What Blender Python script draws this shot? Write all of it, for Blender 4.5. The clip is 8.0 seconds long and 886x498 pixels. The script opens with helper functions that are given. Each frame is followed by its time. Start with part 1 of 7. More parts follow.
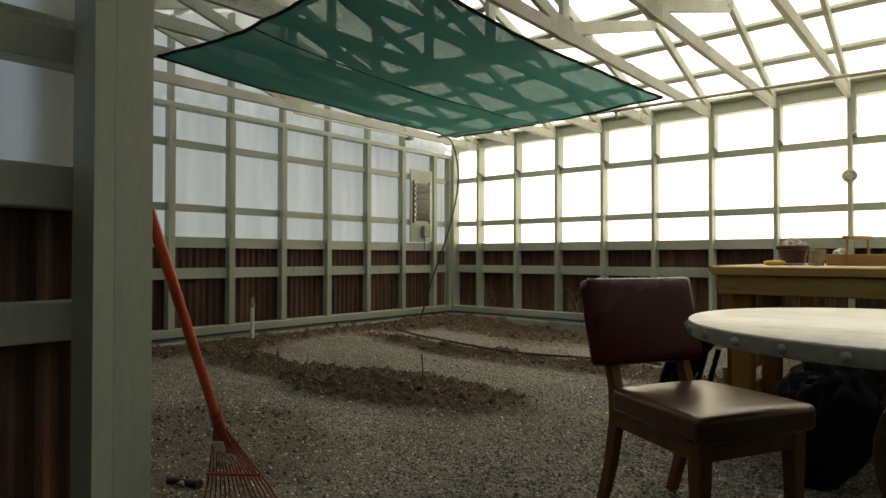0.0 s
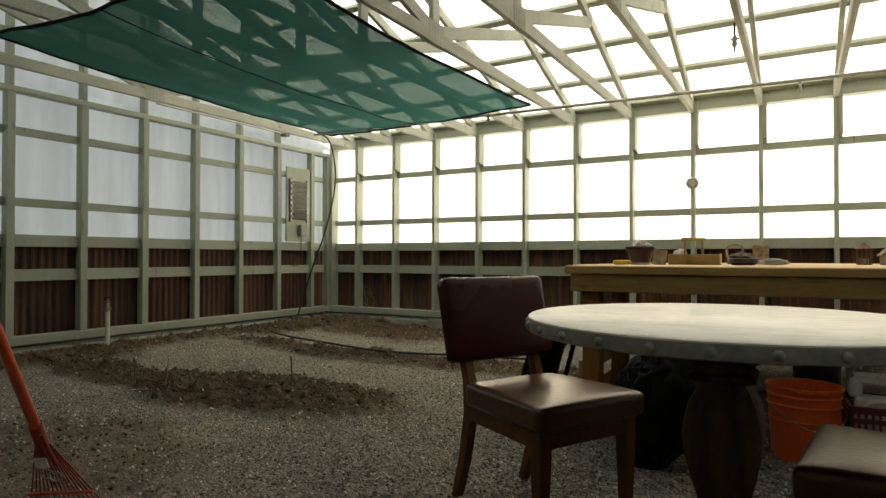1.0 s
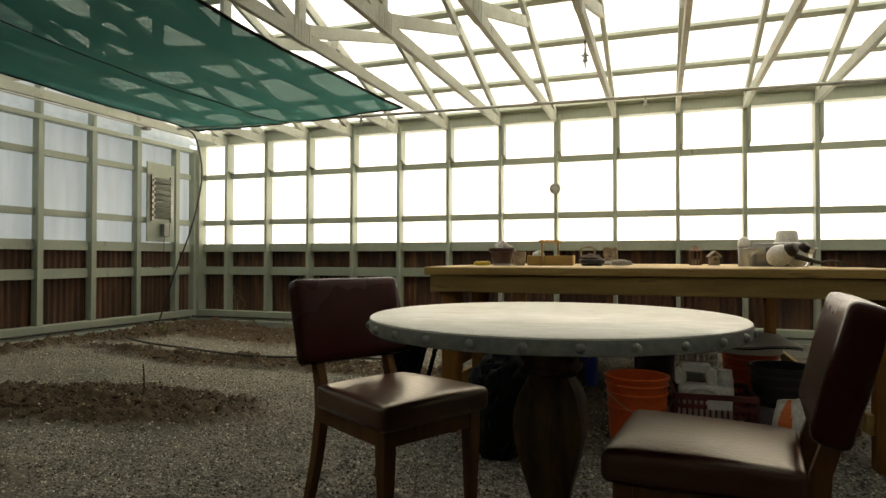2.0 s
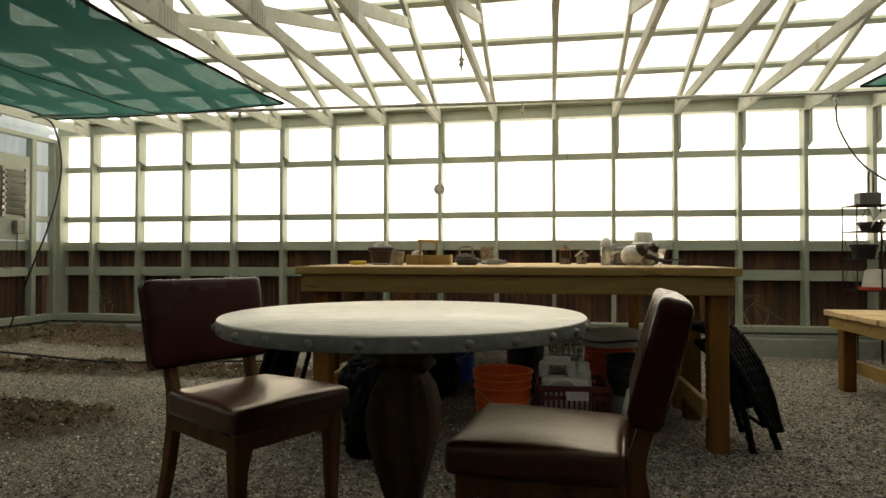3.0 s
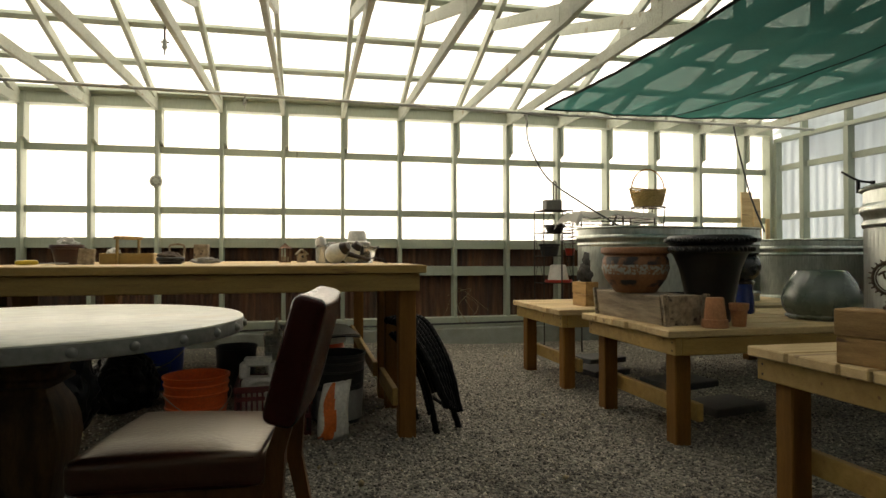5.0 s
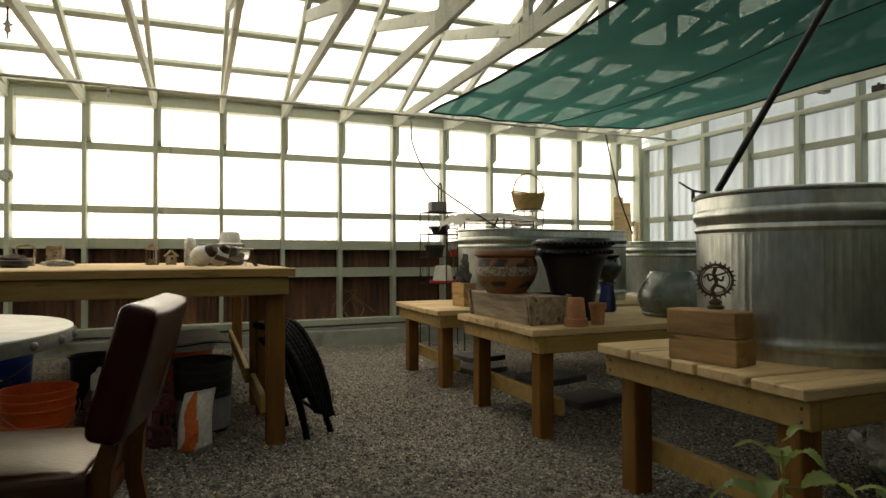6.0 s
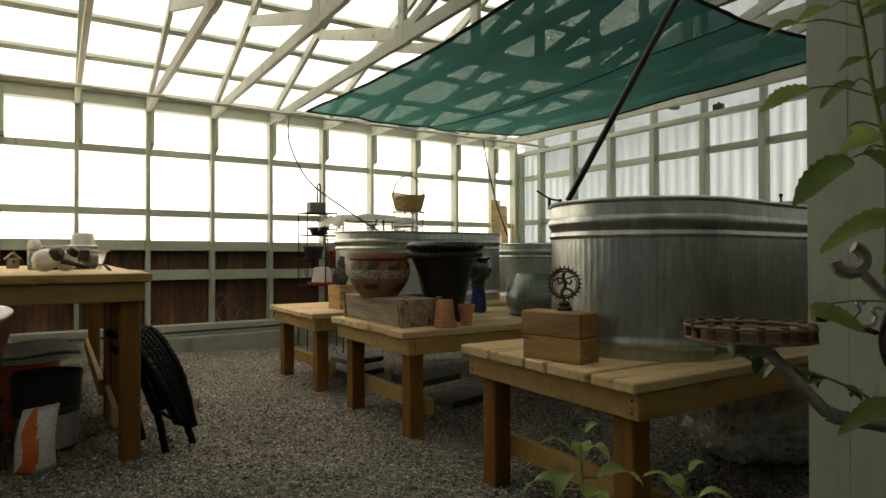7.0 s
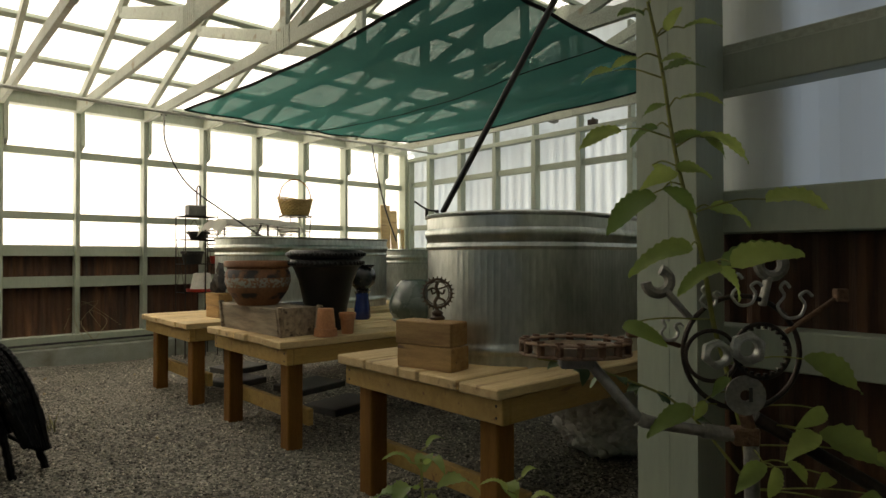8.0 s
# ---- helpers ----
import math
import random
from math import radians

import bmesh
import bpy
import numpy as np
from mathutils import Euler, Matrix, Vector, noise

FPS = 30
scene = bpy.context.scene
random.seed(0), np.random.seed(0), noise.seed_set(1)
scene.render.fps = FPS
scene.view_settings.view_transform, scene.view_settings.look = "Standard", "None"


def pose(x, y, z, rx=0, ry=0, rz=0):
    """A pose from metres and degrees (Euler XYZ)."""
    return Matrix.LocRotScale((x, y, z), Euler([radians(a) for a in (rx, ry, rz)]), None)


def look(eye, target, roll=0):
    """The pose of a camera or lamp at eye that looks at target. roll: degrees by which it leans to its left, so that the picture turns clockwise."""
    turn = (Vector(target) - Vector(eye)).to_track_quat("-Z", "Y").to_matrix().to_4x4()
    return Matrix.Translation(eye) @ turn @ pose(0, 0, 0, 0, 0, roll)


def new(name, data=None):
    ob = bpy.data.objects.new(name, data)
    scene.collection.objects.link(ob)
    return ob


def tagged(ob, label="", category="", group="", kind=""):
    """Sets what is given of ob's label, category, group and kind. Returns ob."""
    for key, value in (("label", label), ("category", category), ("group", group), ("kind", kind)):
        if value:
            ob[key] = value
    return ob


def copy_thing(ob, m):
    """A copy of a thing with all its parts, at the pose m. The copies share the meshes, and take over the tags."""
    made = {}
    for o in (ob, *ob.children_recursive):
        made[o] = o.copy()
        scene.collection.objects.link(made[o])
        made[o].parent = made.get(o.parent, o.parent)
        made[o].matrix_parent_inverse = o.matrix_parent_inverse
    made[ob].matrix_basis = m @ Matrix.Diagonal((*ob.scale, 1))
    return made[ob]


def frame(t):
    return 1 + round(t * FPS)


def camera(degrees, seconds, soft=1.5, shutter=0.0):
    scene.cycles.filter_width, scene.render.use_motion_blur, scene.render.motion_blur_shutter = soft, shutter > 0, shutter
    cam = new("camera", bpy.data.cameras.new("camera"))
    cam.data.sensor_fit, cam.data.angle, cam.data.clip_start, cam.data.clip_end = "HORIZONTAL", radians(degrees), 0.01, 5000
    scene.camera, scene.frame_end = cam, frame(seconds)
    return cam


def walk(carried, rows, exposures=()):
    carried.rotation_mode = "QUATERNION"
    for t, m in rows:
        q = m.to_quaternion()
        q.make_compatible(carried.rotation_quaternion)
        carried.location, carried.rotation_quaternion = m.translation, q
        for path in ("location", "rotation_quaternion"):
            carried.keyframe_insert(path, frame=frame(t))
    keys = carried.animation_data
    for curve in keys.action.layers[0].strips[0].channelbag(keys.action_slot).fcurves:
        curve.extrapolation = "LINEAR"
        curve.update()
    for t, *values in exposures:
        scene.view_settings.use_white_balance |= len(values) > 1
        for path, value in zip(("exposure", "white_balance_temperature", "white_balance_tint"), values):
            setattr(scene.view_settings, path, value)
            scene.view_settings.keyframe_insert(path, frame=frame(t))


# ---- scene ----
# ---- camera ----
cam = camera(71.6, 8.0)
ROWS = [
    (0, 0.0195, 0.0032, 0.9164, 90.763, -0.087, 40.778),
    (0.5, 0.0583, 0.0318, 0.9171, 90.707, -0.047, 35.711),
    (1, 0.1119, 0.0545, 0.9163, 90.768, -0.071, 30.217),
    (1.5, 0.1757, 0.0709, 0.9174, 90.850, -0.062, 24.698),
    (3, 0.3658, 0.1030, 0.9174, 90.832, -0.023, 9.982),
    (3.5, 0.4396, 0.1091, 0.9158, 90.767, -0.012, 4.937),
    (4, 0.5099, 0.1078, 0.9160, 90.726, 0.031, -1.012),
    (4.5, 0.5782, 0.1003, 0.9166, 90.655, 0.087, -7.020),
    (6, 0.7810, 0.0369, 0.9378, 90.518, 0.158, -21.783),
    (6.5, 0.8176, 0.0008, 0.9478, 90.461, 0.144, -26.675),
    (7, 0.8508, -0.0352, 0.9604, 90.418, 0.158, -32.149),
    (7.5, 0.8772, -0.0721, 0.9767, 90.507, 0.117, -37.643),
    (8, 0.8957, -0.1104, 0.9927, 90.637, 0.057, -41.867),
]
walk(cam, [(t, pose(x, y, z, rx, ry, rz)) for t, x, y, z, rx, ry, rz in ROWS], [(0.0, 1.25, 7350, 10), (8.0, 1.25, 7350, 10)])

# ---- world and sun ----
SUN_EL, SUN_AZ = 34.0, 6.0  # degrees; azimuth from +y towards +x
world = bpy.data.worlds.new("sky")
scene.world = world
world.use_nodes = True
wn = world.node_tree.nodes
sky = wn.new("ShaderNodeTexSky")
sky.sky_type, sky.sun_disc = "NISHITA", False
sky.sun_elevation, sky.sun_rotation = radians(SUN_EL), radians(SUN_AZ)
sky.air_density, sky.dust_density = 1.0, 3.0
world.node_tree.links.new(sky.outputs[0], wn["Background"].inputs[0])
wn["Background"].inputs[1].default_value = 0.10
sun = new("sun", bpy.data.lights.new("sun", "SUN"))
sun.data.energy, sun.data.angle, sun.data.color = 4.8, radians(6.0), (1.0, 0.96, 0.90)
ce, se = math.cos(radians(SUN_EL)), math.sin(radians(SUN_EL))
sun.matrix_world = look((0, 0, 0), (-math.sin(radians(SUN_AZ)) * ce, -math.cos(radians(SUN_AZ)) * ce, -se))


# ---- materials ----
def mat(name, a, b=None, rough=0.6, metal=0.0, scale=8.0, detail=6.0, bump=0.15, fine=80.0, stretch=(1, 1, 1), spec=0.5, obj=True, piece=0.0, spots=None, coat=0.0, grain=(0.82, 1.12), glass=0.0):
    """A surface whose colour wanders between a and b at two scales, with a fine relief."""
    m = bpy.data.materials.new(name)
    m.use_nodes = True
    n, l = m.node_tree.nodes, m.node_tree.links
    p = n["Principled BSDF"]
    b = b or tuple(0.75 * c for c in a)
    co = n.new("ShaderNodeTexCoord")
    mp = n.new("ShaderNodeMapping")
    mp.inputs["Scale"].default_value = stretch
    l.new(co.outputs["Object" if obj else "Generated"], mp.inputs[0])
    vec = mp.outputs[0]
    if piece:
        info = n.new("ShaderNodeObjectInfo")
        add = n.new("ShaderNodeVectorMath")
        add.operation = "MULTIPLY_ADD"
        l.new(info.outputs["Random"], add.inputs[0])
        add.inputs[1].default_value = (17.3, 9.1, 5.7)
        l.new(vec, add.inputs[2])
        vec = add.outputs[0]
    n1 = n.new("ShaderNodeTexNoise")
    n1.inputs["Scale"].default_value, n1.inputs["Detail"].default_value, n1.inputs["Roughness"].default_value = scale, detail, 0.62
    l.new(vec, n1.inputs["Vector"])
    n2 = n.new("ShaderNodeTexNoise")
    n2.inputs["Scale"].default_value, n2.inputs["Detail"].default_value = fine, 4.0
    l.new(vec, n2.inputs["Vector"])
    ramp = n.new("ShaderNodeMapRange")
    ramp.inputs[1].default_value, ramp.inputs[2].default_value = 0.32, 0.68
    l.new(n1.outputs["Fac"], ramp.inputs[0])
    mix = n.new("ShaderNodeMix")
    mix.data_type = "RGBA"
    mix.inputs[6].default_value, mix.inputs[7].default_value = (*a, 1), (*b, 1)
    l.new(ramp.outputs[0], mix.inputs[0])
    col = mix.outputs[2]
    g = n.new("ShaderNodeMapRange")
    g.inputs[1].default_value, g.inputs[2].default_value, g.inputs[3].default_value, g.inputs[4].default_value = 0.3, 0.7, *grain
    l.new(n2.outputs["Fac"], g.inputs[0])
    mul = n.new("ShaderNodeVectorMath")
    mul.operation = "SCALE"
    l.new(col, mul.inputs[0])
    l.new(g.outputs[0], mul.inputs["Scale"])
    col = mul.outputs[0]
    if piece:
        v = n.new("ShaderNodeMapRange")
        v.inputs[3].default_value, v.inputs[4].default_value = 1 - piece, 1 + piece
        l.new(info.outputs["Random"], v.inputs[0])
        mul2 = n.new("ShaderNodeVectorMath")
        mul2.operation = "SCALE"
        l.new(col, mul2.inputs[0])
        l.new(v.outputs[0], mul2.inputs["Scale"])
        col = mul2.outputs[0]
    if spots:
        sc, lo, hi, sp = spots
        n3 = n.new("ShaderNodeTexNoise")
        n3.inputs["Scale"].default_value, n3.inputs["Detail"].default_value = sc, 8.0
        l.new(vec, n3.inputs["Vector"])
        r3 = n.new("ShaderNodeMapRange")
        r3.inputs[1].default_value, r3.inputs[2].default_value = lo, hi
        l.new(n3.outputs["Fac"], r3.inputs[0])
        mx3 = n.new("ShaderNodeMix")
        mx3.data_type = "RGBA"
        mx3.inputs[7].default_value = (*sp, 1)
        l.new(r3.outputs[0], mx3.inputs[0])
        l.new(col, mx3.inputs[6])
        col = mx3.outputs[2]
    l.new(col, p.inputs["Base Color"])
    rr = n.new("ShaderNodeMapRange")
    rr.inputs[3].default_value, rr.inputs[4].default_value = max(0.02, rough - 0.09), min(1, rough + 0.09)
    l.new(n1.outputs["Fac"], rr.inputs[0])
    l.new(rr.outputs[0], p.inputs["Roughness"])
    p.inputs["Metallic"].default_value = metal
    p.inputs["Specular IOR Level"].default_value = spec
    p.inputs["Coat Weight"].default_value = coat
    p.inputs["Transmission Weight"].default_value = glass
    p.inputs["Coat Roughness"].default_value = max(0.05, rough - 0.04)
    bp = n.new("ShaderNodeBump")
    bp.inputs["Strength"].default_value, bp.inputs["Distance"].default_value = bump, 0.01
    l.new(n2.outputs["Fac"], bp.inputs["Height"])
    l.new(bp.outputs[0], p.inputs["Normal"])
    return m


def sheet(name, colour, passing, streak=0.12, fine=6.0):
    """A translucent plastic sheet: light from outside comes through it spread out."""
    m = bpy.data.materials.new(name)
    m.use_nodes = True
    n, l = m.node_tree.nodes, m.node_tree.links
    n.remove(n["Principled BSDF"])
    co = n.new("ShaderNodeTexCoord")
    mp = n.new("ShaderNodeMapping")
    mp.inputs["Scale"].default_value = (fine, fine, 0.4)
    l.new(co.outputs["Object"], mp.inputs[0])
    ns = n.new("ShaderNodeTexNoise")
    ns.inputs["Scale"].default_value, ns.inputs["Detail"].default_value = 1.6, 5.0
    l.new(mp.outputs[0], ns.inputs["Vector"])
    r = n.new("ShaderNodeMapRange")
    r.inputs[1].default_value, r.inputs[2].default_value, r.inputs[3].default_value, r.inputs[4].default_value = 0.3, 0.7, 1 - streak, 1.0
    l.new(ns.outputs["Fac"], r.inputs[0])
    s = n.new("ShaderNodeVectorMath")
    s.operation = "SCALE"
    s.inputs[0].default_value = colour
    l.new(r.outputs[0], s.inputs["Scale"])
    tr, df, gl = n.new("ShaderNodeBsdfTranslucent"), n.new("ShaderNodeBsdfDiffuse"), n.new("ShaderNodeBsdfGlossy")
    gl.inputs["Roughness"].default_value = 0.25
    l.new(s.outputs[0], tr.inputs[0])
    df.inputs[0].default_value = (*(0.8 * c for c in colour), 1)
    m1, m2 = n.new("ShaderNodeMixShader"), n.new("ShaderNodeMixShader")
    m1.inputs[0].default_value, m2.inputs[0].default_value = passing, 0.03
    l.new(df.outputs[0], m1.inputs[1])
    l.new(tr.outputs[0], m1.inputs[2])
    l.new(m1.outputs[0], m2.inputs[1])
    l.new(gl.outputs[0], m2.inputs[2])
    l.new(m2.outputs[0], n["Material Output"].inputs[0])
    return m


PAINT = mat("sage_paint", (0.325, 0.362, 0.285), (0.300, 0.337, 0.262), rough=0.5, grain=(0.94, 1.05), scale=2, fine=25, stretch=(3, 3, 0.6), bump=0.05, piece=0.10, spots=(5, 0.69, 0.76, (0.20, 0.20, 0.15)))
TRUSS = mat("pale_truss_paint", (0.42, 0.445, 0.365), (0.34, 0.365, 0.295), rough=0.65, scale=4, fine=90, bump=0.15, piece=0.12, spots=(7, 0.62, 0.72, (0.26, 0.22, 0.15)))
CONCRETE = mat("painted_concrete", (0.30, 0.325, 0.28), (0.21, 0.225, 0.185), rough=0.85, scale=5, fine=120, bump=0.4, spots=(3.5, 0.55, 0.7, (0.15, 0.13, 0.09)))
RUST = mat("rusted_steel", (0.105, 0.044, 0.020), (0.030, 0.018, 0.012), rough=0.75, metal=0.1, scale=3, fine=70, stretch=(4, 4, 0.35), bump=0.3, spots=(2.6, 0.56, 0.72, (0.17, 0.075, 0.032)))
POLY = sheet("translucent_sheet", (0.93, 0.92, 0.88), 0.82)
POLY_END = sheet("translucent_end_sheet", (0.83, 0.91, 0.91), 0.74, 0.26, 4.0)
# Two dimmed sheets for unseen south surfaces, keeping light off faces turned south.
POLY_SOUTH = sheet("dimmed_south_sheet", (0.80, 0.81, 0.76), 0.52, 0.3, 2.4)
POLY_SHADED = sheet("dimmed_wall_sheet", (0.74, 0.75, 0.69), 0.20, 0.3, 2.4)
# Brightened copy of the wall sheet, to lift the light in the dim entry.
POLY_ENTRY = sheet("brightened_entry_sheet", (0.95, 0.96, 0.95), 0.92, 0.18, 2.4)
PIPE = mat("grey_pipe", (0.42, 0.43, 0.38), rough=0.45, metal=0.3, scale=10)
BLACK = mat("black_plastic", (0.012, 0.012, 0.013), (0.02, 0.019, 0.018), rough=0.42, scale=12, bump=0.08)
RUBBER = mat("black_rubber", (0.014, 0.014, 0.014), (0.028, 0.026, 0.023), rough=0.75, scale=9)
BRASS = mat("dull_brass", (0.30, 0.24, 0.14), rough=0.4, metal=0.9, scale=20)
# Cedar in three tones: roof light put into paler tops, shade into darker legs.
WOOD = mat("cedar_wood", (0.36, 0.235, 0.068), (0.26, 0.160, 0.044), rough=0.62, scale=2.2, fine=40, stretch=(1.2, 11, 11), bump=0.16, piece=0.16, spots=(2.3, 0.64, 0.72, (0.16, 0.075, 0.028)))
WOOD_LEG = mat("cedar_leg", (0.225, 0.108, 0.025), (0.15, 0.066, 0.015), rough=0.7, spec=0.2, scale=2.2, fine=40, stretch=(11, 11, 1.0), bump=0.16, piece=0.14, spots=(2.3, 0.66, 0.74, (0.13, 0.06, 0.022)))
WOOD_TOP = mat("weathered_lit_board", (0.64, 0.48, 0.25), (0.50, 0.35, 0.165), rough=0.75, scale=2.4, fine=45, stretch=(1.0, 10, 10), bump=0.2, piece=0.14, spots=(2.2, 0.6, 0.72, (0.24, 0.15, 0.075)))
CHAIR_WOOD = mat("oiled_chair_wood", (0.15, 0.062, 0.016), (0.080, 0.032, 0.009), rough=0.55, scale=3, fine=50, stretch=(9, 9, 1.3), bump=0.08, spec=0.25)
VINYL = mat("maroon_vinyl", (0.040, 0.0065, 0.005), (0.030, 0.0045, 0.0035), rough=0.25, scale=2.5, detail=2, fine=150, bump=0.05, spec=0.18, grain=(0.93, 1.05))
SEAT_VINYL = mat("worn_maroon_vinyl", (0.052, 0.0105, 0.007), (0.036, 0.0065, 0.005), rough=0.31, scale=2.0, detail=2, fine=75, bump=0.16, spec=0.5, coat=0.5, grain=(0.93, 1.05))
for key in ("Specular Tint", "Coat Tint"):
    SEAT_VINYL.node_tree.nodes["Principled BSDF"].inputs[key].default_value = (1.0, 0.91, 0.66, 1)
TABLETOP = mat("pale_zinc_top", (0.71, 0.725, 0.63), (0.61, 0.61, 0.49), rough=0.32, scale=3.0, fine=26, stretch=(0.7, 1.6, 1), bump=0.03, spec=0.6, spots=(3.0, 0.57, 0.76, (0.47, 0.40, 0.24)))
ZINC = mat("dark_zinc", (0.25, 0.255, 0.225), (0.19, 0.195, 0.17), rough=0.5, metal=0.2, scale=12, fine=60, bump=0.1)
PEDESTAL = mat("brown_stained_wood", (0.13, 0.074, 0.030), (0.040, 0.023, 0.010), spec=0.2, rough=0.55, scale=3, fine=50, stretch=(8, 8, 1), bump=0.14)
GALV = mat("galvanised_steel", (0.54, 0.57, 0.53), (0.40, 0.425, 0.39), rough=0.33, metal=1.0, scale=7, fine=30, bump=0.03, stretch=(1.6, 1.6, 0.5), spots=(3, 0.56, 0.8, (0.30, 0.28, 0.24)))
TERRA = mat("terracotta", (0.44, 0.205, 0.092), (0.35, 0.15, 0.066), rough=0.75, scale=9, fine=90, bump=0.15)
URN = mat("black_urn_plastic", (0.008, 0.008, 0.008), (0.014, 0.013, 0.012), rough=0.38, spec=0.35, scale=12, bump=0.08)
WICKER_BLACK = mat("black_wicker", (0.0025, 0.0025, 0.0025), (0.005, 0.0045, 0.0045), spec=0.10, rough=0.5, scale=40, fine=90, bump=0.4)
BLUE = mat("blue_plastic", (0.022, 0.075, 0.48), (0.018, 0.060, 0.40), rough=0.35, scale=8, bump=0.05)
ORANGE = mat("orange_plastic", (0.62, 0.095, 0.016), (0.52, 0.075, 0.013), rough=0.40, scale=7, bump=0.05, spots=(6, 0.66, 0.8, (0.30, 0.10, 0.05)))
RED = mat("red_plastic", (0.42, 0.030, 0.018), (0.33, 0.022, 0.014), rough=0.4, scale=8, bump=0.06)
TINE_RED = mat("dark_red_enamel", (0.27, 0.030, 0.016), (0.17, 0.020, 0.013), rough=0.4, scale=9, bump=0.05)
REDSTEEL = mat("orange_red_enamel", (0.50, 0.070, 0.022), (0.38, 0.050, 0.018), rough=0.36, scale=9, bump=0.05, spots=(14, 0.68, 0.76, (0.16, 0.07, 0.05)))
WHITE = mat("white_plastic", (0.68, 0.665, 0.60), (0.56, 0.545, 0.48), rough=0.45, scale=8, bump=0.05, spots=(6, 0.62, 0.8, (0.38, 0.34, 0.27)))
GREEN_GLAZE = mat("green_glaze", (0.10, 0.13, 0.10), (0.07, 0.095, 0.075), rough=0.28, scale=5, fine=40, bump=0.03, spec=0.6, coat=0.4)
BLUE_GLAZE = mat("blue_glaze", (0.015, 0.035, 0.16), (0.010, 0.02, 0.09), rough=0.14, scale=7, bump=0.03, coat=0.4)
DARK_GLAZE = mat("dark_glaze", (0.014, 0.016, 0.02), (0.03, 0.03, 0.034), rough=0.18, scale=7, bump=0.03, coat=0.3)
IRON = mat("dark_iron", (0.035, 0.032, 0.03), (0.07, 0.05, 0.038), rough=0.5, metal=0.8, scale=18, fine=120, bump=0.25)
RUSTY = mat("rusty_iron", (0.23, 0.13, 0.075), (0.09, 0.05, 0.033), rough=0.8, metal=0.35, scale=25, fine=150, bump=0.5)
NUT = mat("zinc_plated_nut", (0.40, 0.41, 0.38), (0.27, 0.27, 0.25), rough=0.36, metal=0.55, scale=30, fine=140, bump=0.1)
STEEL = mat("bare_steel", (0.36, 0.35, 0.32), (0.22, 0.21, 0.19), rough=0.36, metal=0.95, scale=22, fine=120, bump=0.12)
BRONZE = mat("aged_bronze", (0.12, 0.085, 0.055), (0.06, 0.045, 0.033), rough=0.5, metal=0.7, scale=30, bump=0.3)
LEAF = mat("green_leaf", (0.075, 0.13, 0.035), (0.045, 0.085, 0.025), rough=0.5, scale=6, fine=40, bump=0.15)
STEM = mat("green_stem", (0.25, 0.28, 0.06), (0.19, 0.19, 0.045), rough=0.6, scale=15)
GREYWOOD = mat("grey_weathered_wood", (0.42, 0.34, 0.235), (0.15, 0.112, 0.075), rough=0.85, scale=2.5, fine=45, stretch=(10, 1.2, 10), bump=0.4, piece=0.15, spots=(3.4, 0.60, 0.70, (0.06, 0.042, 0.028)))
BLOCKWOOD = mat("fir_block", (0.46, 0.28, 0.100), (0.25, 0.135, 0.046), rough=0.7, scale=3.4, fine=60, stretch=(9, 1.2, 9), bump=0.5, piece=0.15, spots=(3.2, 0.62, 0.7, (0.14, 0.07, 0.03)))
WICKER = mat("straw_wicker", (0.52, 0.36, 0.14), (0.36, 0.23, 0.08), rough=0.7, scale=30, bump=0.3)
CLOTH = mat("grey_cloth", (0.44, 0.43, 0.39), (0.33, 0.32, 0.29), rough=0.9, scale=5, fine=200, bump=0.2)
PAPER = mat("white_paper", (0.68, 0.67, 0.62), rough=0.85, scale=12)
YELLOW = mat("yellow_plastic", (0.62, 0.42, 0.02), rough=0.4, scale=10)
SOIL = mat("brown_soil", (0.085, 0.055, 0.033), (0.050, 0.032, 0.020), rough=0.95, scale=14, fine=120, bump=0.6)
# Added roof sheet, out of view; how much it passes sets the entry's fill light.
ENTRY_FILL = sheet("entry_fill_sheet", (0.58, 0.57, 0.51), 0.31, 0.3)


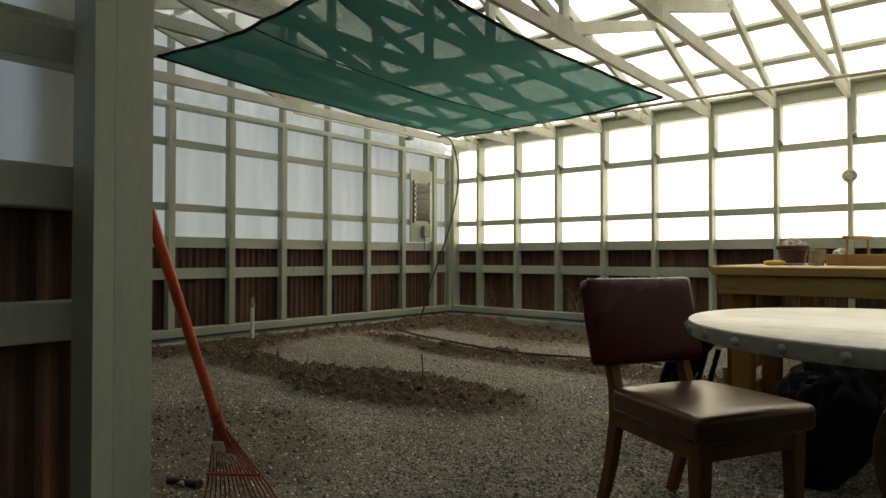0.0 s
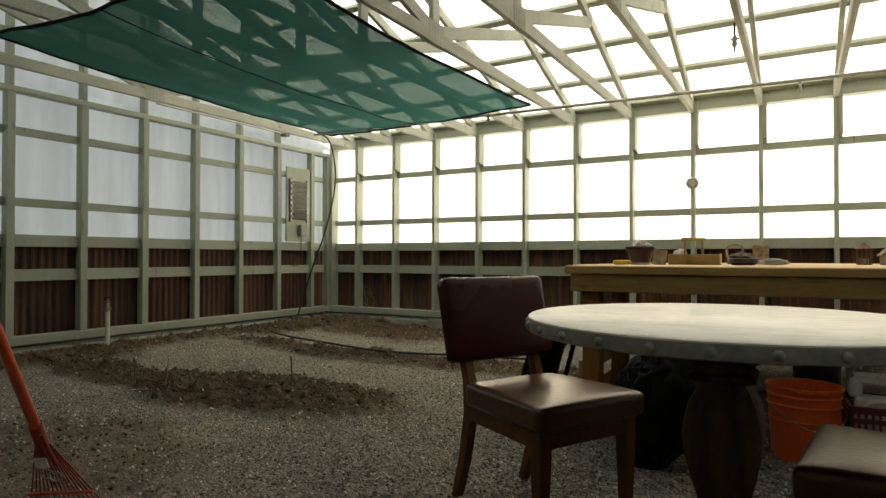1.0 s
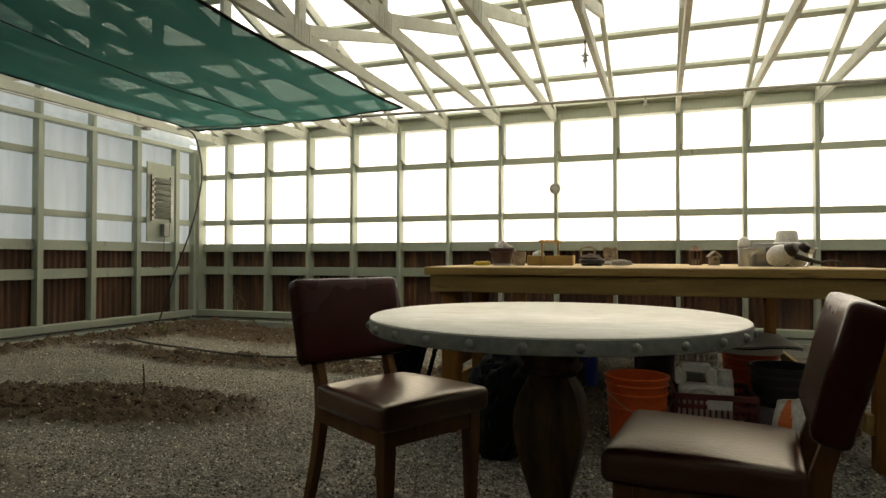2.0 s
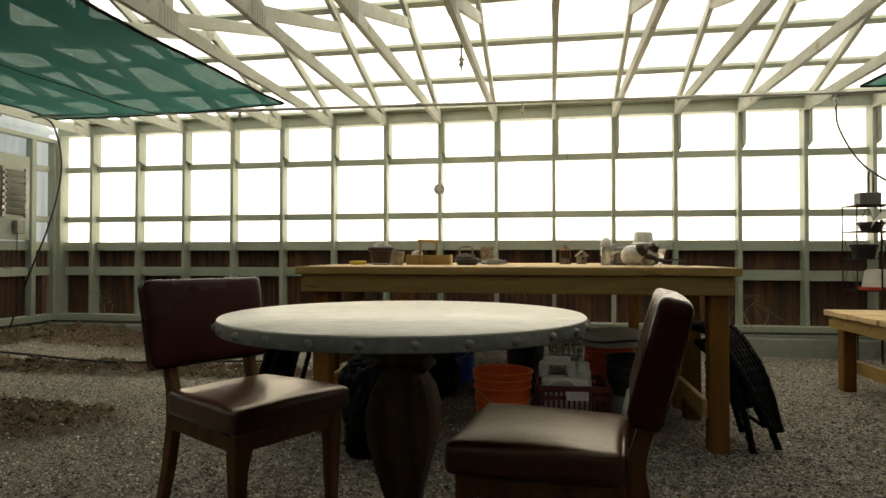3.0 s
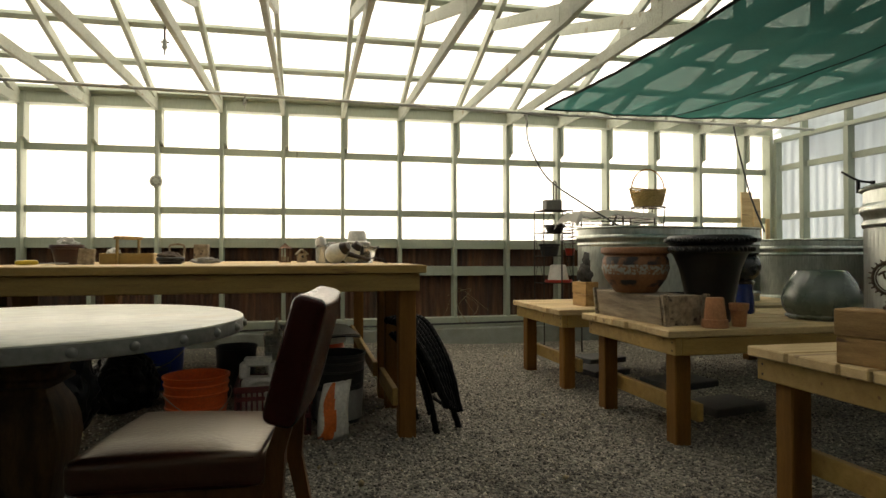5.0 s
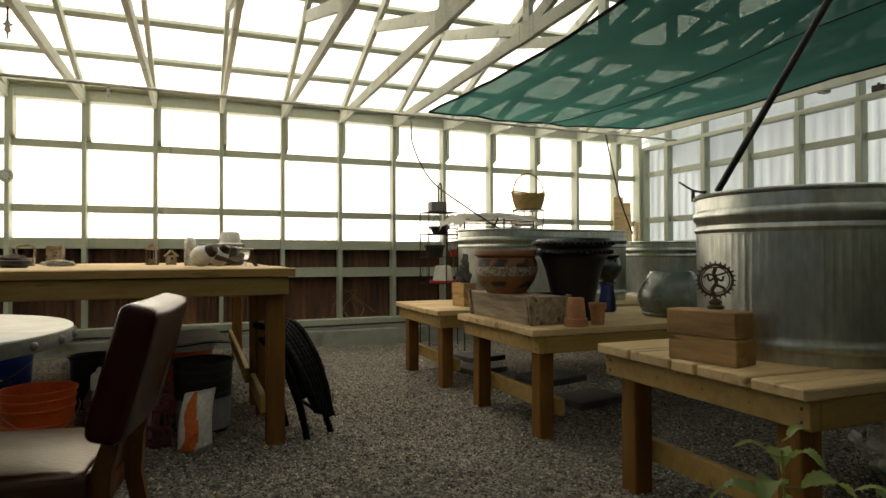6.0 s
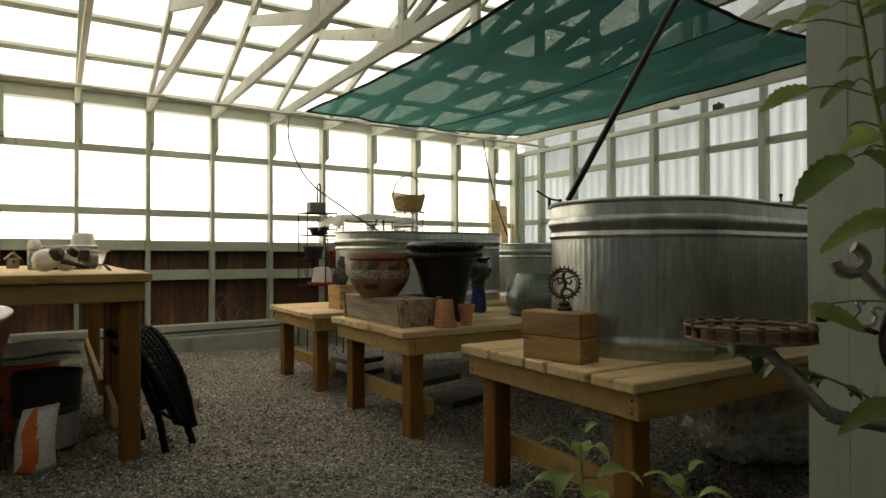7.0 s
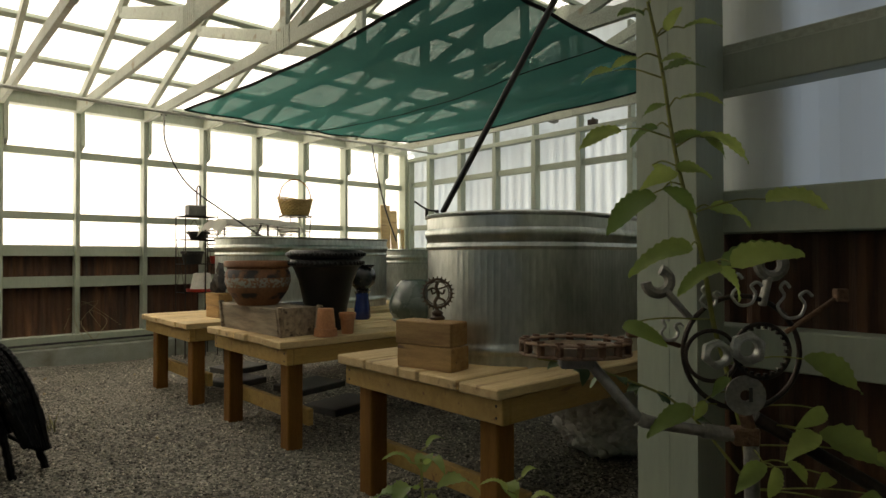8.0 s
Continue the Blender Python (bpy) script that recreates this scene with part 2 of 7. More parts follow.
def banded_clay():
    """Terracotta with worn dark paint in bands and flaking pale glaze between them."""
    m = mat("banded_clay", (0.29, 0.130, 0.056), (0.19, 0.082, 0.035), rough=0.6, scale=9, fine=60, bump=0.3)
    n, l = m.node_tree.nodes, m.node_tree.links
    p = n["Principled BSDF"]
    col = p.inputs["Base Color"].links[0].from_socket
    co, sep = n.new("ShaderNodeTexCoord"), n.new("ShaderNodeSeparateXYZ")
    l.new(co.outputs["Object"], sep.inputs[0])
    for z0, half, sc, lo, colour in ((0.135, 0.036, 55, 0.50, (0.30, 0.31, 0.27, 1)), (0.185, 0.030, 11, 0.50, (0.022, 0.018, 0.018, 1)), (0.055, 0.026, 12, 0.54, (0.025, 0.02, 0.02, 1))):
        ns = n.new("ShaderNodeTexNoise")
        ns.inputs["Scale"].default_value, ns.inputs["Detail"].default_value = sc, 6
        l.new(co.outputs["Object"], ns.inputs["Vector"])
        off, ab, fall, both, cut, mx = n.new("ShaderNodeMath"), n.new("ShaderNodeMath"), n.new("ShaderNodeMapRange"), n.new("ShaderNodeMath"), n.new("ShaderNodeMapRange"), n.new("ShaderNodeMix")
        off.operation, ab.operation, both.operation = "SUBTRACT", "ABSOLUTE", "MULTIPLY"
        l.new(sep.outputs[2], off.inputs[0])
        off.inputs[1].default_value = z0
        l.new(off.outputs[0], ab.inputs[0])
        l.new(ab.outputs[0], fall.inputs[0])
        fall.inputs[1].default_value, fall.inputs[2].default_value, fall.inputs[3].default_value, fall.inputs[4].default_value = half * 0.7, half * 1.15, 1.0, 0.0
        l.new(ns.outputs["Fac"], both.inputs[0])
        l.new(fall.outputs[0], both.inputs[1])
        l.new(both.outputs[0], cut.inputs[0])
        cut.inputs[1].default_value, cut.inputs[2].default_value = lo - 0.06, lo + 0.05
        mx.data_type = "RGBA"
        l.new(cut.outputs[0], mx.inputs[0])
        l.new(col, mx.inputs[6])
        mx.inputs[7].default_value = colour
        col = mx.outputs[2]
    l.new(col, p.inputs["Base Color"])
    return m


TERRA_OLD = banded_clay()


# ---- mesh helpers ----
def solid(name, bm, material, parent=None, smooth=False):
    me = bpy.data.meshes.new(name)
    bm.normal_update()
    bm.to_mesh(me)
    bm.free()
    for m in material if isinstance(material, (list, tuple)) else [material]:
        me.materials.append(m)
    if smooth:
        me.polygons.foreach_set("use_smooth", [True] * len(me.polygons))
        me.set_sharp_from_angle(angle=radians(38))
    ob = new(name, me)
    if parent:
        ob.parent = parent
    return ob


def part(name, bm, material, parent, label="", smooth=False):
    ob = solid(name, bm, material, parent, smooth)
    if label:
        ob["label"] = label
    return ob


def thing(name, m, label, category, group="", kind=""):
    ob = new(name)
    ob.empty_display_size = 0.1
    ob.matrix_basis = m
    return tagged(ob, label, category, group, kind)


def box(bm, lo, hi, bevel=0.0, m=None, seg=1):
    """A box from corner to corner, its edges rounded."""
    lo, hi = Vector(lo), Vector(hi)
    made = bmesh.ops.create_cube(bm, size=1.0, matrix=Matrix.Translation((lo + hi) / 2) @ Matrix.Diagonal((*(hi - lo), 1)))["verts"]
    if bevel:
        edges = list({e for v in made for e in v.link_edges})
        made = bmesh.ops.bevel(bm, geom=edges, offset=bevel, segments=seg, profile=0.6, affect="EDGES")["verts"]
        made = list({v for v in made})
    if m is not None:
        bmesh.ops.transform(bm, matrix=m, verts=list({v for v in made}))
    return bm


def boxm(lo, hi, bevel=0.0, m=None, seg=1):
    return box(bmesh.new(), lo, hi, bevel, m, seg)


def beam(bm, a, b, w, h, up=(0, 0, 1), bevel=0.0):
    """A straight timber from a to b (centre line), w wide and h high."""
    a, b = Vector(a), Vector(b)
    d = b - a
    x = d.normalized()
    y = Vector(up).cross(x).normalized()
    z = x.cross(y)
    m = Matrix((x, y, z)).transposed().to_4x4()
    m.translation = (a + b) / 2
    return box(bm, (-d.length / 2, -w / 2, -h / 2), (d.length / 2, w / 2, h / 2), bevel, m)


def lathe(profile, n=32, bm=None, m=None, phase=0.0):
    """A turned form: rows of (radius, height)."""
    bm = bm or bmesh.new()
    rings = []
    m = m or Matrix()
    for r, z in profile:
        if r < 1e-6:
            rings.append([bm.verts.new(m @ Vector((0, 0, z)))])
        else:
            rings.append([bm.verts.new(m @ Vector((r * math.cos(2 * math.pi * (i + phase) / n), r * math.sin(2 * math.pi * (i + phase) / n), z))) for i in range(n)])
    for a, b in zip(rings, rings[1:]):
        if len(a) == 1 and len(b) == 1:
            continue
        for i in range(n):
            j = (i + 1) % n
            if len(a) == 1:
                bm.faces.new((a[0], b[j], b[i]))
            elif len(b) == 1:
                bm.faces.new((a[i], a[j], b[0]))
            else:
                bm.faces.new((a[i], a[j], b[j], b[i]))
    return bm


def tube(points, r, n=8, bm=None, closed=False, r1=None):
    """A round rod along points; it may taper to r1."""
    bm = bm or bmesh.new()
    pts = [Vector(p) for p in points]
    k = len(pts)
    rings, ref = [], None
    for i, p in enumerate(pts):
        a, b = (pts[i - 1] if i or closed else p), (pts[(i + 1) % k] if i < k - 1 or closed else p)
        d = (b - a).normalized()
        if ref is None:
            ref = d.orthogonal().normalized()
        ref = (ref - d * ref.dot(d)).normalized()
        s = d.cross(ref)
        rr = r if r1 is None else r + (r1 - r) * i / (k - 1)
        rings.append([bm.verts.new(p + rr * (math.cos(2 * math.pi * j / n) * ref + math.sin(2 * math.pi * j / n) * s)) for j in range(n)])
    for i in range(k if closed else k - 1):
        a, b = rings[i], rings[(i + 1) % k]
        for j in range(n):
            bm.faces.new((a[j], a[(j + 1) % n], b[(j + 1) % n], b[j]))
    if not closed:
        bm.faces.new(rings[0][::-1])
        bm.faces.new(rings[-1])
    return bm


def arc(points, n=8):
    """A smooth line through the given points."""
    p = [Vector(q) for q in points]
    p = [2 * p[0] - p[1], *p, 2 * p[-1] - p[-2]]
    out = []
    for a, b, c, d in zip(p, p[1:], p[2:], p[3:]):
        for i in range(n):
            t = i / n
            out.append(0.5 * (2 * b + (c - a) * t + (2 * a - 5 * b + 4 * c - d) * t * t + (3 * b - a - 3 * c + d) * t ** 3))
    return [*out, p[-2]]


def ring(c, r, n=24, axis="z"):
    pts = []
    for i in range(n):
        a = 2 * math.pi * i / n
        u, v = r * math.cos(a), r * math.sin(a)
        pts.append(Vector(c) + Vector({"z": (u, v, 0), "y": (u, 0, v), "x": (0, u, v)}[axis]))
    return pts


def cushion(sx, sy, sz, puff=0.02, n=16, edge=0.022, m=None):
    """An upholstered block: rounded edges, faces swelling a little, the cover slightly slack."""
    bm = bmesh.new()
    bmesh.ops.create_cube(bm, size=2.0)
    bmesh.ops.subdivide_edges(bm, edges=list(bm.edges), cuts=n, use_grid_fill=True)
    half = Vector((sx / 2, sy / 2, sz / 2))
    core = half - Vector((edge, edge, edge))
    for v in bm.verts:
        p = Vector([half[i] * math.sin(math.pi / 2 * v.co[i]) for i in range(3)])
        q = Vector([max(-core[i], min(core[i], p[i])) for i in range(3)])
        d = p - q
        if d.length > 1e-9:
            p = q + d.normalized() * edge
        u, w = 1 - (p.x / half.x) ** 2, 1 - (p.y / half.y) ** 2
        k = max(0, u) ** 0.6 * max(0, w) ** 0.6
        p.z += math.copysign(puff * k, p.z) + 0.0022 * noise.noise(p * 11) * k
        v.co = p
    if m is not None:
        bm.transform(m)
    return bm


# ---- ground ----
WL, WR, WB, WF = -5.555, 6.28, 6.64, 0.60  # inner faces of the walls
PITCH = 0.6096
STUD0 = -5.09


def ground_height(x, y):
    """The lie of the gravel: near level, lower towards the beds, mounded along the soil."""
    s = np.clip((x - 1.3) / 1.4, 0, 1)
    h = -0.05 * s * s * (3 - 2 * s)
    k = np.clip((-x - 3.6) / 1.6, 0, 1)
    h = h + 0.08 * k * k * (3 - 2 * k)
    return h


BUMPS = np.random.RandomState(4).uniform(-1, 1, (46, 3))


def rough_noise(x, y):
    h = 0 * x
    for i, (a, b, c) in enumerate(BUMPS):
        f = 1.2 + 0.42 * i
        h = h + np.sin(f * (a * x + b * y) * 1.9 + 6.3 * c) / (2.5 + 0.35 * i)
    return h / 3.2


def soil_mask(x, y):
    """Where bare soil lies instead of gravel."""
    w = 0.35 * rough_noise(1.7 * x + 3, 1.7 * y)
    def blob(cx, cy, rx, ry, a=0.0):
        c, s = math.cos(a), math.sin(a)
        u, v = ((x - cx) * c + (y - cy) * s) / rx, ((y - cy) * c - (x - cx) * s) / ry
        return 1.0 - np.sqrt(u * u + v * v)
    m = np.maximum.reduce([blob(-3.12, 3.0, 1.2, 0.50, 0.10), blob(-5.55, 2.9, 0.72, 1.15), blob(-4.55, 2.80, 0.85, 0.27), blob(-5.55, 4.3, 0.50, 1.7), blob(-3.4, 4.55, 1.5, 0.24, 0.05), blob(-2.1, 4.62, 0.95, 0.28), blob(-4.4, 6.25, 2.1, 0.80), blob(-5.3, 5.4, 0.55, 0.9)])
    fringe = 0.16 * rough_noise(7.3 * x, 7.3 * y + 2) + 0.10 * rough_noise(17 * x + 5, 17 * y)
    bed = np.clip((m + 0.45 * w + fringe) * 4.2 + 0.30, 0, 1)
    littered = np.clip((np.maximum(blob(-2.9, 1.45, 0.9, 0.75), blob(0.0, 3.95, 1.5, 0.95)) + 0.6 * w + fringe) * 2.2 + 0.2, 0, 0.55)
    return np.maximum(bed, littered)


def soil_relief(x, y, s):
    """How far the dug soil stands over the gravel: heaps, furrows and clods."""
    return s * (0.02 + 0.075 * np.maximum(0, rough_noise(4.2 * x + 9, 4.2 * y)) + 0.045 * rough_noise(9 * x, 9 * y) + 0.034 * np.abs(rough_noise(17 * x + 4, 17 * y)))


def dust_mask(x, y):
    """Where brown dust lies over the gravel, towards the dug side."""
    return np.clip((-x - 0.4 + 0.8 * rough_noise(1.3 * x + 1, 1.3 * y)) / 2.2, 0, 1)


def build_ground():
    xs = np.concatenate([[-3000, -300, -40, -12], np.arange(-7.2, -1.5, 0.02), np.arange(-1.5, 8.01, 0.04), [13, 40, 300, 3000]])
    ys = np.concatenate([[-3000, -300, -40, -12], np.arange(-3.6, 2.0, 0.04), np.arange(2.0, 7.41, 0.025), [13, 40, 300, 3000]])
    X, Y = np.meshgrid(xs, ys)
    S = soil_mask(X, Y)
    inside = (X > -7.3) & (X < 8.1) & (Y > -3.7) & (Y < 7.5)
    Z = np.where(inside, ground_height(X, Y) + 0.008 * rough_noise(3 * X, 3 * Y) + soil_relief(X, Y, S), -0.25)
    ny, nx = X.shape
    v = np.stack([X, Y, Z], -1).reshape(-1, 3)
    i = (np.arange(ny - 1)[:, None] * nx + np.arange(nx - 1)).ravel()
    f = np.stack([i, i + 1, i + nx + 1, i + nx], 1)
    me = bpy.data.meshes.new("ground")
    me.from_pydata(v.tolist(), [], f.tolist())
    at = me.attributes.new("soil", "FLOAT", "POINT")
    at.data.foreach_set("value", (S * inside).ravel().astype(np.float32))
    dt = me.attributes.new("dust", "FLOAT", "POINT")
    dt.data.foreach_set("value", (dust_mask(X, Y) * inside).ravel().astype(np.float32))
    me.polygons.foreach_set("use_smooth", [True] * len(me.polygons))
    m = bpy.data.materials.new("gravel_and_soil")
    m.use_nodes = True
    n, l = m.node_tree.nodes, m.node_tree.links
    p = n["Principled BSDF"]
    p.inputs["Roughness"].default_value = 0.95
    p.inputs["Specular IOR Level"].default_value = 0.2
    co, att = n.new("ShaderNodeTexCoord"), n.new("ShaderNodeAttribute")
    att.attribute_name = "soil"
    vor = n.new("ShaderNodeTexVoronoi")
    vor.inputs["Scale"].default_value = 62
    l.new(co.outputs["Object"], vor.inputs["Vector"])
    ns = n.new("ShaderNodeTexNoise")
    ns.inputs["Scale"].default_value, ns.inputs["Detail"].default_value = 30, 8
    l.new(co.outputs["Object"], ns.inputs["Vector"])
    big = n.new("ShaderNodeTexNoise")
    big.inputs["Scale"].default_value, big.inputs["Detail"].default_value = 1.6, 5
    l.new(co.outputs["Object"], big.inputs["Vector"])
    rg = n.new("ShaderNodeValToRGB")
    rg.color_ramp.elements[0].color, rg.color_ramp.elements[1].color = (0.060, 0.056, 0.046, 1), (0.28, 0.258, 0.212, 1)
    sep = n.new("ShaderNodeSeparateColor")
    l.new(vor.outputs["Color"], sep.inputs[0])
    l.new(sep.outputs[0], rg.inputs[0])
    rs = n.new("ShaderNodeValToRGB")
    rs.color_ramp.elements[0].color, rs.color_ramp.elements[1].color = (0.026, 0.0185, 0.011, 1), (0.165, 0.116, 0.070, 1)
    l.new(ns.outputs["Fac"], rs.inputs[0])
    mx = n.new("ShaderNodeMix")
    mx.data_type = "RGBA"
    l.new(att.outputs["Fac"], mx.inputs[0])
    dust, warm = n.new("ShaderNodeAttribute"), n.new("ShaderNodeMix")
    dust.attribute_name = "dust"
    warm.data_type = "RGBA"
    warm.inputs[7].default_value = (0.29, 0.265, 0.205, 1)
    half = n.new("ShaderNodeMath")
    half.operation = "MULTIPLY"
    half.inputs[1].default_value = 0.5
    l.new(dust.outputs["Fac"], half.inputs[0])
    l.new(half.outputs[0], warm.inputs[0])
    l.new(rg.outputs[0], warm.inputs[6])
    l.new(warm.outputs[2], mx.inputs[6])
    l.new(rs.outputs[0], mx.inputs[7])
    tone = n.new("ShaderNodeMapRange")
    tone.inputs[1].default_value, tone.inputs[2].default_value, tone.inputs[3].default_value, tone.inputs[4].default_value = 0.3, 0.7, 0.75, 1.15
    l.new(big.outputs["Fac"], tone.inputs[0])
    sc = n.new("ShaderNodeVectorMath")
    sc.operation = "SCALE"
    l.new(mx.outputs[2], sc.inputs[0])
    l.new(tone.outputs[0], sc.inputs["Scale"])
    l.new(sc.outputs[0], p.inputs["Base Color"])
    hm = n.new("ShaderNodeMix")
    l.new(att.outputs["Fac"], hm.inputs[0])
    l.new(vor.outputs["Distance"], hm.inputs[2])
    l.new(ns.outputs["Fac"], hm.inputs[3])
    bp = n.new("ShaderNodeBump")
    bp.inputs["Strength"].default_value, bp.inputs["Distance"].default_value = 0.9, 0.012
    l.new(hm.outputs[0], bp.inputs["Height"])
    l.new(bp.outputs[0], p.inputs["Normal"])
    me.materials.append(m)
    tagged(new("ground", me), "grey gravel floor with patches of dug brown soil", "ground", kind="structure")


build_ground()


# ---- walls ----
def panel_sheet(a, b, z0, z1, out, pitch=0.075, depth=0.011, material=None, thick=0.0, rows=1):
    """A corrugated sheet that stands on the line from a to b; out is the way its waves push."""
    bm = bmesh.new()
    a, b, out = Vector((*a, 0)), Vector((*b, 0)), Vector((*out, 0))
    n = max(2, int((b - a).length / pitch * 8))
    cols = []
    for i in range(n + 1):
        p = a + (b - a) * i / n + out * depth * 0.5 * (1 + math.tanh(2.2 * math.sin(2 * math.pi * i / 8)))
        cols.append([bm.verts.new((p.x, p.y, z0 + (z1 - z0) * k / rows)) for k in range(rows + 1)])
    for c, d in zip(cols, cols[1:]):
        for k in range(rows):
            bm.faces.new((c[k], d[k], d[k + 1], c[k + 1]))
    return bm


GIRTS = [(1.941, 2.010), (1.342, 1.413), (1.002, 1.106), (0.708, 0.811)]
ENTRY_GIRTS = [(1.945, 2.005), (1.340, 1.422), (1.022, 1.116), (0.732, 0.818)]
SILL = (0.135, 0.245)
PLATE = (2.395, 2.53)


def share(name, me, parent, x, y, z, rz=0.0):
    ob = new(name, me)
    ob.parent = parent
    ob.matrix_basis = pose(x, y, z, 0, 0, rz)
    return ob


def mesh_of(name, bm, material):
    me = bpy.data.meshes.new(name)
    bm.normal_update()
    bm.to_mesh(me)
    bm.free()
    me.materials.append(material)
    return me


def framed_wall(name, label, origin, rz, first, count, length, top, poly, scab=False, entry=False, low=0.245, plate=0.135, rib=(0.075, 0.012), inset=0.0, half=0.019, deep_stud=0.089):
    """A stud wall along its own x axis from its origin, the inner face on y = 0 and the outside at +y."""
    w = thing(name, pose(*origin, 0, 0, rz), label, "wall", kind="structure")
    stud = mesh_of("stud", boxm((-half, 0, low), (half, deep_stud, top), 0.003), PAINT)
    bays = [0.0] + [first + PITCH * i for i in range(count)] + [length]
    for x in bays[1:-1]:
        share("stud", stud, w, x, 0, 0)
    if scab:
        bm = bmesh.new()
        cut = [bm.verts.new((x, y, z)) for x in (0.0192, 0.052) for y, z in ((-0.022, 2.06), (deep_stud - 0.03, 2.015), (deep_stud - 0.03, 2.46), (-0.022, 2.46))]
        for f in ((0, 1, 2, 3), (7, 6, 5, 4), (0, 4, 5, 1), (1, 5, 6, 2), (2, 6, 7, 3), (3, 7, 4, 0)):
            bm.faces.new([cut[i] for i in f])
        bmesh.ops.recalc_face_normals(bm, faces=list(bm.faces))
        sc = mesh_of("scab", bm, PAINT)
        for x in bays[1:-1]:
            share("scab", sc, w, x, 0, 0)
    ends = [(0.0, 0.05), (length - 0.05, length)]
    for x0, x1 in ends if not entry else ():
        part("corner_post", boxm((x0, -0.004, low), (x1, deep_stud - 0.004, top), 0.003), PAINT, w)
    widths = {}
    for z0, z1 in (ENTRY_GIRTS if entry else GIRTS):
        if z1 > top:
            continue
        for i, (x0, x1) in enumerate(zip(bays, bays[1:])):
            post = 0.0 if entry else 0.05
            u0 = x0 + (post if i == 0 else half)
            u1 = x1 - (post if i == len(bays) - 2 else half)
            if u1 - u0 < 0.03:
                continue
            key = (round(u1 - u0, 3), z0)
            if key not in widths:
                deep = inset or (0.012 if z0 > 1.05 else 0.006)
                lift = (z0 - 0.92) * deep * 0.15
                widths[key] = mesh_of("girt", boxm((0, deep, z0 + lift), (u1 - u0, deep_stud - 0.004, z1 + lift), 0.003), PAINT)
            share("girt", widths[key], w, u0, 0, -0.008 * max(0.0, u0 - 6.3) if scab else 0)
    if entry:
        for z in (1.4225, 2.0055):
            part("sill_strip", boxm((0, 0.03, z), (length, 0.084, z + 0.026), 0.003), TRUSS, w, "pale painted strip")
    part("sill_plate", boxm((0, -0.02, SILL[0]), (length, 0.10, SILL[1]), 0.006), PAINT, w)
    part("top_plate", boxm((0, 0.0, top), (length, deep_stud + 0.003, top + plate), 0.004), PAINT, w)
    part("kerb", boxm((-0.1, -0.075, -0.35), (length + 0.1, 0.16, SILL[0] - 0.002), 0.012), CONCRETE, w, "painted concrete kerb")
    part("rusted_sheet", panel_sheet((0, deep_stud + 0.005), (length, deep_stud + 0.005), SILL[1] - 0.02, 1.06, (0, 1), 0.068, 0.014), RUST, w, "rusted corrugated steel")
    part("clear_sheet", panel_sheet((0, deep_stud + 0.023), (length, deep_stud + 0.023), 1.03, top + 0.14, (0, 1), *rib), poly, w, "translucent corrugated plastic")
    return w


framed_wall("wall_north", "sage painted stud wall of translucent sheets above rusted steel", (WL, WB, 0), 0, STUD0 - WL, 19, WR - WL, PLATE[0], POLY, scab=True, deep_stud=0.14, inset=0.075)
framed_wall("wall_west", "sage painted stud wall with bluish translucent sheets above rusted steel", (WL, 0.5, 0), 90, (5.70 - 0.5) - PITCH * 8, 10, WB - 0.5, 2.30, POLY_END, plate=0.05, rib=(0.122, 0.003), inset=0.045, half=0.032)
framed_wall("wall_east", "sage painted stud wall with streaked translucent sheets above rusted steel", (WR, WB, 0), -90, WB - 6.20, 10, WB - 0.5, 2.30, POLY_END, plate=0.05, rib=(0.122, 0.003), inset=0.045, half=0.032)

# the entry bay, and the front walls beside it
AL, AR = -1.48, 2.265
framed_wall("wall_entry_west", "sage painted entry wall with translucent sheets above rusted steel", (AL, -3.2, 0), 90, 0.35, 5, 3.78, 2.30, POLY_ENTRY, entry=True, rib=(0.15, 0.006))
framed_wall("wall_entry_east", "sage painted entry wall with translucent sheets above rusted steel", (AR, 0.575, 0.02), -90, 0.83, 5, 3.73, 2.30, POLY_ENTRY, entry=True, rib=(0.15, 0.006))
# Unseen closing walls; the first is added to keep daylight out of the bay.
framed_wall("wall_entry_south", "unseen sage painted wall added to close the entry bay", (AR, -3.2, 0), 180, 0.5, 5, AR - AL, 2.30, POLY_SHADED)
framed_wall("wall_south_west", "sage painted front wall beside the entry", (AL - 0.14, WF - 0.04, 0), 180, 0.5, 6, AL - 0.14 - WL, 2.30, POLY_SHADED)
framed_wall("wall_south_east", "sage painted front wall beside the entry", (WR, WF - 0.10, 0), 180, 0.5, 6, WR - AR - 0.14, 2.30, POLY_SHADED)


def entry_post(x, y, sx, sy, n):
    w = thing("entry_post", pose(x, y, 0), "thick sage painted post at the entry, two boards nailed together", "post", "entry posts", "structure")
    part("board", boxm((-sx / 2, -sy / 2, -0.1), (sx / 2, -sy / 2 + n, 2.55), 0.0005), PAINT, w)
    part("board", boxm((-sx / 2 - 0.0006, -sy / 2 + n, -0.1), (sx / 2 + 0.0006, sy / 2, 2.55), 0.0005), PAINT, w)


entry_post(-1.41, 0.55, 0.12, 0.12, 0.041)
entry_post(2.211, 0.560, 0.13, 0.138, 0.062)

# ---- roof ----
RIDGE_Y, RIDGE_Z, EAVE_Z = 3.63, 3.50, 2.50
SLOPE = (RIDGE_Z - EAVE_Z) / (WB - RIDGE_Y)


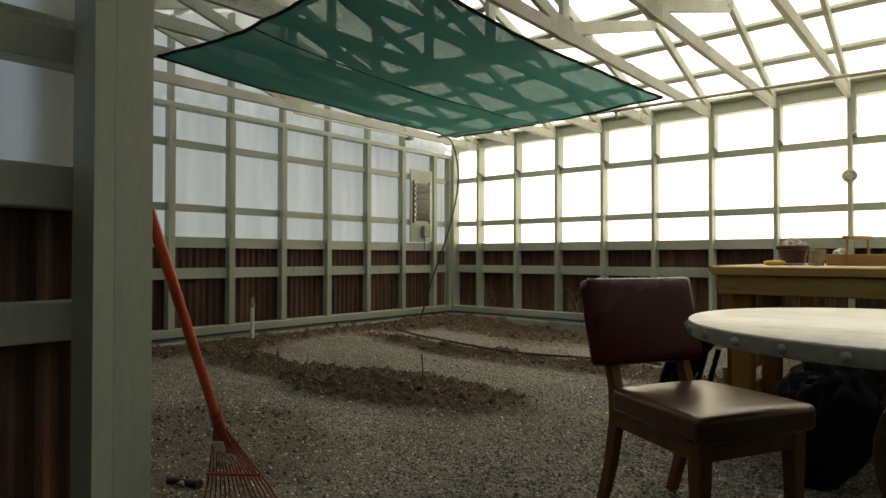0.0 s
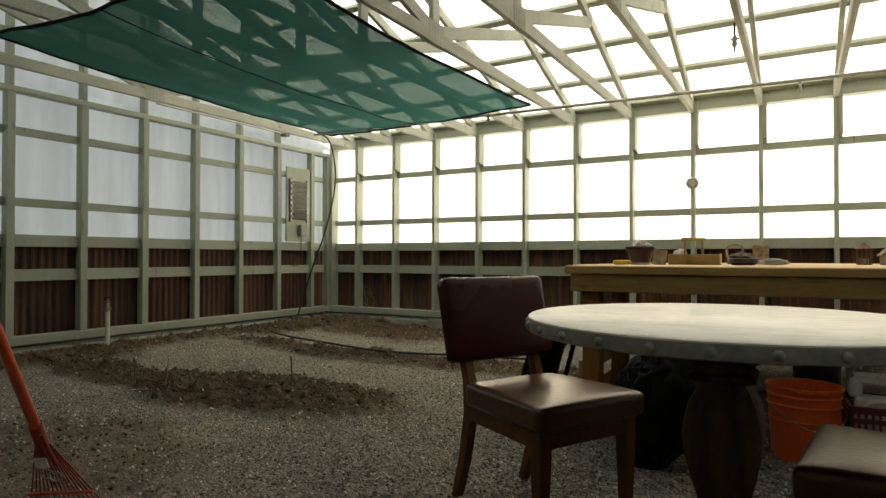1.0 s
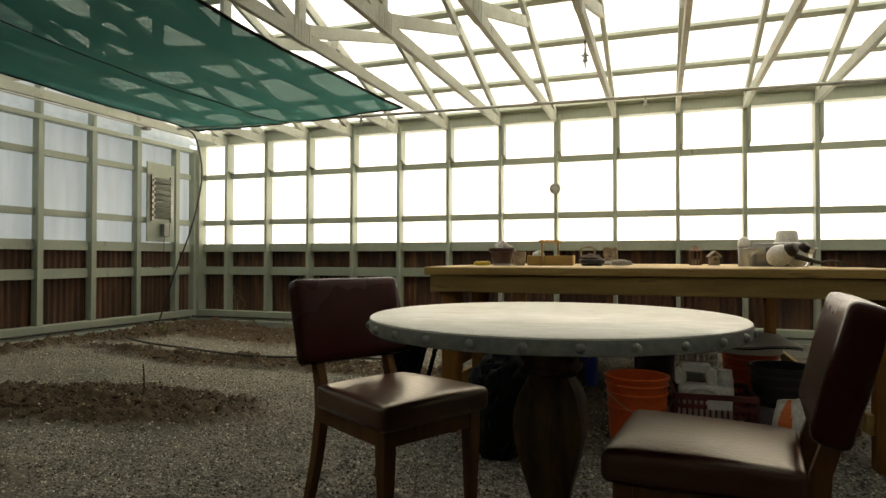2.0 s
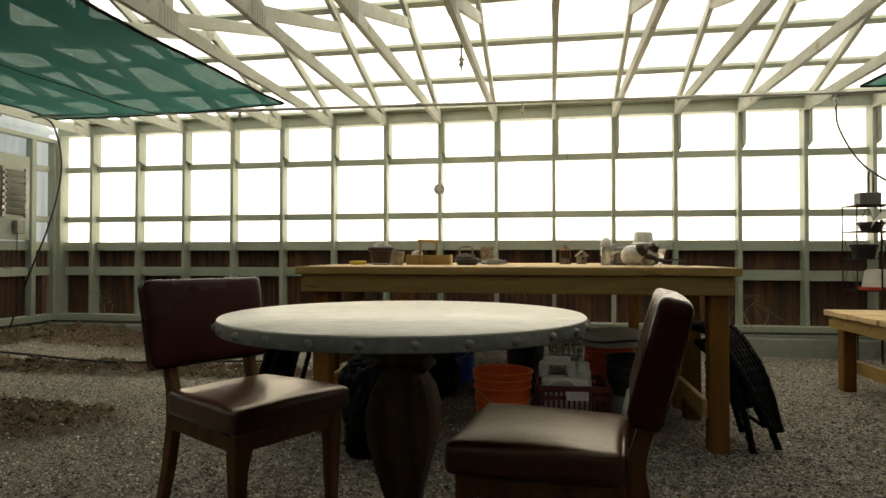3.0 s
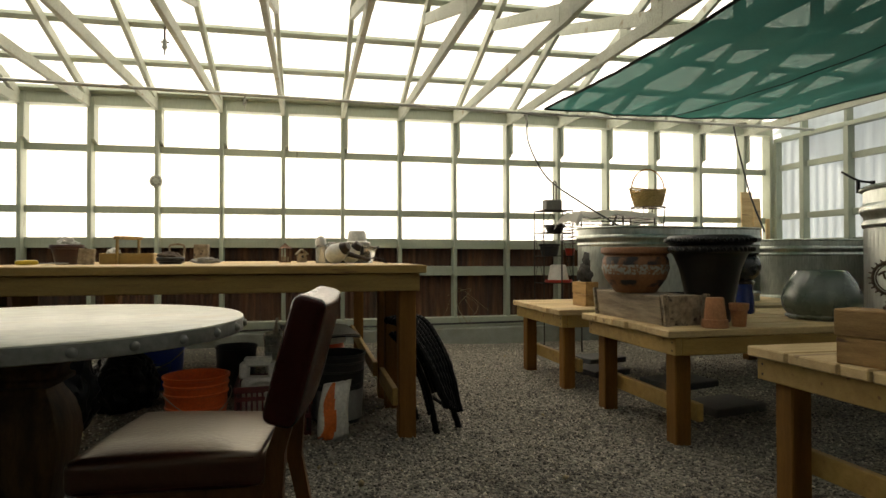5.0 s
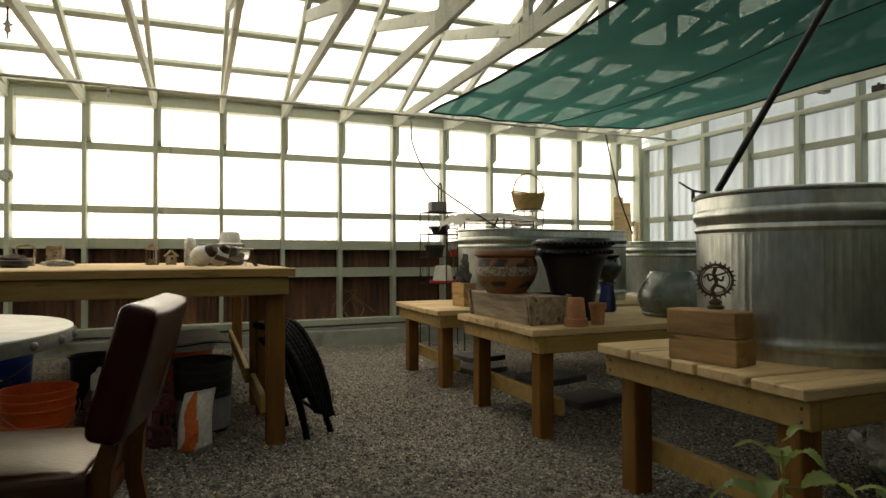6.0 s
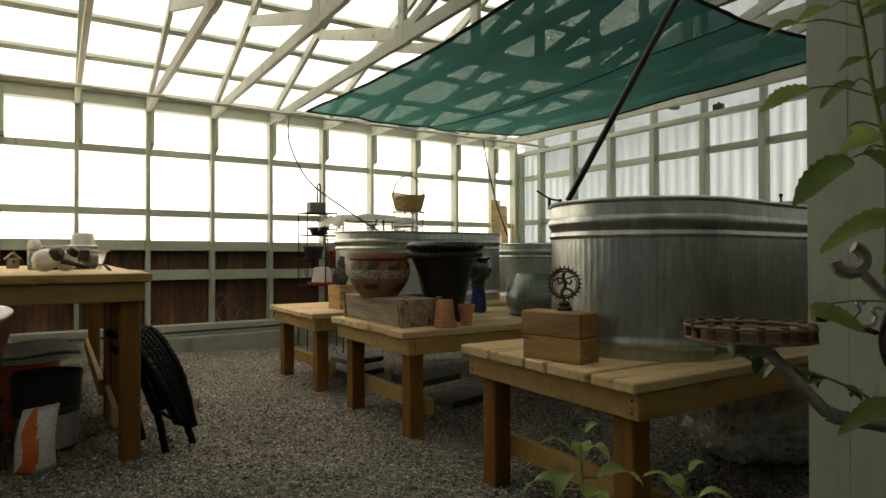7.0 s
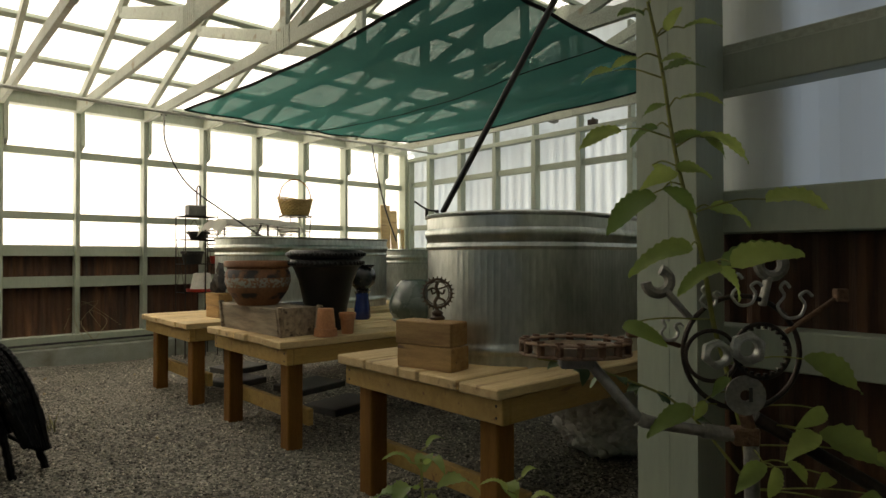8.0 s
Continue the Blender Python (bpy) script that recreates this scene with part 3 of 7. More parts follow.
def build_truss(x):
    t = thing("roof_truss", pose(x, 0, 0), "pale sage painted timber roof truss with pressed nail plates", "roof truss", "roof trusses", "structure")
    w = 0.038
    part("bottom_chord", beam(bmesh.new(), (0, 2 * RIDGE_Y - WB - 0.02, 2.415), (0, WB + 0.02, 2.415), w, 0.089, bevel=0.003), TRUSS, t)
    for s in (1, -1):
        y0 = RIDGE_Y + s * (WB - RIDGE_Y + 0.02)
        part("top_chord", beam(bmesh.new(), (0, y0, EAVE_Z - 0.045), (0, RIDGE_Y, RIDGE_Z - 0.045), w, 0.089, bevel=0.003), TRUSS, t)
        part("web", beam(bmesh.new(), (0, RIDGE_Y + s * 0.05, 2.46), (0, RIDGE_Y + s * 1.52, RIDGE_Z - 1.52 * SLOPE - 0.09), 0.036, 0.089, bevel=0.003), TRUSS, t)
    part("king_post", boxm((-0.018, RIDGE_Y - 0.044, 2.46), (0.018, RIDGE_Y + 0.044, RIDGE_Z - 0.08), 0.003), TRUSS, t)
    for y, z, sy, sz in ((RIDGE_Y, 2.44, 0.10, 0.075), (RIDGE_Y, RIDGE_Z - 0.09, 0.09, 0.07), (RIDGE_Y + 1.5, RIDGE_Z - 1.5 * SLOPE - 0.07, 0.06, 0.05), (RIDGE_Y - 1.5, RIDGE_Z - 1.5 * SLOPE - 0.07, 0.06, 0.05)):
        bm = bmesh.new()
        for k in (-1, 1):
            box(bm, (k * 0.0195 - 0.001, y - sy, z - sz), (k * 0.0195 + 0.001, y + sy, z + sz))
            for j in range(6):
                yy = y - sy + (j + 0.5) * sy / 3
                box(bm, (k * 0.021 - 0.0015, yy - 0.004, z - sz + 0.008), (k * 0.021 + 0.0015, yy + 0.004, z + sz - 0.008))
        part("nail_plate", bm, TRUSS, t)
    return t


first_truss = build_truss(STUD0)
for i in range(1, 19):
    copy_thing(first_truss, pose(STUD0 + PITCH * i, 0, 0))

roof = thing("ceiling", pose(0, 0, 0), "translucent corrugated roof sheets on painted purlins", "roof", kind="structure")


def roof_slope(s):
    bm = bmesh.new()
    x0, x1 = WL - 0.25, WR + 0.25
    n = int((x1 - x0) / 0.075 * 8)
    rows = []
    for i in range(n + 1):
        x = x0 + (x1 - x0) * i / n
        d = 0.012 * 0.5 * (1 + math.tanh(2.2 * math.sin(2 * math.pi * i / 8)))
        rows.append([bm.verts.new((x, RIDGE_Y + s * v, RIDGE_Z + 0.045 + d - abs(v) * SLOPE)) for v in (0.0, WB - RIDGE_Y + 0.13)])
    for a, b in zip(rows, rows[1:]):
        bm.faces.new((a[0], a[1], b[1], b[0]))
    # The unseen south slope gets the dimmed sheet to weaken light from there.
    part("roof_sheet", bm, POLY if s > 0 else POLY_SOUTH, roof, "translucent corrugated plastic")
    for v in (0.12, 0.9, 1.45, 1.98, 2.50, 2.98):
        y, z = RIDGE_Y + s * v, RIDGE_Z + 0.018 - v * SLOPE
        part("purlin", beam(bmesh.new(), (WL - 0.1, y, z), (WR + 0.1, y, z), 0.07, 0.036, up=(0, s * SLOPE, 1), bevel=0.003), PAINT, roof)


roof_slope(1)
roof_slope(-1)
for x, s in ((WL - 0.1, -1), (WR + 0.1, 1)):
    bm = bmesh.new()
    v = [bm.verts.new(p) for p in ((x, 2 * RIDGE_Y - WB - 0.2, 2.42), (x, WB + 0.2, 2.42), (x, RIDGE_Y, RIDGE_Z + 0.02))]
    bm.faces.new(v)
    part("gable_sheet", bm, POLY_END, roof)
    inner = WL if s < 0 else WR
    for i in range(11):
        y = 5.70 - PITCH * i if s < 0 else 6.20 - PITCH * i
        z1 = RIDGE_Z - abs(y - RIDGE_Y) * SLOPE - 0.02
        if y > 0.7:
            part("gable_stud", boxm((min(inner, inner + s * 0.089), y - 0.019, 2.351), (max(inner, inner + s * 0.089), y + 0.019, z1), 0.003), PAINT, roof)
# Unseen cover added over the entry to give it soft fill light.
part("unseen_entry_roof", boxm((AL - 0.3, -3.5, 2.46), (AR + 0.3, 0.5, 2.5)), ENTRY_FILL, roof, "unseen translucent sheet added over the entry for fill light")


# ---- furniture ----
def build_chair(m, label):
    """Origin on the floor under the seat's middle; the chair looks along +x."""
    c = thing("dining_chair", m, label, "chair", "chairs round the table")
    def taper(x):
        return 1 - 0.15 * max(0.0, min(1.0, (0.24 - x) / 0.45))

    pad = cushion(0.455, 0.49, 0.082, 0.014, edge=0.022, m=Matrix.Translation((0.02, 0, 0.416)))
    for v in pad.verts:
        v.co.y *= taper(v.co.x)
    seat = part("seat", pad, SEAT_VINYL, c, "worn creased maroon vinyl", smooth=True)
    rim = [(0.02 + 0.215 * a, 0.24 * b * taper(0.02 + 0.215 * a), 0.383) for a, b in ((-1, -0.9), (-0.97, -0.97), (-0.9, -1), (0.9, -1), (0.97, -0.97), (1, -0.9), (1, 0.9), (0.97, 0.97), (0.9, 1), (-0.9, 1), (-0.97, 0.97), (-1, 0.9))]
    part("piping", tube(rim, 0.0045, 6, closed=True), VINYL, seat, smooth=True)
    part("seam", tube([(0.02 + (x - 0.02) * 1.035, y * 0.998, 0.4475) for x, y, _ in rim], 0.0016, 6, closed=True), VINYL, seat, smooth=True)
    lean = radians(14.5)
    back = cushion(0.324, 0.488, 0.082, 0.010, edge=0.024)
    for v in back.verts:
        v.co.z -= 0.12 * v.co.y ** 2 - 0.004
    tilt = Matrix(((-math.sin(lean), 0, -math.cos(lean)), (0, 1, 0), (math.cos(lean), 0, -math.sin(lean)))).to_4x4()
    back.transform(Matrix.Translation((-0.286, 0, 0.682)) @ tilt)
    rest = part("backrest", back, VINYL, c, smooth=True)
    seam = [(0.155 * a, 0.232 * b, 0.0385 - 0.12 * (0.232 * b) ** 2 - 0.0) for a, b in ((-1, -0.9), (-0.9, -1), (0.9, -1), (1, -0.9), (1, 0.9), (0.9, 1), (-0.9, 1), (-1, 0.9))]
    place = Matrix.Translation((-0.286, 0, 0.682)) @ tilt
    for dz, k in ((-0.010, 0.965), (-0.019, 0.985), (-0.070, 0.965)):
        part("piping", tube([place @ Vector((p[0] * k, p[1] * k * 1.035, p[2] + dz)) for p in seam], 0.0022, 6, closed=True), VINYL, rest, smooth=True)
    for k in (-1, 1):
        part("apron", beam(bmesh.new(), (-0.205, k * 0.176, 0.3455), (0.215, k * 0.206, 0.3455), 0.021, 0.061, bevel=0.004), CHAIR_WOOD, c)
    part("apron", boxm((0.193, -0.193, 0.315), (0.215, 0.193, 0.376), 0.004), CHAIR_WOOD, c)
    part("apron", boxm((-0.205, -0.165, 0.315), (-0.183, 0.165, 0.376), 0.004), CHAIR_WOOD, c)
    for s in (-1, 1):
        bm = bmesh.new()
        rings = []
        for x, z, h in ((0.196, 0.0, 0.015), (0.196, 0.30, 0.024), (0.196, 0.376, 0.024)):
            rings.append([bm.verts.new((x + a * h, s * 0.196 + b * h, z)) for a, b in ((-1, -1), (1, -1), (1, 1), (-1, 1))])
        for a, b in zip(rings, rings[1:]):
            for i in range(4):
                bm.faces.new((a[i], a[(i + 1) % 4], b[(i + 1) % 4], b[i]))
        bm.faces.new(rings[0][::-1])
        bm.faces.new(rings[-1])
        part("leg", bm, CHAIR_WOOD, c)
        bm = bmesh.new()
        rings = []
        for x, z, h in ((-0.315, 0.0, 0.015), (-0.262, 0.16, 0.019), (-0.225, 0.34, 0.023), (-0.232, 0.45, 0.022), (-0.284, 0.62, 0.018)):
            rings.append([bm.verts.new((x + a * h, s * 0.166 + b * 0.017, z)) for a, b in ((-1, -1), (1, -1), (1, 1), (-1, 1))])
        for a, b in zip(rings, rings[1:]):
            for i in range(4):
                bm.faces.new((a[i], a[(i + 1) % 4], b[(i + 1) % 4], b[i]))
        bm.faces.new(rings[0][::-1])
        bm.faces.new(rings[-1])
        part("leg", bm, CHAIR_WOOD, c)
    return c


build_chair(pose(-0.684, 2.150, -0.005, 0, 0, -27), "maroon vinyl dining chair with wooden legs beside the round table")
build_chair(pose(0.366, 1.880, -0.018, 0, 0, 172.5), "maroon vinyl dining chair with worn seat tucked against the round table")


def build_round_table(m):
    t = thing("round_table", m, "round pale zinc topped table with studded rim and turned wooden pedestal", "table")
    r = 0.54
    part("tabletop", lathe([(0, 0.750), (r - 0.004, 0.750), (r, 0.747), (r, 0.744), (0, 0.744)], 96), TABLETOP, t, "pale stained metal top", smooth=True)
    part("rim", lathe([(r - 0.02, 0.7435), (r + 0.0005, 0.7435), (r + 0.0015, 0.741), (r + 0.0015, 0.711), (r - 0.004, 0.708), (r - 0.02, 0.708), (r - 0.02, 0.7435)], 96), ZINC, t, "dark zinc band", smooth=True)
    part("underside", lathe([(0, 0.7425), (r - 0.021, 0.7425), (r - 0.021, 0.712), (0, 0.712)], 64), PEDESTAL, t)
    for i in range(28):
        a = 2 * math.pi * (i + 0.3) / 28
        dome = lathe([(0.0115, 0), (0.011, 0.004), (0.008, 0.0085), (0.0035, 0.011), (0, 0.0115)], 10)
        ob = part("rim_stud", dome, ZINC, t, smooth=True)
        ob.matrix_basis = Matrix.Rotation(a, 4, "Z") @ Matrix.Translation((r + 0.001, 0, 0.7265)) @ Matrix.Rotation(math.pi / 2, 4, "Y")
    part("mount", boxm((-0.20, -0.20, 0.688), (0.20, 0.20, 0.711), 0.006), PEDESTAL, t)
    part("mount", boxm((-0.13, -0.13, 0.664), (0.13, 0.13, 0.687), 0.006, m=Matrix.Rotation(radians(-12), 4, "Z")), PEDESTAL, t)
    for name, prof in (("collar", [(0, 0.664), (0.125, 0.664), (0.135, 0.655), (0.135, 0.640), (0.115, 0.632), (0.102, 0.618), (0.102, 0.604), (0.118, 0.598), (0.118, 0.586), (0.098, 0.578), (0, 0.578)]),
                       ("pedestal", [(0, 0.578), (0.080, 0.578), (0.090, 0.562), (0.119, 0.522), (0.135, 0.475), (0.139, 0.430), (0.130, 0.375), (0.111, 0.315), (0.090, 0.255), (0.072, 0.200), (0.066, 0.165), (0.068, 0.146), (0.092, 0.138), (0.114, 0.128), (0.122, 0.112), (0.122, 0.09), (0, 0.09)])):
        bm = lathe(prof, 4, phase=0.5)
        bmesh.ops.remove_doubles(bm, verts=list(bm.verts), dist=1e-5)
        arris = [e for e in bm.edges if abs(e.verts[0].co.z - e.verts[1].co.z) > 0.004 and min(v.co.xy.length for v in e.verts) > 0.05]
        bmesh.ops.bevel(bm, geom=arris, offset=0.007, segments=2, profile=0.6, affect="EDGES")
        bmesh.ops.rotate(bm, verts=list(bm.verts), cent=(0, 0, 0), matrix=Matrix.Rotation(radians(-12), 3, "Z"))
        part(name, bm, PEDESTAL, t, "dark square carved baluster" if name == "pedestal" else "", smooth=True)
    for i in range(4):
        bm = bmesh.new()
        beam(bm, (0.05, 0, 0.07), (0.36, 0, 0.045), 0.10, 0.075, bevel=0.012)
        ob = part("foot", bm, PEDESTAL, t)
        ob.matrix_basis = Matrix.Rotation(math.pi / 4 + i * math.pi / 2, 4, "Z")
    return t


build_round_table(pose(-0.073, 1.928, 0.0, 0, 0, 12))


def build_work_bench(m, sx, sy, h, label, boards=6, lap=0.04, leg_in=0.06):
    """Origin on the floor at the bench's near left corner."""
    b = thing("work_bench", m, label, "workbench", "work benches")
    w = sy / boards
    for i in range(boards):
        # The front board keeps the side tone; boards behind take the lit top tone.
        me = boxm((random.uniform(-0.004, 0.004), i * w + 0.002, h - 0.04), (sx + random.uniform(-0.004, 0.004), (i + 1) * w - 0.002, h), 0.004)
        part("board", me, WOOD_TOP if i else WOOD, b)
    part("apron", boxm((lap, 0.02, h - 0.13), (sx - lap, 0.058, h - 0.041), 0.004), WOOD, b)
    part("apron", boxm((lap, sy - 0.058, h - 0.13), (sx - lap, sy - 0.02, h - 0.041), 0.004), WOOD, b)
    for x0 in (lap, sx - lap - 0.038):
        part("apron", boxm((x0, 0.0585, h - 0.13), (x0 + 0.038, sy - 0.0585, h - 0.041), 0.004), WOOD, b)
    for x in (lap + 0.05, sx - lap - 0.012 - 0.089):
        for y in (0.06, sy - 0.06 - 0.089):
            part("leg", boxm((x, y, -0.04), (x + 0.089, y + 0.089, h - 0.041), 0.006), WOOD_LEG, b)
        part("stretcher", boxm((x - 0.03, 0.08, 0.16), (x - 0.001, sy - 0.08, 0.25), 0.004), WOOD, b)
    return b


build_work_bench(pose(-0.945, 3.10, 0.0), 2.172, 0.76, 0.873, "long cedar work bench with tools and pots on it", 5, lap=0.03)
build_work_bench(pose(-1.20, 3.88, 0.0), 2.42, 2.30, 0.868, "deep cedar work bench reaching from the first to the wall", 15)


def build_low_table(m, sx, sy, h, widths, label):
    """Origin on the floor at the corner of lowest x and y; boards run along x."""
    b = thing("low_bench", m, label, "bench", "low benches")
    rnd = random.Random(round(sx * 100))
    y = sy
    for wd in widths:
        wd = wd * sy / sum(widths)
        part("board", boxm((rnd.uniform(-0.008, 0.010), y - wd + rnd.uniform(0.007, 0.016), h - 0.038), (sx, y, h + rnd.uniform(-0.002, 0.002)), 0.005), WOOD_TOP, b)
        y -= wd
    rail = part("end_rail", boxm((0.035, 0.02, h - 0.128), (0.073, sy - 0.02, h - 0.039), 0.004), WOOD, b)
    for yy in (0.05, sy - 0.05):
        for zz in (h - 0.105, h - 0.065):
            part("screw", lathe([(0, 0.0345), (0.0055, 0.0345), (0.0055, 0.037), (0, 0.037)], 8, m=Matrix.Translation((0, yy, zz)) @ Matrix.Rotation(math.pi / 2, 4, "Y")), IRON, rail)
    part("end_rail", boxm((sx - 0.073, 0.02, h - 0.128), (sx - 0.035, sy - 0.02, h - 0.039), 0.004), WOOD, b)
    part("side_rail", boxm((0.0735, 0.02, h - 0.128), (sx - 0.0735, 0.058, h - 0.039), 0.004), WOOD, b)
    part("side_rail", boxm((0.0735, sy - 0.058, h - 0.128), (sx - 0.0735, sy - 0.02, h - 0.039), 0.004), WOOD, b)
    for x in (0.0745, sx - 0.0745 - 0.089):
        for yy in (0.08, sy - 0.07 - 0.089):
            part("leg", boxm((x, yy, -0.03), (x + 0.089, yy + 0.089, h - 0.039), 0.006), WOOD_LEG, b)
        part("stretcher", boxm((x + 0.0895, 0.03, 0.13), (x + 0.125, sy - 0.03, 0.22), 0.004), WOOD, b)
    return b


LOW_H = 0.595
build_low_table(pose(2.38, 4.16, -0.05, 0, 0, 0.5), 2.4, 0.99, LOW_H - 0.015, (1.9, 1.9, 2.0, 1.9, 2.0), "cedar slatted low bench holding a steel tank")
build_low_table(pose(2.395, 2.80, -0.05, 0, 0, 0.4), 1.9, 0.99, LOW_H, (2.0, 2.0, 1.5, 2.2, 2.1), "cedar slatted low bench crowded with pots")
build_low_table(pose(2.365, 1.253, -0.05, 0, 0, 0.0), 2.3, 0.985, LOW_H + 0.01, (2.0, 2.2, 1.15, 2.15, 1.95), "cedar slatted low bench holding a large steel tank")


def build_tank(m, length, r, h, label, wave=True):
    """A stock tank with round ends, along x; origin under the middle."""
    t = thing("stock_tank", m, label, "stock tank", "stock tanks")

    def loop(rr, k=0.0, n=0):
        pts = []
        a = length / 2 - r
        steps = 960
        per = 2 * math.pi * r + 4 * a
        for i in range(steps):
            s = per * i / steps
            if s < math.pi * r:
                ang = -math.pi / 2 + s / r
                p, q = Vector((a, 0, 0)), Vector((math.cos(ang), math.sin(ang), 0))
            elif s < math.pi * r + 2 * a:
                p, q = Vector((a - (s - math.pi * r), r, 0)) - Vector((0, r, 0)), Vector((0, 1, 0))
            elif s < 2 * math.pi * r + 2 * a:
                ang = math.pi / 2 + (s - math.pi * r - 2 * a) / r
                p, q = Vector((-a, 0, 0)), Vector((math.cos(ang), math.sin(ang), 0))
            else:
                p, q = Vector((-a + (s - 2 * math.pi * r - 2 * a), 0, 0)), Vector((0, -1, 0))
            pts.append(p + q * (rr + k * max(0.0, math.cos(2 * math.pi * i / 6)) ** 2))
        return pts

    bm = bmesh.new()
    prof = [(r - 0.02, 0.012, 0), (r - 0.004, 0.0, 0), (r - 0.004, 0.045, 0), (r + 0.004, 0.055, 0), (r + 0.006, 0.066, 0), (r + 0.001, 0.078, 0), (r - 0.004, 0.088, 0.0), (r - 0.005, 0.10, 0.0014),
            (r - 0.005, h - 0.165, 0.0020), (r - 0.004, h - 0.150, 0.0), (r + 0.001, h - 0.146, 0), (r + 0.005, h - 0.137, 0), (r + 0.001, h - 0.128, 0), (r - 0.004, h - 0.12, 0), (r - 0.002, h - 0.105, 0), (r + 0.007, h - 0.095, 0), (r + 0.011, h - 0.08, 0),
            (r + 0.006, h - 0.066, 0), (r - 0.002, h - 0.058, 0), (r - 0.002, h - 0.012, 0), (r + 0.008, h - 0.008, 0), (r + 0.010, h, 0), (r + 0.002, h + 0.007, 0), (r - 0.008, h + 0.003, 0), (r - 0.009, h - 0.06, 0), (r - 0.012, 0.03, 0)]
    rings = []
    for rr, z, k in prof:
        rings.append([bm.verts.new((p.x, p.y, z)) for p in loop(rr, k)])
    for a, b in zip(rings, rings[1:]):
        for i in range(len(a)):
            j = (i + 1) % len(a)
            bm.faces.new((a[i], a[j], b[j], b[i]))
    part("shell", bm, GALV, t, "ribbed galvanised shell", smooth=True)
    part("earth_fill", boxm((-length / 2 + r * 0.9, -r * 0.9, h - 0.12), (length / 2 - r * 0.9, r * 0.9, h - 0.10)), SOIL, t)
    return t


build_tank(pose(3.518, 1.828, 0.548, 0, 0, 6.5), 1.80, 0.40, 0.62, "large galvanised oval stock tank standing on a low bench")
build_tank(pose(3.68, 4.83, 0.532, 0, 0, 4.5), 1.66, 0.36, 0.61, "galvanised oval stock tank standing on a low bench")
build_tank(pose(5.55, 5.25, 0.45, 0, 0, 8), 1.3, 0.36, 0.61, "galvanised oval stock tank near the end wall")


# ---- shade cloths ----
def shade_material():
    m = bpy.data.materials.new("green_shade_cloth")
    m.use_nodes = True
    n, l = m.node_tree.nodes, m.node_tree.links
    n.remove(n["Principled BSDF"])
    co = n.new("ShaderNodeTexCoord")
    ns = n.new("ShaderNodeTexNoise")
    ns.inputs["Scale"].default_value, ns.inputs["Detail"].default_value = 150, 4
    l.new(co.outputs["Object"], ns.inputs["Vector"])
    bigger = n.new("ShaderNodeTexNoise")
    bigger.inputs["Scale"].default_value, bigger.inputs["Detail"].default_value = 2.5, 5
    l.new(co.outputs["Object"], bigger.inputs["Vector"])
    r = n.new("ShaderNodeMapRange")
    r.inputs[1].default_value, r.inputs[2].default_value, r.inputs[3].default_value, r.inputs[4].default_value = 0.44, 0.66, 0.0, 0.155
    l.new(ns.outputs["Fac"], r.inputs[0])
    cr = n.new("ShaderNodeMix")
    cr.data_type = "RGBA"
    cr.inputs[6].default_value, cr.inputs[7].default_value = (0.013, 0.068, 0.058, 1), (0.030, 0.112, 0.096, 1)
    l.new(bigger.outputs["Fac"], cr.inputs[0])
    d, t, tr = n.new("ShaderNodeBsdfDiffuse"), n.new("ShaderNodeBsdfTranslucent"), n.new("ShaderNodeBsdfTransparent")
    tr.inputs[0].default_value = (0.75, 0.95, 0.85, 1)
    l.new(cr.outputs[2], d.inputs[0])
    l.new(cr.outputs[2], t.inputs[0])
    a, b = n.new("ShaderNodeMixShader"), n.new("ShaderNodeMixShader")
    a.inputs[0].default_value = 0.68
    l.new(d.outputs[0], a.inputs[1])
    l.new(t.outputs[0], a.inputs[2])
    l.new(r.outputs[0], b.inputs[0])
    l.new(a.outputs[0], b.inputs[1])
    l.new(tr.outputs[0], b.inputs[2])
    l.new(b.outputs[0], n["Material Output"].inputs[0])
    return m


SHADE = shade_material()
HEM = mat("black_webbing", (0.006, 0.006, 0.006), (0.010, 0.010, 0.010), rough=0.9, spec=0.1, scale=20)


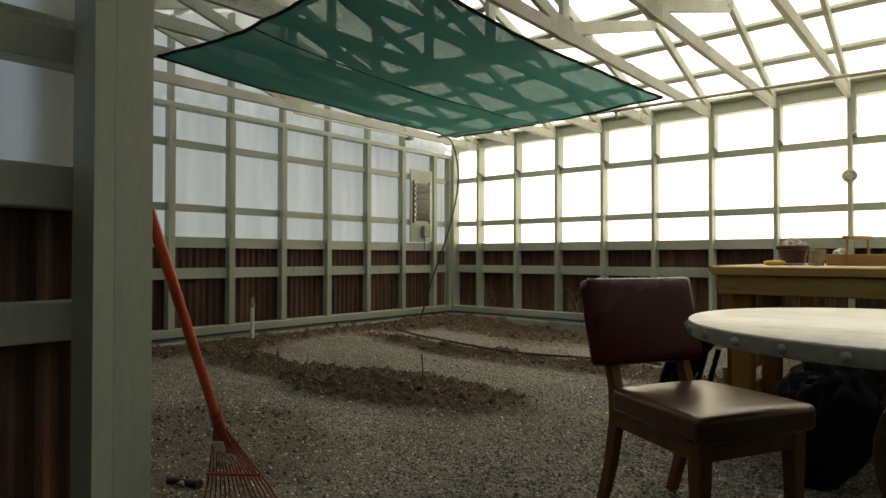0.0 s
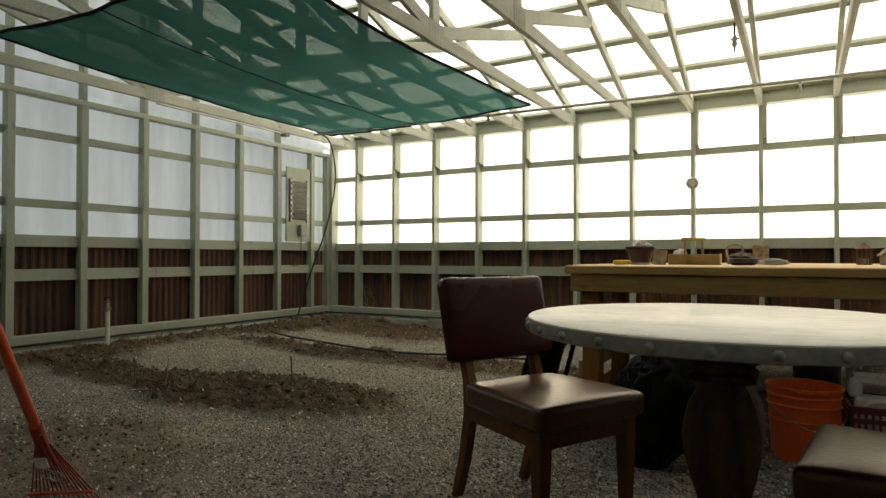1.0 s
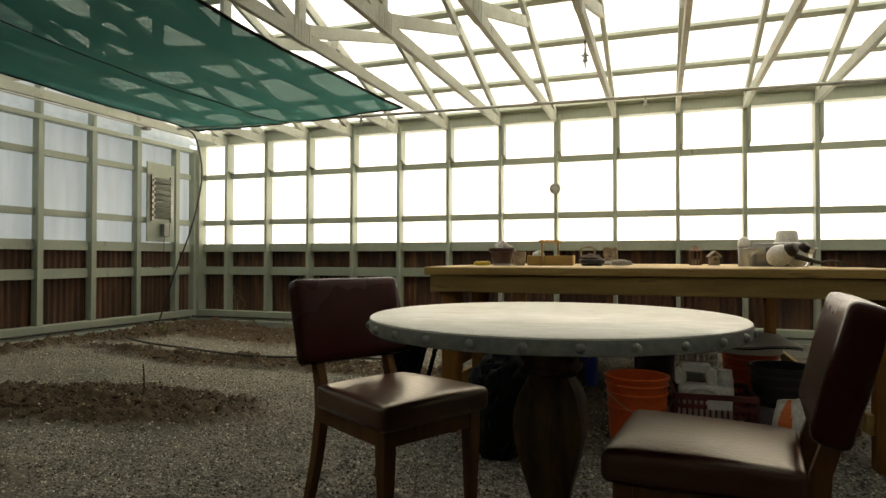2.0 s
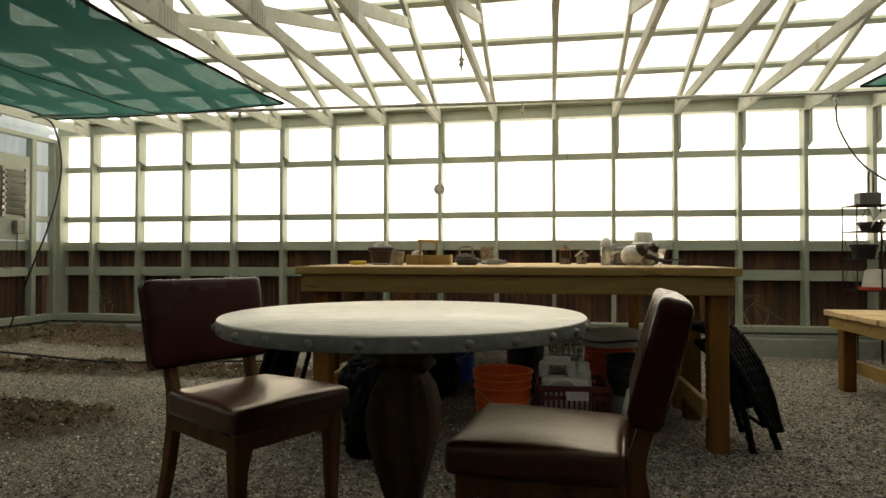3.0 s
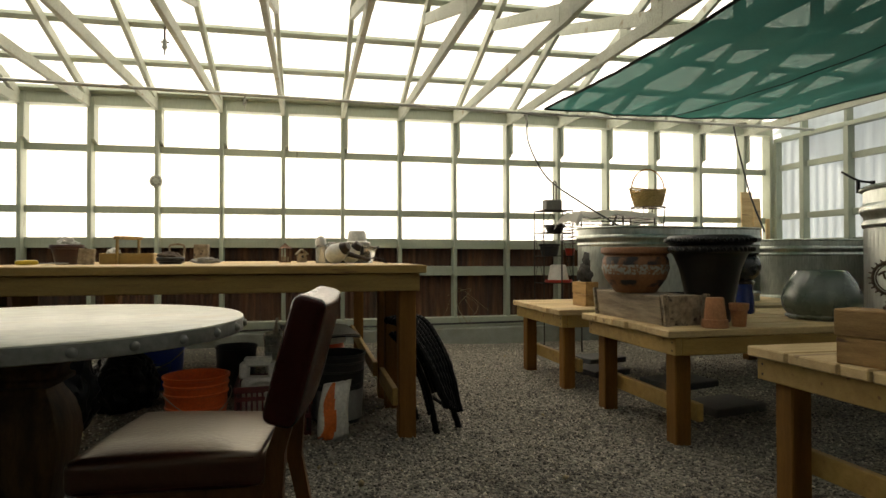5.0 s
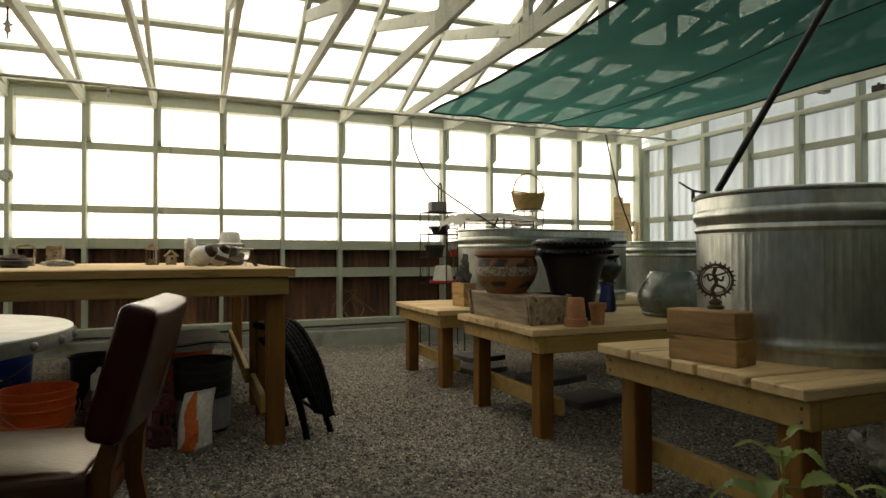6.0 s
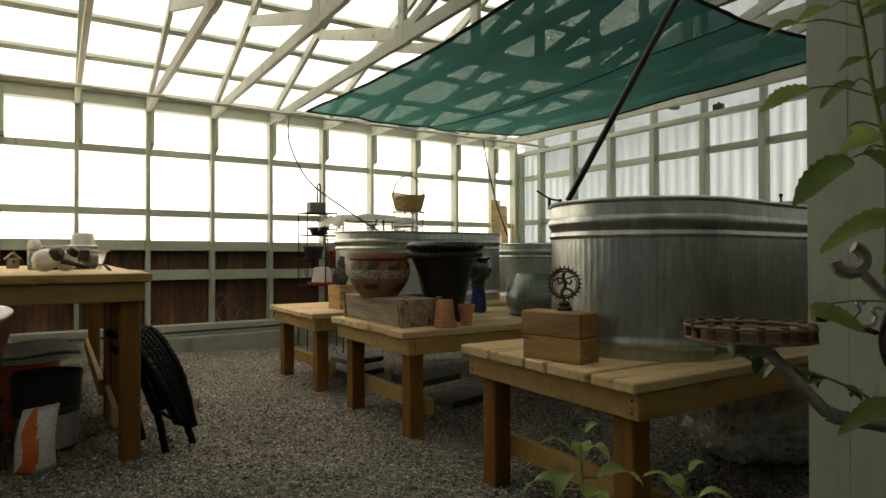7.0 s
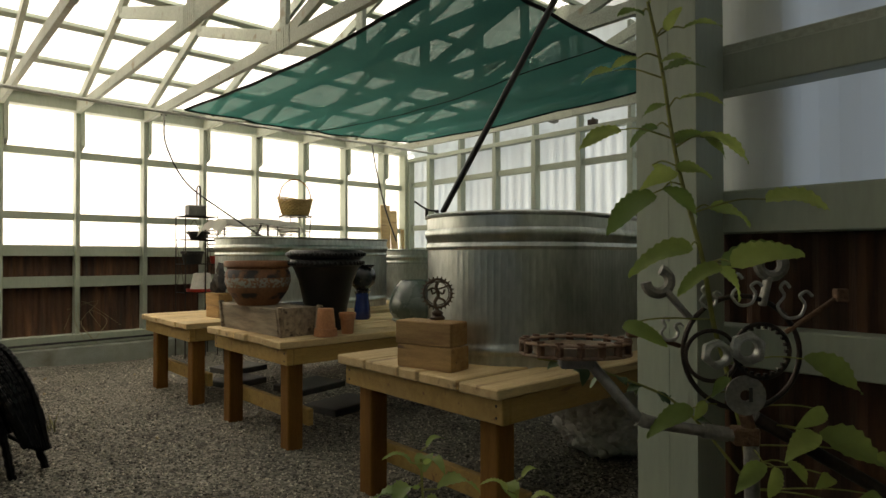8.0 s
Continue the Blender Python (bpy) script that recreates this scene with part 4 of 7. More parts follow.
def build_shade(corners, sag, label):
    """A hung cloth between four corners, sagging in the middle."""
    s = thing("shade_cloth", pose(0, 0, 0), label, "shade cloth", "shade cloths")
    n = 40
    bm = bmesh.new()
    a, b, c, d = (Vector(p) for p in corners)
    grid = []
    for i in range(n + 1):
        row = []
        for j in range(n + 1):
            u, v = i / n, j / n
            p = a * (1 - u) * (1 - v) + b * u * (1 - v) + c * u * v + d * (1 - u) * v
            k = 16 * u * (1 - u) * v * (1 - v)
            edge = 4 * u * (1 - u) * (1 - 4 * v * (1 - v)) + 4 * v * (1 - v) * (1 - 4 * u * (1 - u))
            p.z -= sag * k + 0.045 * edge
            mid = (a + b + c + d) / 4
            q = (mid - p) * 0.03 * edge
            p += Vector((q.x, q.y, 0))
            p.z += 0.02 * noise.noise(Vector((p.x * 3.5, p.y * 1.3, 0))) + 0.006 * noise.noise(Vector((p.x * 9, p.y * 4, 3)))
            row.append(bm.verts.new(p))
        grid.append(row)
    for r0, r1 in zip(grid, grid[1:]):
        for j in range(n):
            bm.faces.new((r0[j], r1[j], r1[j + 1], r0[j + 1]))
    edges = [[v.co.copy() for v in grid[0]], [v.co.copy() for v in grid[-1]], [r[0].co.copy() for r in grid], [r[-1].co.copy() for r in grid]]
    seam = [grid[i][int(n * 0.5)].co.copy() - Vector((0, 0, 0.006)) for i in range(n + 1)]
    part("net", bm, SHADE, s, "green knitted shade net", smooth=True)
    for e in edges:
        part("hem", tube(e, 0.012, 6), HEM, s, "black hem tape")
    part("seam", tube(seam, 0.004, 5), HEM, s)
    return s


build_shade([(-2.07, 5.42, 2.352), (-2.10, 1.98, 2.352), (-4.42, 2.0, 2.36), (-4.66, 5.65, 2.36)], 0.12, "green shade net with black hem hung under the trusses")
build_shade([(2.92, 5.75, 2.36), (2.92, 1.95, 2.36), (5.45, 2.02, 2.36), (5.52, 5.65, 2.36)], 0.12, "green shade net with black hem hung over the tanks")


# ---- fittings on walls and roof ----
def build_water_pipe():
    t = thing("water_pipe", pose(0, 0, 0), "thin grey sprinkler pipe strapped under the roof trusses", "pipe", kind="structure")
    part("pipe", tube([(-4.72, 5.40, 2.325), (-1.4, 5.535, 2.310), (2.7, 5.765, 2.312), (6.2, 5.93, 2.325)], 0.015, 10), PIPE, t, smooth=True)
    for x in (-3.9, -0.82, 1.63, 4.1, 5.28):
        y = 5.61 + 0.0555 * x
        part("coupling", tube([(x - 0.03, y, 2.313), (x + 0.03, y + 0.003, 2.313)], 0.020, 10), PIPE, t, smooth=True)
    return t


build_water_pipe()


def build_nozzle(x, y, z, drop, label):
    t = thing("sprinkler", pose(x, y, z), label, "sprinkler", "hanging sprinklers")
    part("riser", tube([(0, 0, 0), (0, 0, -drop)], 0.006, 8), IRON, t, smooth=True)
    part("valve", lathe([(0, -drop + 0.02), (0.012, -drop + 0.018), (0.016, -drop), (0.012, -drop - 0.02), (0.017, -drop - 0.026), (0.017, -drop - 0.04), (0.006, -drop - 0.05), (0.004, -drop - 0.085), (0, -drop - 0.086)], 12), PIPE, t, smooth=True)
    part("lever", boxm((-0.026, -0.004, -drop - 0.006), (0.026, 0.004, -drop + 0.004), 0.002), IRON, t)
    return t


build_nozzle(-2.53, 5.47, 2.325, 0.03, "small grey sprinkler head under the water pipe")
build_nozzle(0.114, 5.622, 2.325, 0.06, "small grey sprinkler head under the water pipe")
build_nozzle(-0.235, 4.235, 2.37, 0.10, "dark sprinkler valve hanging from a truss")
build_nozzle(2.735, 5.77, 2.325, 0.04, "sprinkler fitting with a hose joined to it")


def cord(points, r, name, label, material=BLACK, category="hose"):
    t = thing(name, pose(*points[0]), label, category)
    p0 = Vector(points[0])
    part("line", tube([p - p0 for p in arc(points, 8)], r, 8), material, t, smooth=True)
    return t


cord([(2.74, 5.78, 2.25), (2.75, 5.74, 2.0), (2.88, 5.60, 1.66), (3.12, 5.35, 1.40), (3.36, 5.05, 1.16)], 0.008, "garden_hose", "thin dark hose from the water pipe into the tank")
cord([(5.12, 5.86, 2.30), (5.14, 5.80, 2.0), (5.24, 5.76, 1.55), (5.36, 5.70, 1.16)], 0.009, "garden_hose", "thin dark hose hanging beside the end wall")
cord([(-4.66, 5.40, 2.34), (-4.655, 5.60, 2.26), (-4.67, 5.72, 1.85), (-4.80, 5.72, 1.3), (-5.05, 5.68, 0.65), (-5.24, 5.64, 0.07)], 0.009, "garden_hose", "thin black hose hanging from the water pipe to the soil")
cord([(-5.50, 1.2, 0.165), (-5.50, 3.5, 0.17), (-5.49, 6.2, 0.165), (-5.35, 6.56, 0.165), (-3.0, 6.575, 0.168), (0.0, 6.575, 0.165), (4.0, 6.575, 0.19), (6.0, 6.56, 0.165)], 0.011, "irrigation_pipe", "black irrigation pipe lying along the kerb", RUBBER, "pipe")
cord([(-5.45, 5.2, 0.13), (-4.66, 4.82, 0.10), (-3.9, 4.66, 0.085), (-3.25, 4.58, 0.07), (-2.9, 4.66, 0.06), (-2.45, 4.82, 0.055), (-1.9, 4.95, 0.05)], 0.010, "irrigation_pipe", "black irrigation pipe lying across the soil", RUBBER, "pipe")


def build_prop_pole():
    """The slanting black pole that carries the far net."""
    a, b = Vector((2.650, 1.849, 1.179)), Vector((2.838, 1.05, 2.42))
    t = thing("prop_pole", pose(*a), "black pole leaning from the tank up to the truss", "pole")
    part("pole", tube([(0, 0, 0), b - a], 0.013, 10), BLACK, t, smooth=True)
    return t


build_prop_pole()


LOUVRE_GLASS = mat("frosted_louvre_glass", (0.20, 0.22, 0.17), (0.15, 0.165, 0.13), rough=0.25, scale=9, bump=0.05)


def build_louver():
    t = thing("louver_vent", pose(WL - 0.02, 6.03, 1.6, 0, 0, 0), "glass louvre vent in a sage painted panel on the wall", "vent")
    part("panel", boxm((0.0, -0.215, -0.48), (0.02, 0.215, 0.48), 0.003), PAINT, t)
    part("opening", boxm((0.021, -0.13, -0.20), (0.026, 0.13, 0.30), 0.002), IRON, t)
    for s in (-1, 1):
        part("side_rail", boxm((0.022, s * 0.15 - 0.02, -0.23), (0.045, s * 0.15 + 0.02, 0.33), 0.004), STEEL, t)
    slat = None
    for i in range(7):
        bm = boxm((-0.004, -0.125, -0.035), (0.004, 0.125, 0.035), 0.002)
        ob = part("slat", bm, LOUVRE_GLASS, t)
        ob.matrix_basis = pose(0.045, 0, -0.16 + 0.07 * i, 0, 28, 0)
        clip = part("clip", boxm((0.0, -0.165, -0.014), (0.022, -0.135, 0.014), 0.004), STEEL, t)
        clip.matrix_basis = pose(0.046, 0, -0.16 + 0.07 * i)
    return t


build_louver()


def build_outlet():
    t = thing("outlet_box", pose(WL + 0.012, 6.06, 1.26), "grey weatherproof outlet box with a hanging cord", "outlet box")
    part("box", boxm((0, -0.05, -0.075), (0.06, 0.04, 0.075), 0.006), ZINC, t)
    part("cover", boxm((0.02, 0.041, -0.07), (0.065, 0.05, 0.08), 0.003), WHITE, t)
    part("cord", tube(arc([(0.03, -0.02, -0.075), (0.035, -0.03, -0.25), (0.02, -0.05, -0.42), (0.02, -0.12, -0.46), (0.01, -0.2, -0.44)], 6), 0.004, 6), RUBBER, t)
    return t


build_outlet()


def build_clamp_lamp(x, y, z):
    t = thing("junction_box", pose(x, y, z), "small grey electrical box on the plate", "junction box", "junction boxes")
    part("box", boxm((-0.05, -0.035, -0.03), (0.05, 0.035, 0.03), 0.006), ZINC, t)
    part("conduit", tube([(0.0, -1.8, 0.0), (0, -0.03, 0)], 0.01, 8), PIPE, t, smooth=True)
    return t


build_clamp_lamp(WL + 0.04, 5.75, 2.47)
build_clamp_lamp(WR - 0.04, 4.05, 2.47)
for x, y, z, w in ((5.8828, 3.11, 2.4605, 0.07), (6.318, 3.60, 2.3515, 0.06)):
    g = thing("electrical_box", pose(x, y, z, 0, 0, 10), "small dark metal electrical box on the timber ledge", "junction box", "electrical boxes")
    part("box", boxm((-w / 2, -w * 0.8, 0), (w / 2, w * 0.8, 0.06), 0.005), IRON, g)
    part("knob", lathe([(0.012, 0), (0.012, 0.02), (0, 0.022)], 12, m=Matrix.Translation((0, 0, 0.06))), IRON, g)


def build_spigot():
    z = 0.02
    t = thing("spigot", pose(-5.40, 3.39, z), "white plastic standpipe with a brass tap in the soil", "tap")
    part("standpipe", tube([(0, 0, -0.05), (0, 0, 0.40)], 0.021, 14), WHITE, t, smooth=True)
    part("tap", lathe([(0, 0.40), (0.030, 0.40), (0.030, 0.43), (0.020, 0.436), (0.020, 0.475), (0.027, 0.48), (0.012, 0.495), (0.010, 0.52), (0, 0.522)], 14), BRASS, t, smooth=True)
    part("spout", tube(arc([(0.0, 0, 0.455), (0.045, -0.03, 0.462), (0.075, -0.05, 0.435), (0.08, -0.055, 0.40)], 4), 0.013, 10), BRASS, t, smooth=True)
    part("wheel", tube(ring((0, 0, 0.522), 0.036, 14), 0.006, 6, closed=True), IRON, t)
    return t


build_spigot()


def build_ornament():
    t = thing("glass_ornament", pose(-0.822, 6.622, 1.66), "round pressed glass ornament hung on a stud", "ornament")
    rot = Matrix.Rotation(math.pi / 2, 4, "X")
    part("disc", lathe([(0, -0.008), (0.05, -0.008), (0.062, -0.004), (0.062, 0.004), (0.05, 0.008), (0.02, 0.014), (0, 0.014)], 28, m=rot), mat("frosted_glass", (0.50, 0.52, 0.46), (0.38, 0.40, 0.35), rough=0.25, scale=30, bump=0.2), t, smooth=True)
    for i in range(8):
        a = 2 * math.pi * i / 8
        part("petal", lathe([(0.013, 0), (0.010, 0.004), (0, 0.005)], 10, m=Matrix.Translation((0.036 * math.cos(a), -0.008, 0.036 * math.sin(a))) @ rot), STEEL, t)
    return t


build_ornament()


# ---- tools on the ground ----
def build_rake():
    a, b = Vector((-1.835, 1.156, 0.03)), Vector((-1.445, 0.646, 1.02))
    t = thing("leaf_rake", pose(*a), "orange red steel leaf rake leaning on the entry wall", "rake")
    d = (b - a).normalized()
    side = Vector((0.79, 0.61, 0)).normalized()
    flat = d.cross(side).normalized()
    L = (b - a).length
    part("handle", tube([d * 0.46, d * (L + 0.01)], 0.0135, 14), REDSTEEL, t, smooth=True)
    part("ferrule", tube([d * 0.41, d * 0.52], 0.0175, 12), TINE_RED, t, smooth=True)
    part("hanging_loop", tube(arc([d * 0.50 - flat * 0.016 + side * 0.018, d * 0.44 - flat * 0.024 + side * 0.026, d * 0.38 - flat * 0.02 + side * 0.03], 4), 0.0055, 7), TINE_RED, t, smooth=True)
    part("tag", boxm((-0.016, -0.002, -0.02), (0.016, 0.002, 0.02), m=Matrix.Translation(d * 0.395 - flat * 0.024 - side * 0.006) @ d.to_track_quat("Z", "Y").to_matrix().to_4x4()), PAPER, t, "pale paper tag")
    for i in range(15):
        u = (i - 7) / 7
        tip = side * (0.165 * u) + d * 0.005 - flat * 0.028
        mid = side * (0.095 * u) + d * 0.20
        root = side * (0.018 * u) + d * 0.445
        hook = tip - flat * 0.02 - d * 0.012
        part("tine", tube(arc([root, mid, tip, hook], 4), 0.0027, 5), TINE_RED, t)
    part("crossbar", tube([side * -0.088 + d * 0.24 - flat * 0.005, side * 0.088 + d * 0.24 - flat * 0.005], 0.005, 8), REDSTEEL, t)
    part("spring", tube(arc([side * 0.012 + d * 0.37 + flat * 0.012, side * -0.02 + d * 0.33 + flat * 0.02, side * 0.02 + d * 0.29 + flat * 0.015], 6), 0.003, 6), STEEL, t)
    for k in (-1, 1):
        part("wire_ring", tube([d * 0.33 + side * (k * 0.012 + 0.017 * math.cos(q)) + d * (0.020 * math.sin(q)) - flat * (0.014 + 0.004 * k) for q in [2 * math.pi * i / 18 for i in range(18)]], 0.0022, 6, closed=True), NUT, t, "bright wire ring")
    return t


build_rake()


def build_hose_end():
    t = thing("hose_connector", pose(-2.34, 1.18, 0.015, 0, 0, 30), "short black rubber hose connector lying on the gravel", "hose")
    part("hose", tube(arc([(-0.08, 0.02, 0.006), (-0.02, 0.0, 0.014), (0.04, -0.01, 0.012)], 4), 0.014, 10), RUBBER, t, smooth=True)
    part("collar", tube([(0.03, -0.009, 0.012), (0.075, -0.014, 0.014)], 0.019, 10), BLACK, t)


build_hose_end()


def build_stakes():
    for p, q, name in (((-2.935, 3.20, -0.02), (-2.915, 3.18, 0.235), "rebar_stake"), ((-4.0, 2.74, -0.02), (-4.02, 2.75, 0.20), "rebar_stake"), ((-3.5, 2.62, 0.03), (-3.95, 2.98, 0.16), "dry_stick"), ((-3.42, 2.74, 0.03), (-3.60, 2.55, 0.12), "dry_stick")):
        t = thing(name, pose(*p), "thin dark rod standing in the soil" if name == "rebar_stake" else "thin dry stick lying on the soil", "stake")
        v = Vector(q) - Vector(p)
        part("rod", tube(arc([(0, 0, 0), v * 0.5 + Vector((0.006, 0.004, 0)), v], 4), 0.006, 6, r1=0.0045), RUSTY, t)


build_stakes()


# ---- under the bench ----
def build_bucket(m, r0, r1, h, material, label, rings=True, label_band=None, handle=True, lid=False):
    t = thing("bucket", m, label, "bucket", "buckets under the bench")
    k = (r1 - r0) / h
    prof = [(0, 0.004), (r0 - 0.004, 0.004), (r0, 0.0), (r0, 0.006)]
    if rings:
        for z in (h * 0.55, h * 0.74, h * 0.86):
            r = r0 + k * z
            prof += [(r, z), (r + 0.006, z + 0.003), (r + 0.006, z + 0.009), (r + 0.001, z + 0.012)]
    prof += [(r1, h - 0.016), (r1 + 0.007, h - 0.014), (r1 + 0.008, h - 0.002), (r1 + 0.004, h), (r1 - 0.003, h - 0.003), (r0 - 0.003, 0.02), (0, 0.02)]
    part("body", lathe(prof, 40), material, t, smooth=True)
    if handle:
        pts = [(math.cos(a) * (r1 + 0.012), math.sin(a) * (r1 + 0.012) * 0.45 - (r1 + 0.012) * 0.0, h * 0.78 - 0.26 * math.sin(a) ** 2 * h) for a in [math.pi * i / 16 for i in range(17)]]
        pts = [(x, -abs(y) - r1 * 0.86 * math.sin(math.pi * i / 16), z) for i, (x, y, z) in enumerate(pts)]
        wire = part("handle", tube(pts, 0.0028, 6), STEEL, t, "thin wire handle")
        part("grip", tube(pts[7:10], 0.007, 8), WHITE, wire, "white plastic grip")
    if label_band:
        part("label_band", lathe([(r0 + k * 0.03 + 0.0018, 0.03), (r0 + k * h * 0.5 + 0.0018, h * 0.5)], 40), label_band, t, smooth=True)
    if lid:
        part("lid", lathe([(0, h + 0.012), (r1 - 0.02, h + 0.012), (r1 - 0.015, h + 0.018), (r1 + 0.012, h + 0.016), (r1 + 0.014, h - 0.016), (r1 + 0.010, h - 0.018)], 40), WHITE, t, "pale lid", smooth=True)
    return t


bucket = build_bucket(pose(0.12, 3.27, 0.0, 0, 0, 20), 0.128, 0.148, 0.347, ORANGE, "orange plastic bucket with a wire handle under the bench")
blue_bucket = build_bucket(pose(-0.33, 4.62, 0.0, 0, 0, 0), 0.126, 0.146, 0.365, BLUE, "blue plastic bucket with a faded printed sign", rings=False)


def bucket_print(b, r, z):
    """The unreadable house-shaped sign printed on the blue bucket."""
    bm = bmesh.new()
    pale = mat("pale_blue_ink", (0.10, 0.16, 0.42), rough=0.4)
    def curved(u0, u1, z0, z1):
        n = 8
        vs = []
        for i in range(n + 1):
            a = -math.pi / 2 + (u0 + (u1 - u0) * i / n) / r
            vs.append([bm.verts.new((r * math.cos(a), r * math.sin(a), zz)) for zz in (z0, z1)])
        for p, q in zip(vs, vs[1:]):
            bm.faces.new((p[0], q[0], q[1], p[1]))
    for u0, u1, z0, z1 in ((-0.085, 0.085, 0, 0.004), (-0.085, 0.085, 0.07, 0.074), (-0.085, -0.081, 0, 0.074), (0.081, 0.085, 0, 0.074), (-0.03, 0.03, 0.095, 0.099), (-0.07, 0.07, 0.024, 0.05)):
        curved(u0, u1, z + z0, z + z1)
    part("printed_sign", bm, pale, b, "pale printed bars")


bucket_print(blue_bucket, 0.1385, 0.13)
build_bucket(pose(0.19, 4.32, 0.0), 0.11, 0.128, 0.335, BLACK, "black plastic nursery pail under the bench", rings=False, handle=False)
build_bucket(pose(0.81, 3.56, 0.0, 0, 0, 50), 0.130, 0.150, 0.385, BLACK, "black plastic bucket with a grey printed band", handle=False, label_band=mat("grey_label", (0.30, 0.30, 0.29), (0.22, 0.22, 0.21), rough=0.5, scale=20))
build_bucket(pose(0.72, 4.02, 0.0), 0.132, 0.150, 0.40, ORANGE, "orange plastic bucket with a pale lid", lid=True, handle=False)


def build_mat_on_lid():
    t = thing("kneeling_pad", pose(0.72, 4.0, 0.440, 7, -1, 14), "grey foam kneeling pad resting on a bucket lid", "pad")
    for name, mt, z0, z1, lab in (("pad", CLOTH, 0.004, 0.015, ""), ("backing", RUBBER, -0.004, 0.0035, "black rubber backing")):
        bm = bmesh.new()
        n = 14
        top, low = [], []
        for i in range(n + 1):
            x = -0.215 + 0.43 * i / n
            dz = 0.018 * (x / 0.215) ** 2 * (1 if x < 0 else -0.6) + 0.006 * math.sin(14 * x)
            top.append([bm.verts.new((x, y, z1 + dz)) for y in (-0.15, 0.15)])
            low.append([bm.verts.new((x, y, z0 + dz)) for y in (-0.15, 0.15)])
        for a, b, c, d in zip(top, top[1:], low, low[1:]):
            for f in ((a[0], b[0], b[1], a[1]), (c[0], c[1], d[1], d[0]), (a[0], c[0], d[0], b[0]), (a[1], b[1], d[1], c[1])):
                bm.faces.new(f)
        for a, c in ((top[0], low[0]), (low[-1], top[-1])):
            bm.faces.new((a[0], a[1], c[1], c[0]))
        bmesh.ops.recalc_face_normals(bm, faces=list(bm.faces))
        part(name, bm, mt, t, lab, smooth=True)


build_mat_on_lid()


def build_milk_crate():
    t = thing("plastic_crate", pose(0.30, 3.27, 0.0, 0, 0, 3), "dark red plastic lattice crate holding a white jug", "crate")
    red = mat("dark_red_plastic", (0.11, 0.016, 0.016), (0.07, 0.012, 0.012), rough=0.45, scale=9)
    w, d, h = 0.36, 0.34, 0.27
    part("base", boxm((0, 0, 0), (w, d, 0.012)), red, t)
    for i, (a, b, m) in enumerate((((0, 0), w, 0), ((0, d), w, 0), ((0, 0), d, 90), ((w, 0), d, 90))):
        side = part("rim_bar", boxm((-0.006, -0.009, h - 0.03), (b + 0.006, 0.009, h), 0.003), red, t)
        side.matrix_basis = pose(a[0], a[1], 0, 0, 0, m)
        for z in (0.012, 0.10, 0.20):
            part("rail", boxm((0, -0.006, z), (b, 0.006, z + 0.02)), red, side)
        n = 14
        for k in range(n + 1):
            part("slat", boxm((b * k / n - 0.005, -0.004, 0.012), (b * k / n + 0.005, 0.004, h - 0.03)), red, side)
    part("paper_label", boxm((0.14, -0.0125, 0.20), (0.25, -0.0105, 0.245)), PAPER, t, "pale paper label")
    return t


build_milk_crate()


def build_jug():
    t = thing("plastic_jug", pose(0.445, 3.43, 0.013, 0, 0, -6) @ Matrix.Scale(1.06, 4), "cloudy white plastic jug with a handle standing in the crate", "jug")
    bm = boxm((-0.12, -0.065, 0), (0.12, 0.065, 0.26), 0.022, seg=3)
    part("body", bm, WHITE, t, smooth=True)
    bm = bmesh.new()
    for p in (((-0.115, 0, 0.25), (-0.11, 0, 0.335)), ((-0.115, 0, 0.335), (0.02, 0, 0.335)), ((0.02, 0, 0.335), (0.03, 0, 0.25))):
        beam(bm, p[0], p[1], 0.05, 0.035, up=(0, 1, 0), bevel=0.01)
    part("handle", bm, WHITE, t, smooth=True)
    part("cap", lathe([(0, 0.335), (0.03, 0.335), (0.032, 0.30), (0.036, 0.295), (0.036, 0.262), (0, 0.262)], 24, m=Matrix.Translation((0.082, 0, 0))), WHITE, t, smooth=True)
    t2 = thing("plastic_jug", pose(0.40, 3.33, 0.013), "white plastic hose coil and bottle in the crate", "jug")
    part("coil", tube(arc([(-0.06, 0, 0.22), (-0.02, -0.01, 0.27), (0.05, -0.01, 0.275), (0.10, 0.01, 0.23), (0.06, 0.02, 0.2)], 6), 0.012, 8), WHITE, t2, smooth=True)
    return t


build_jug()


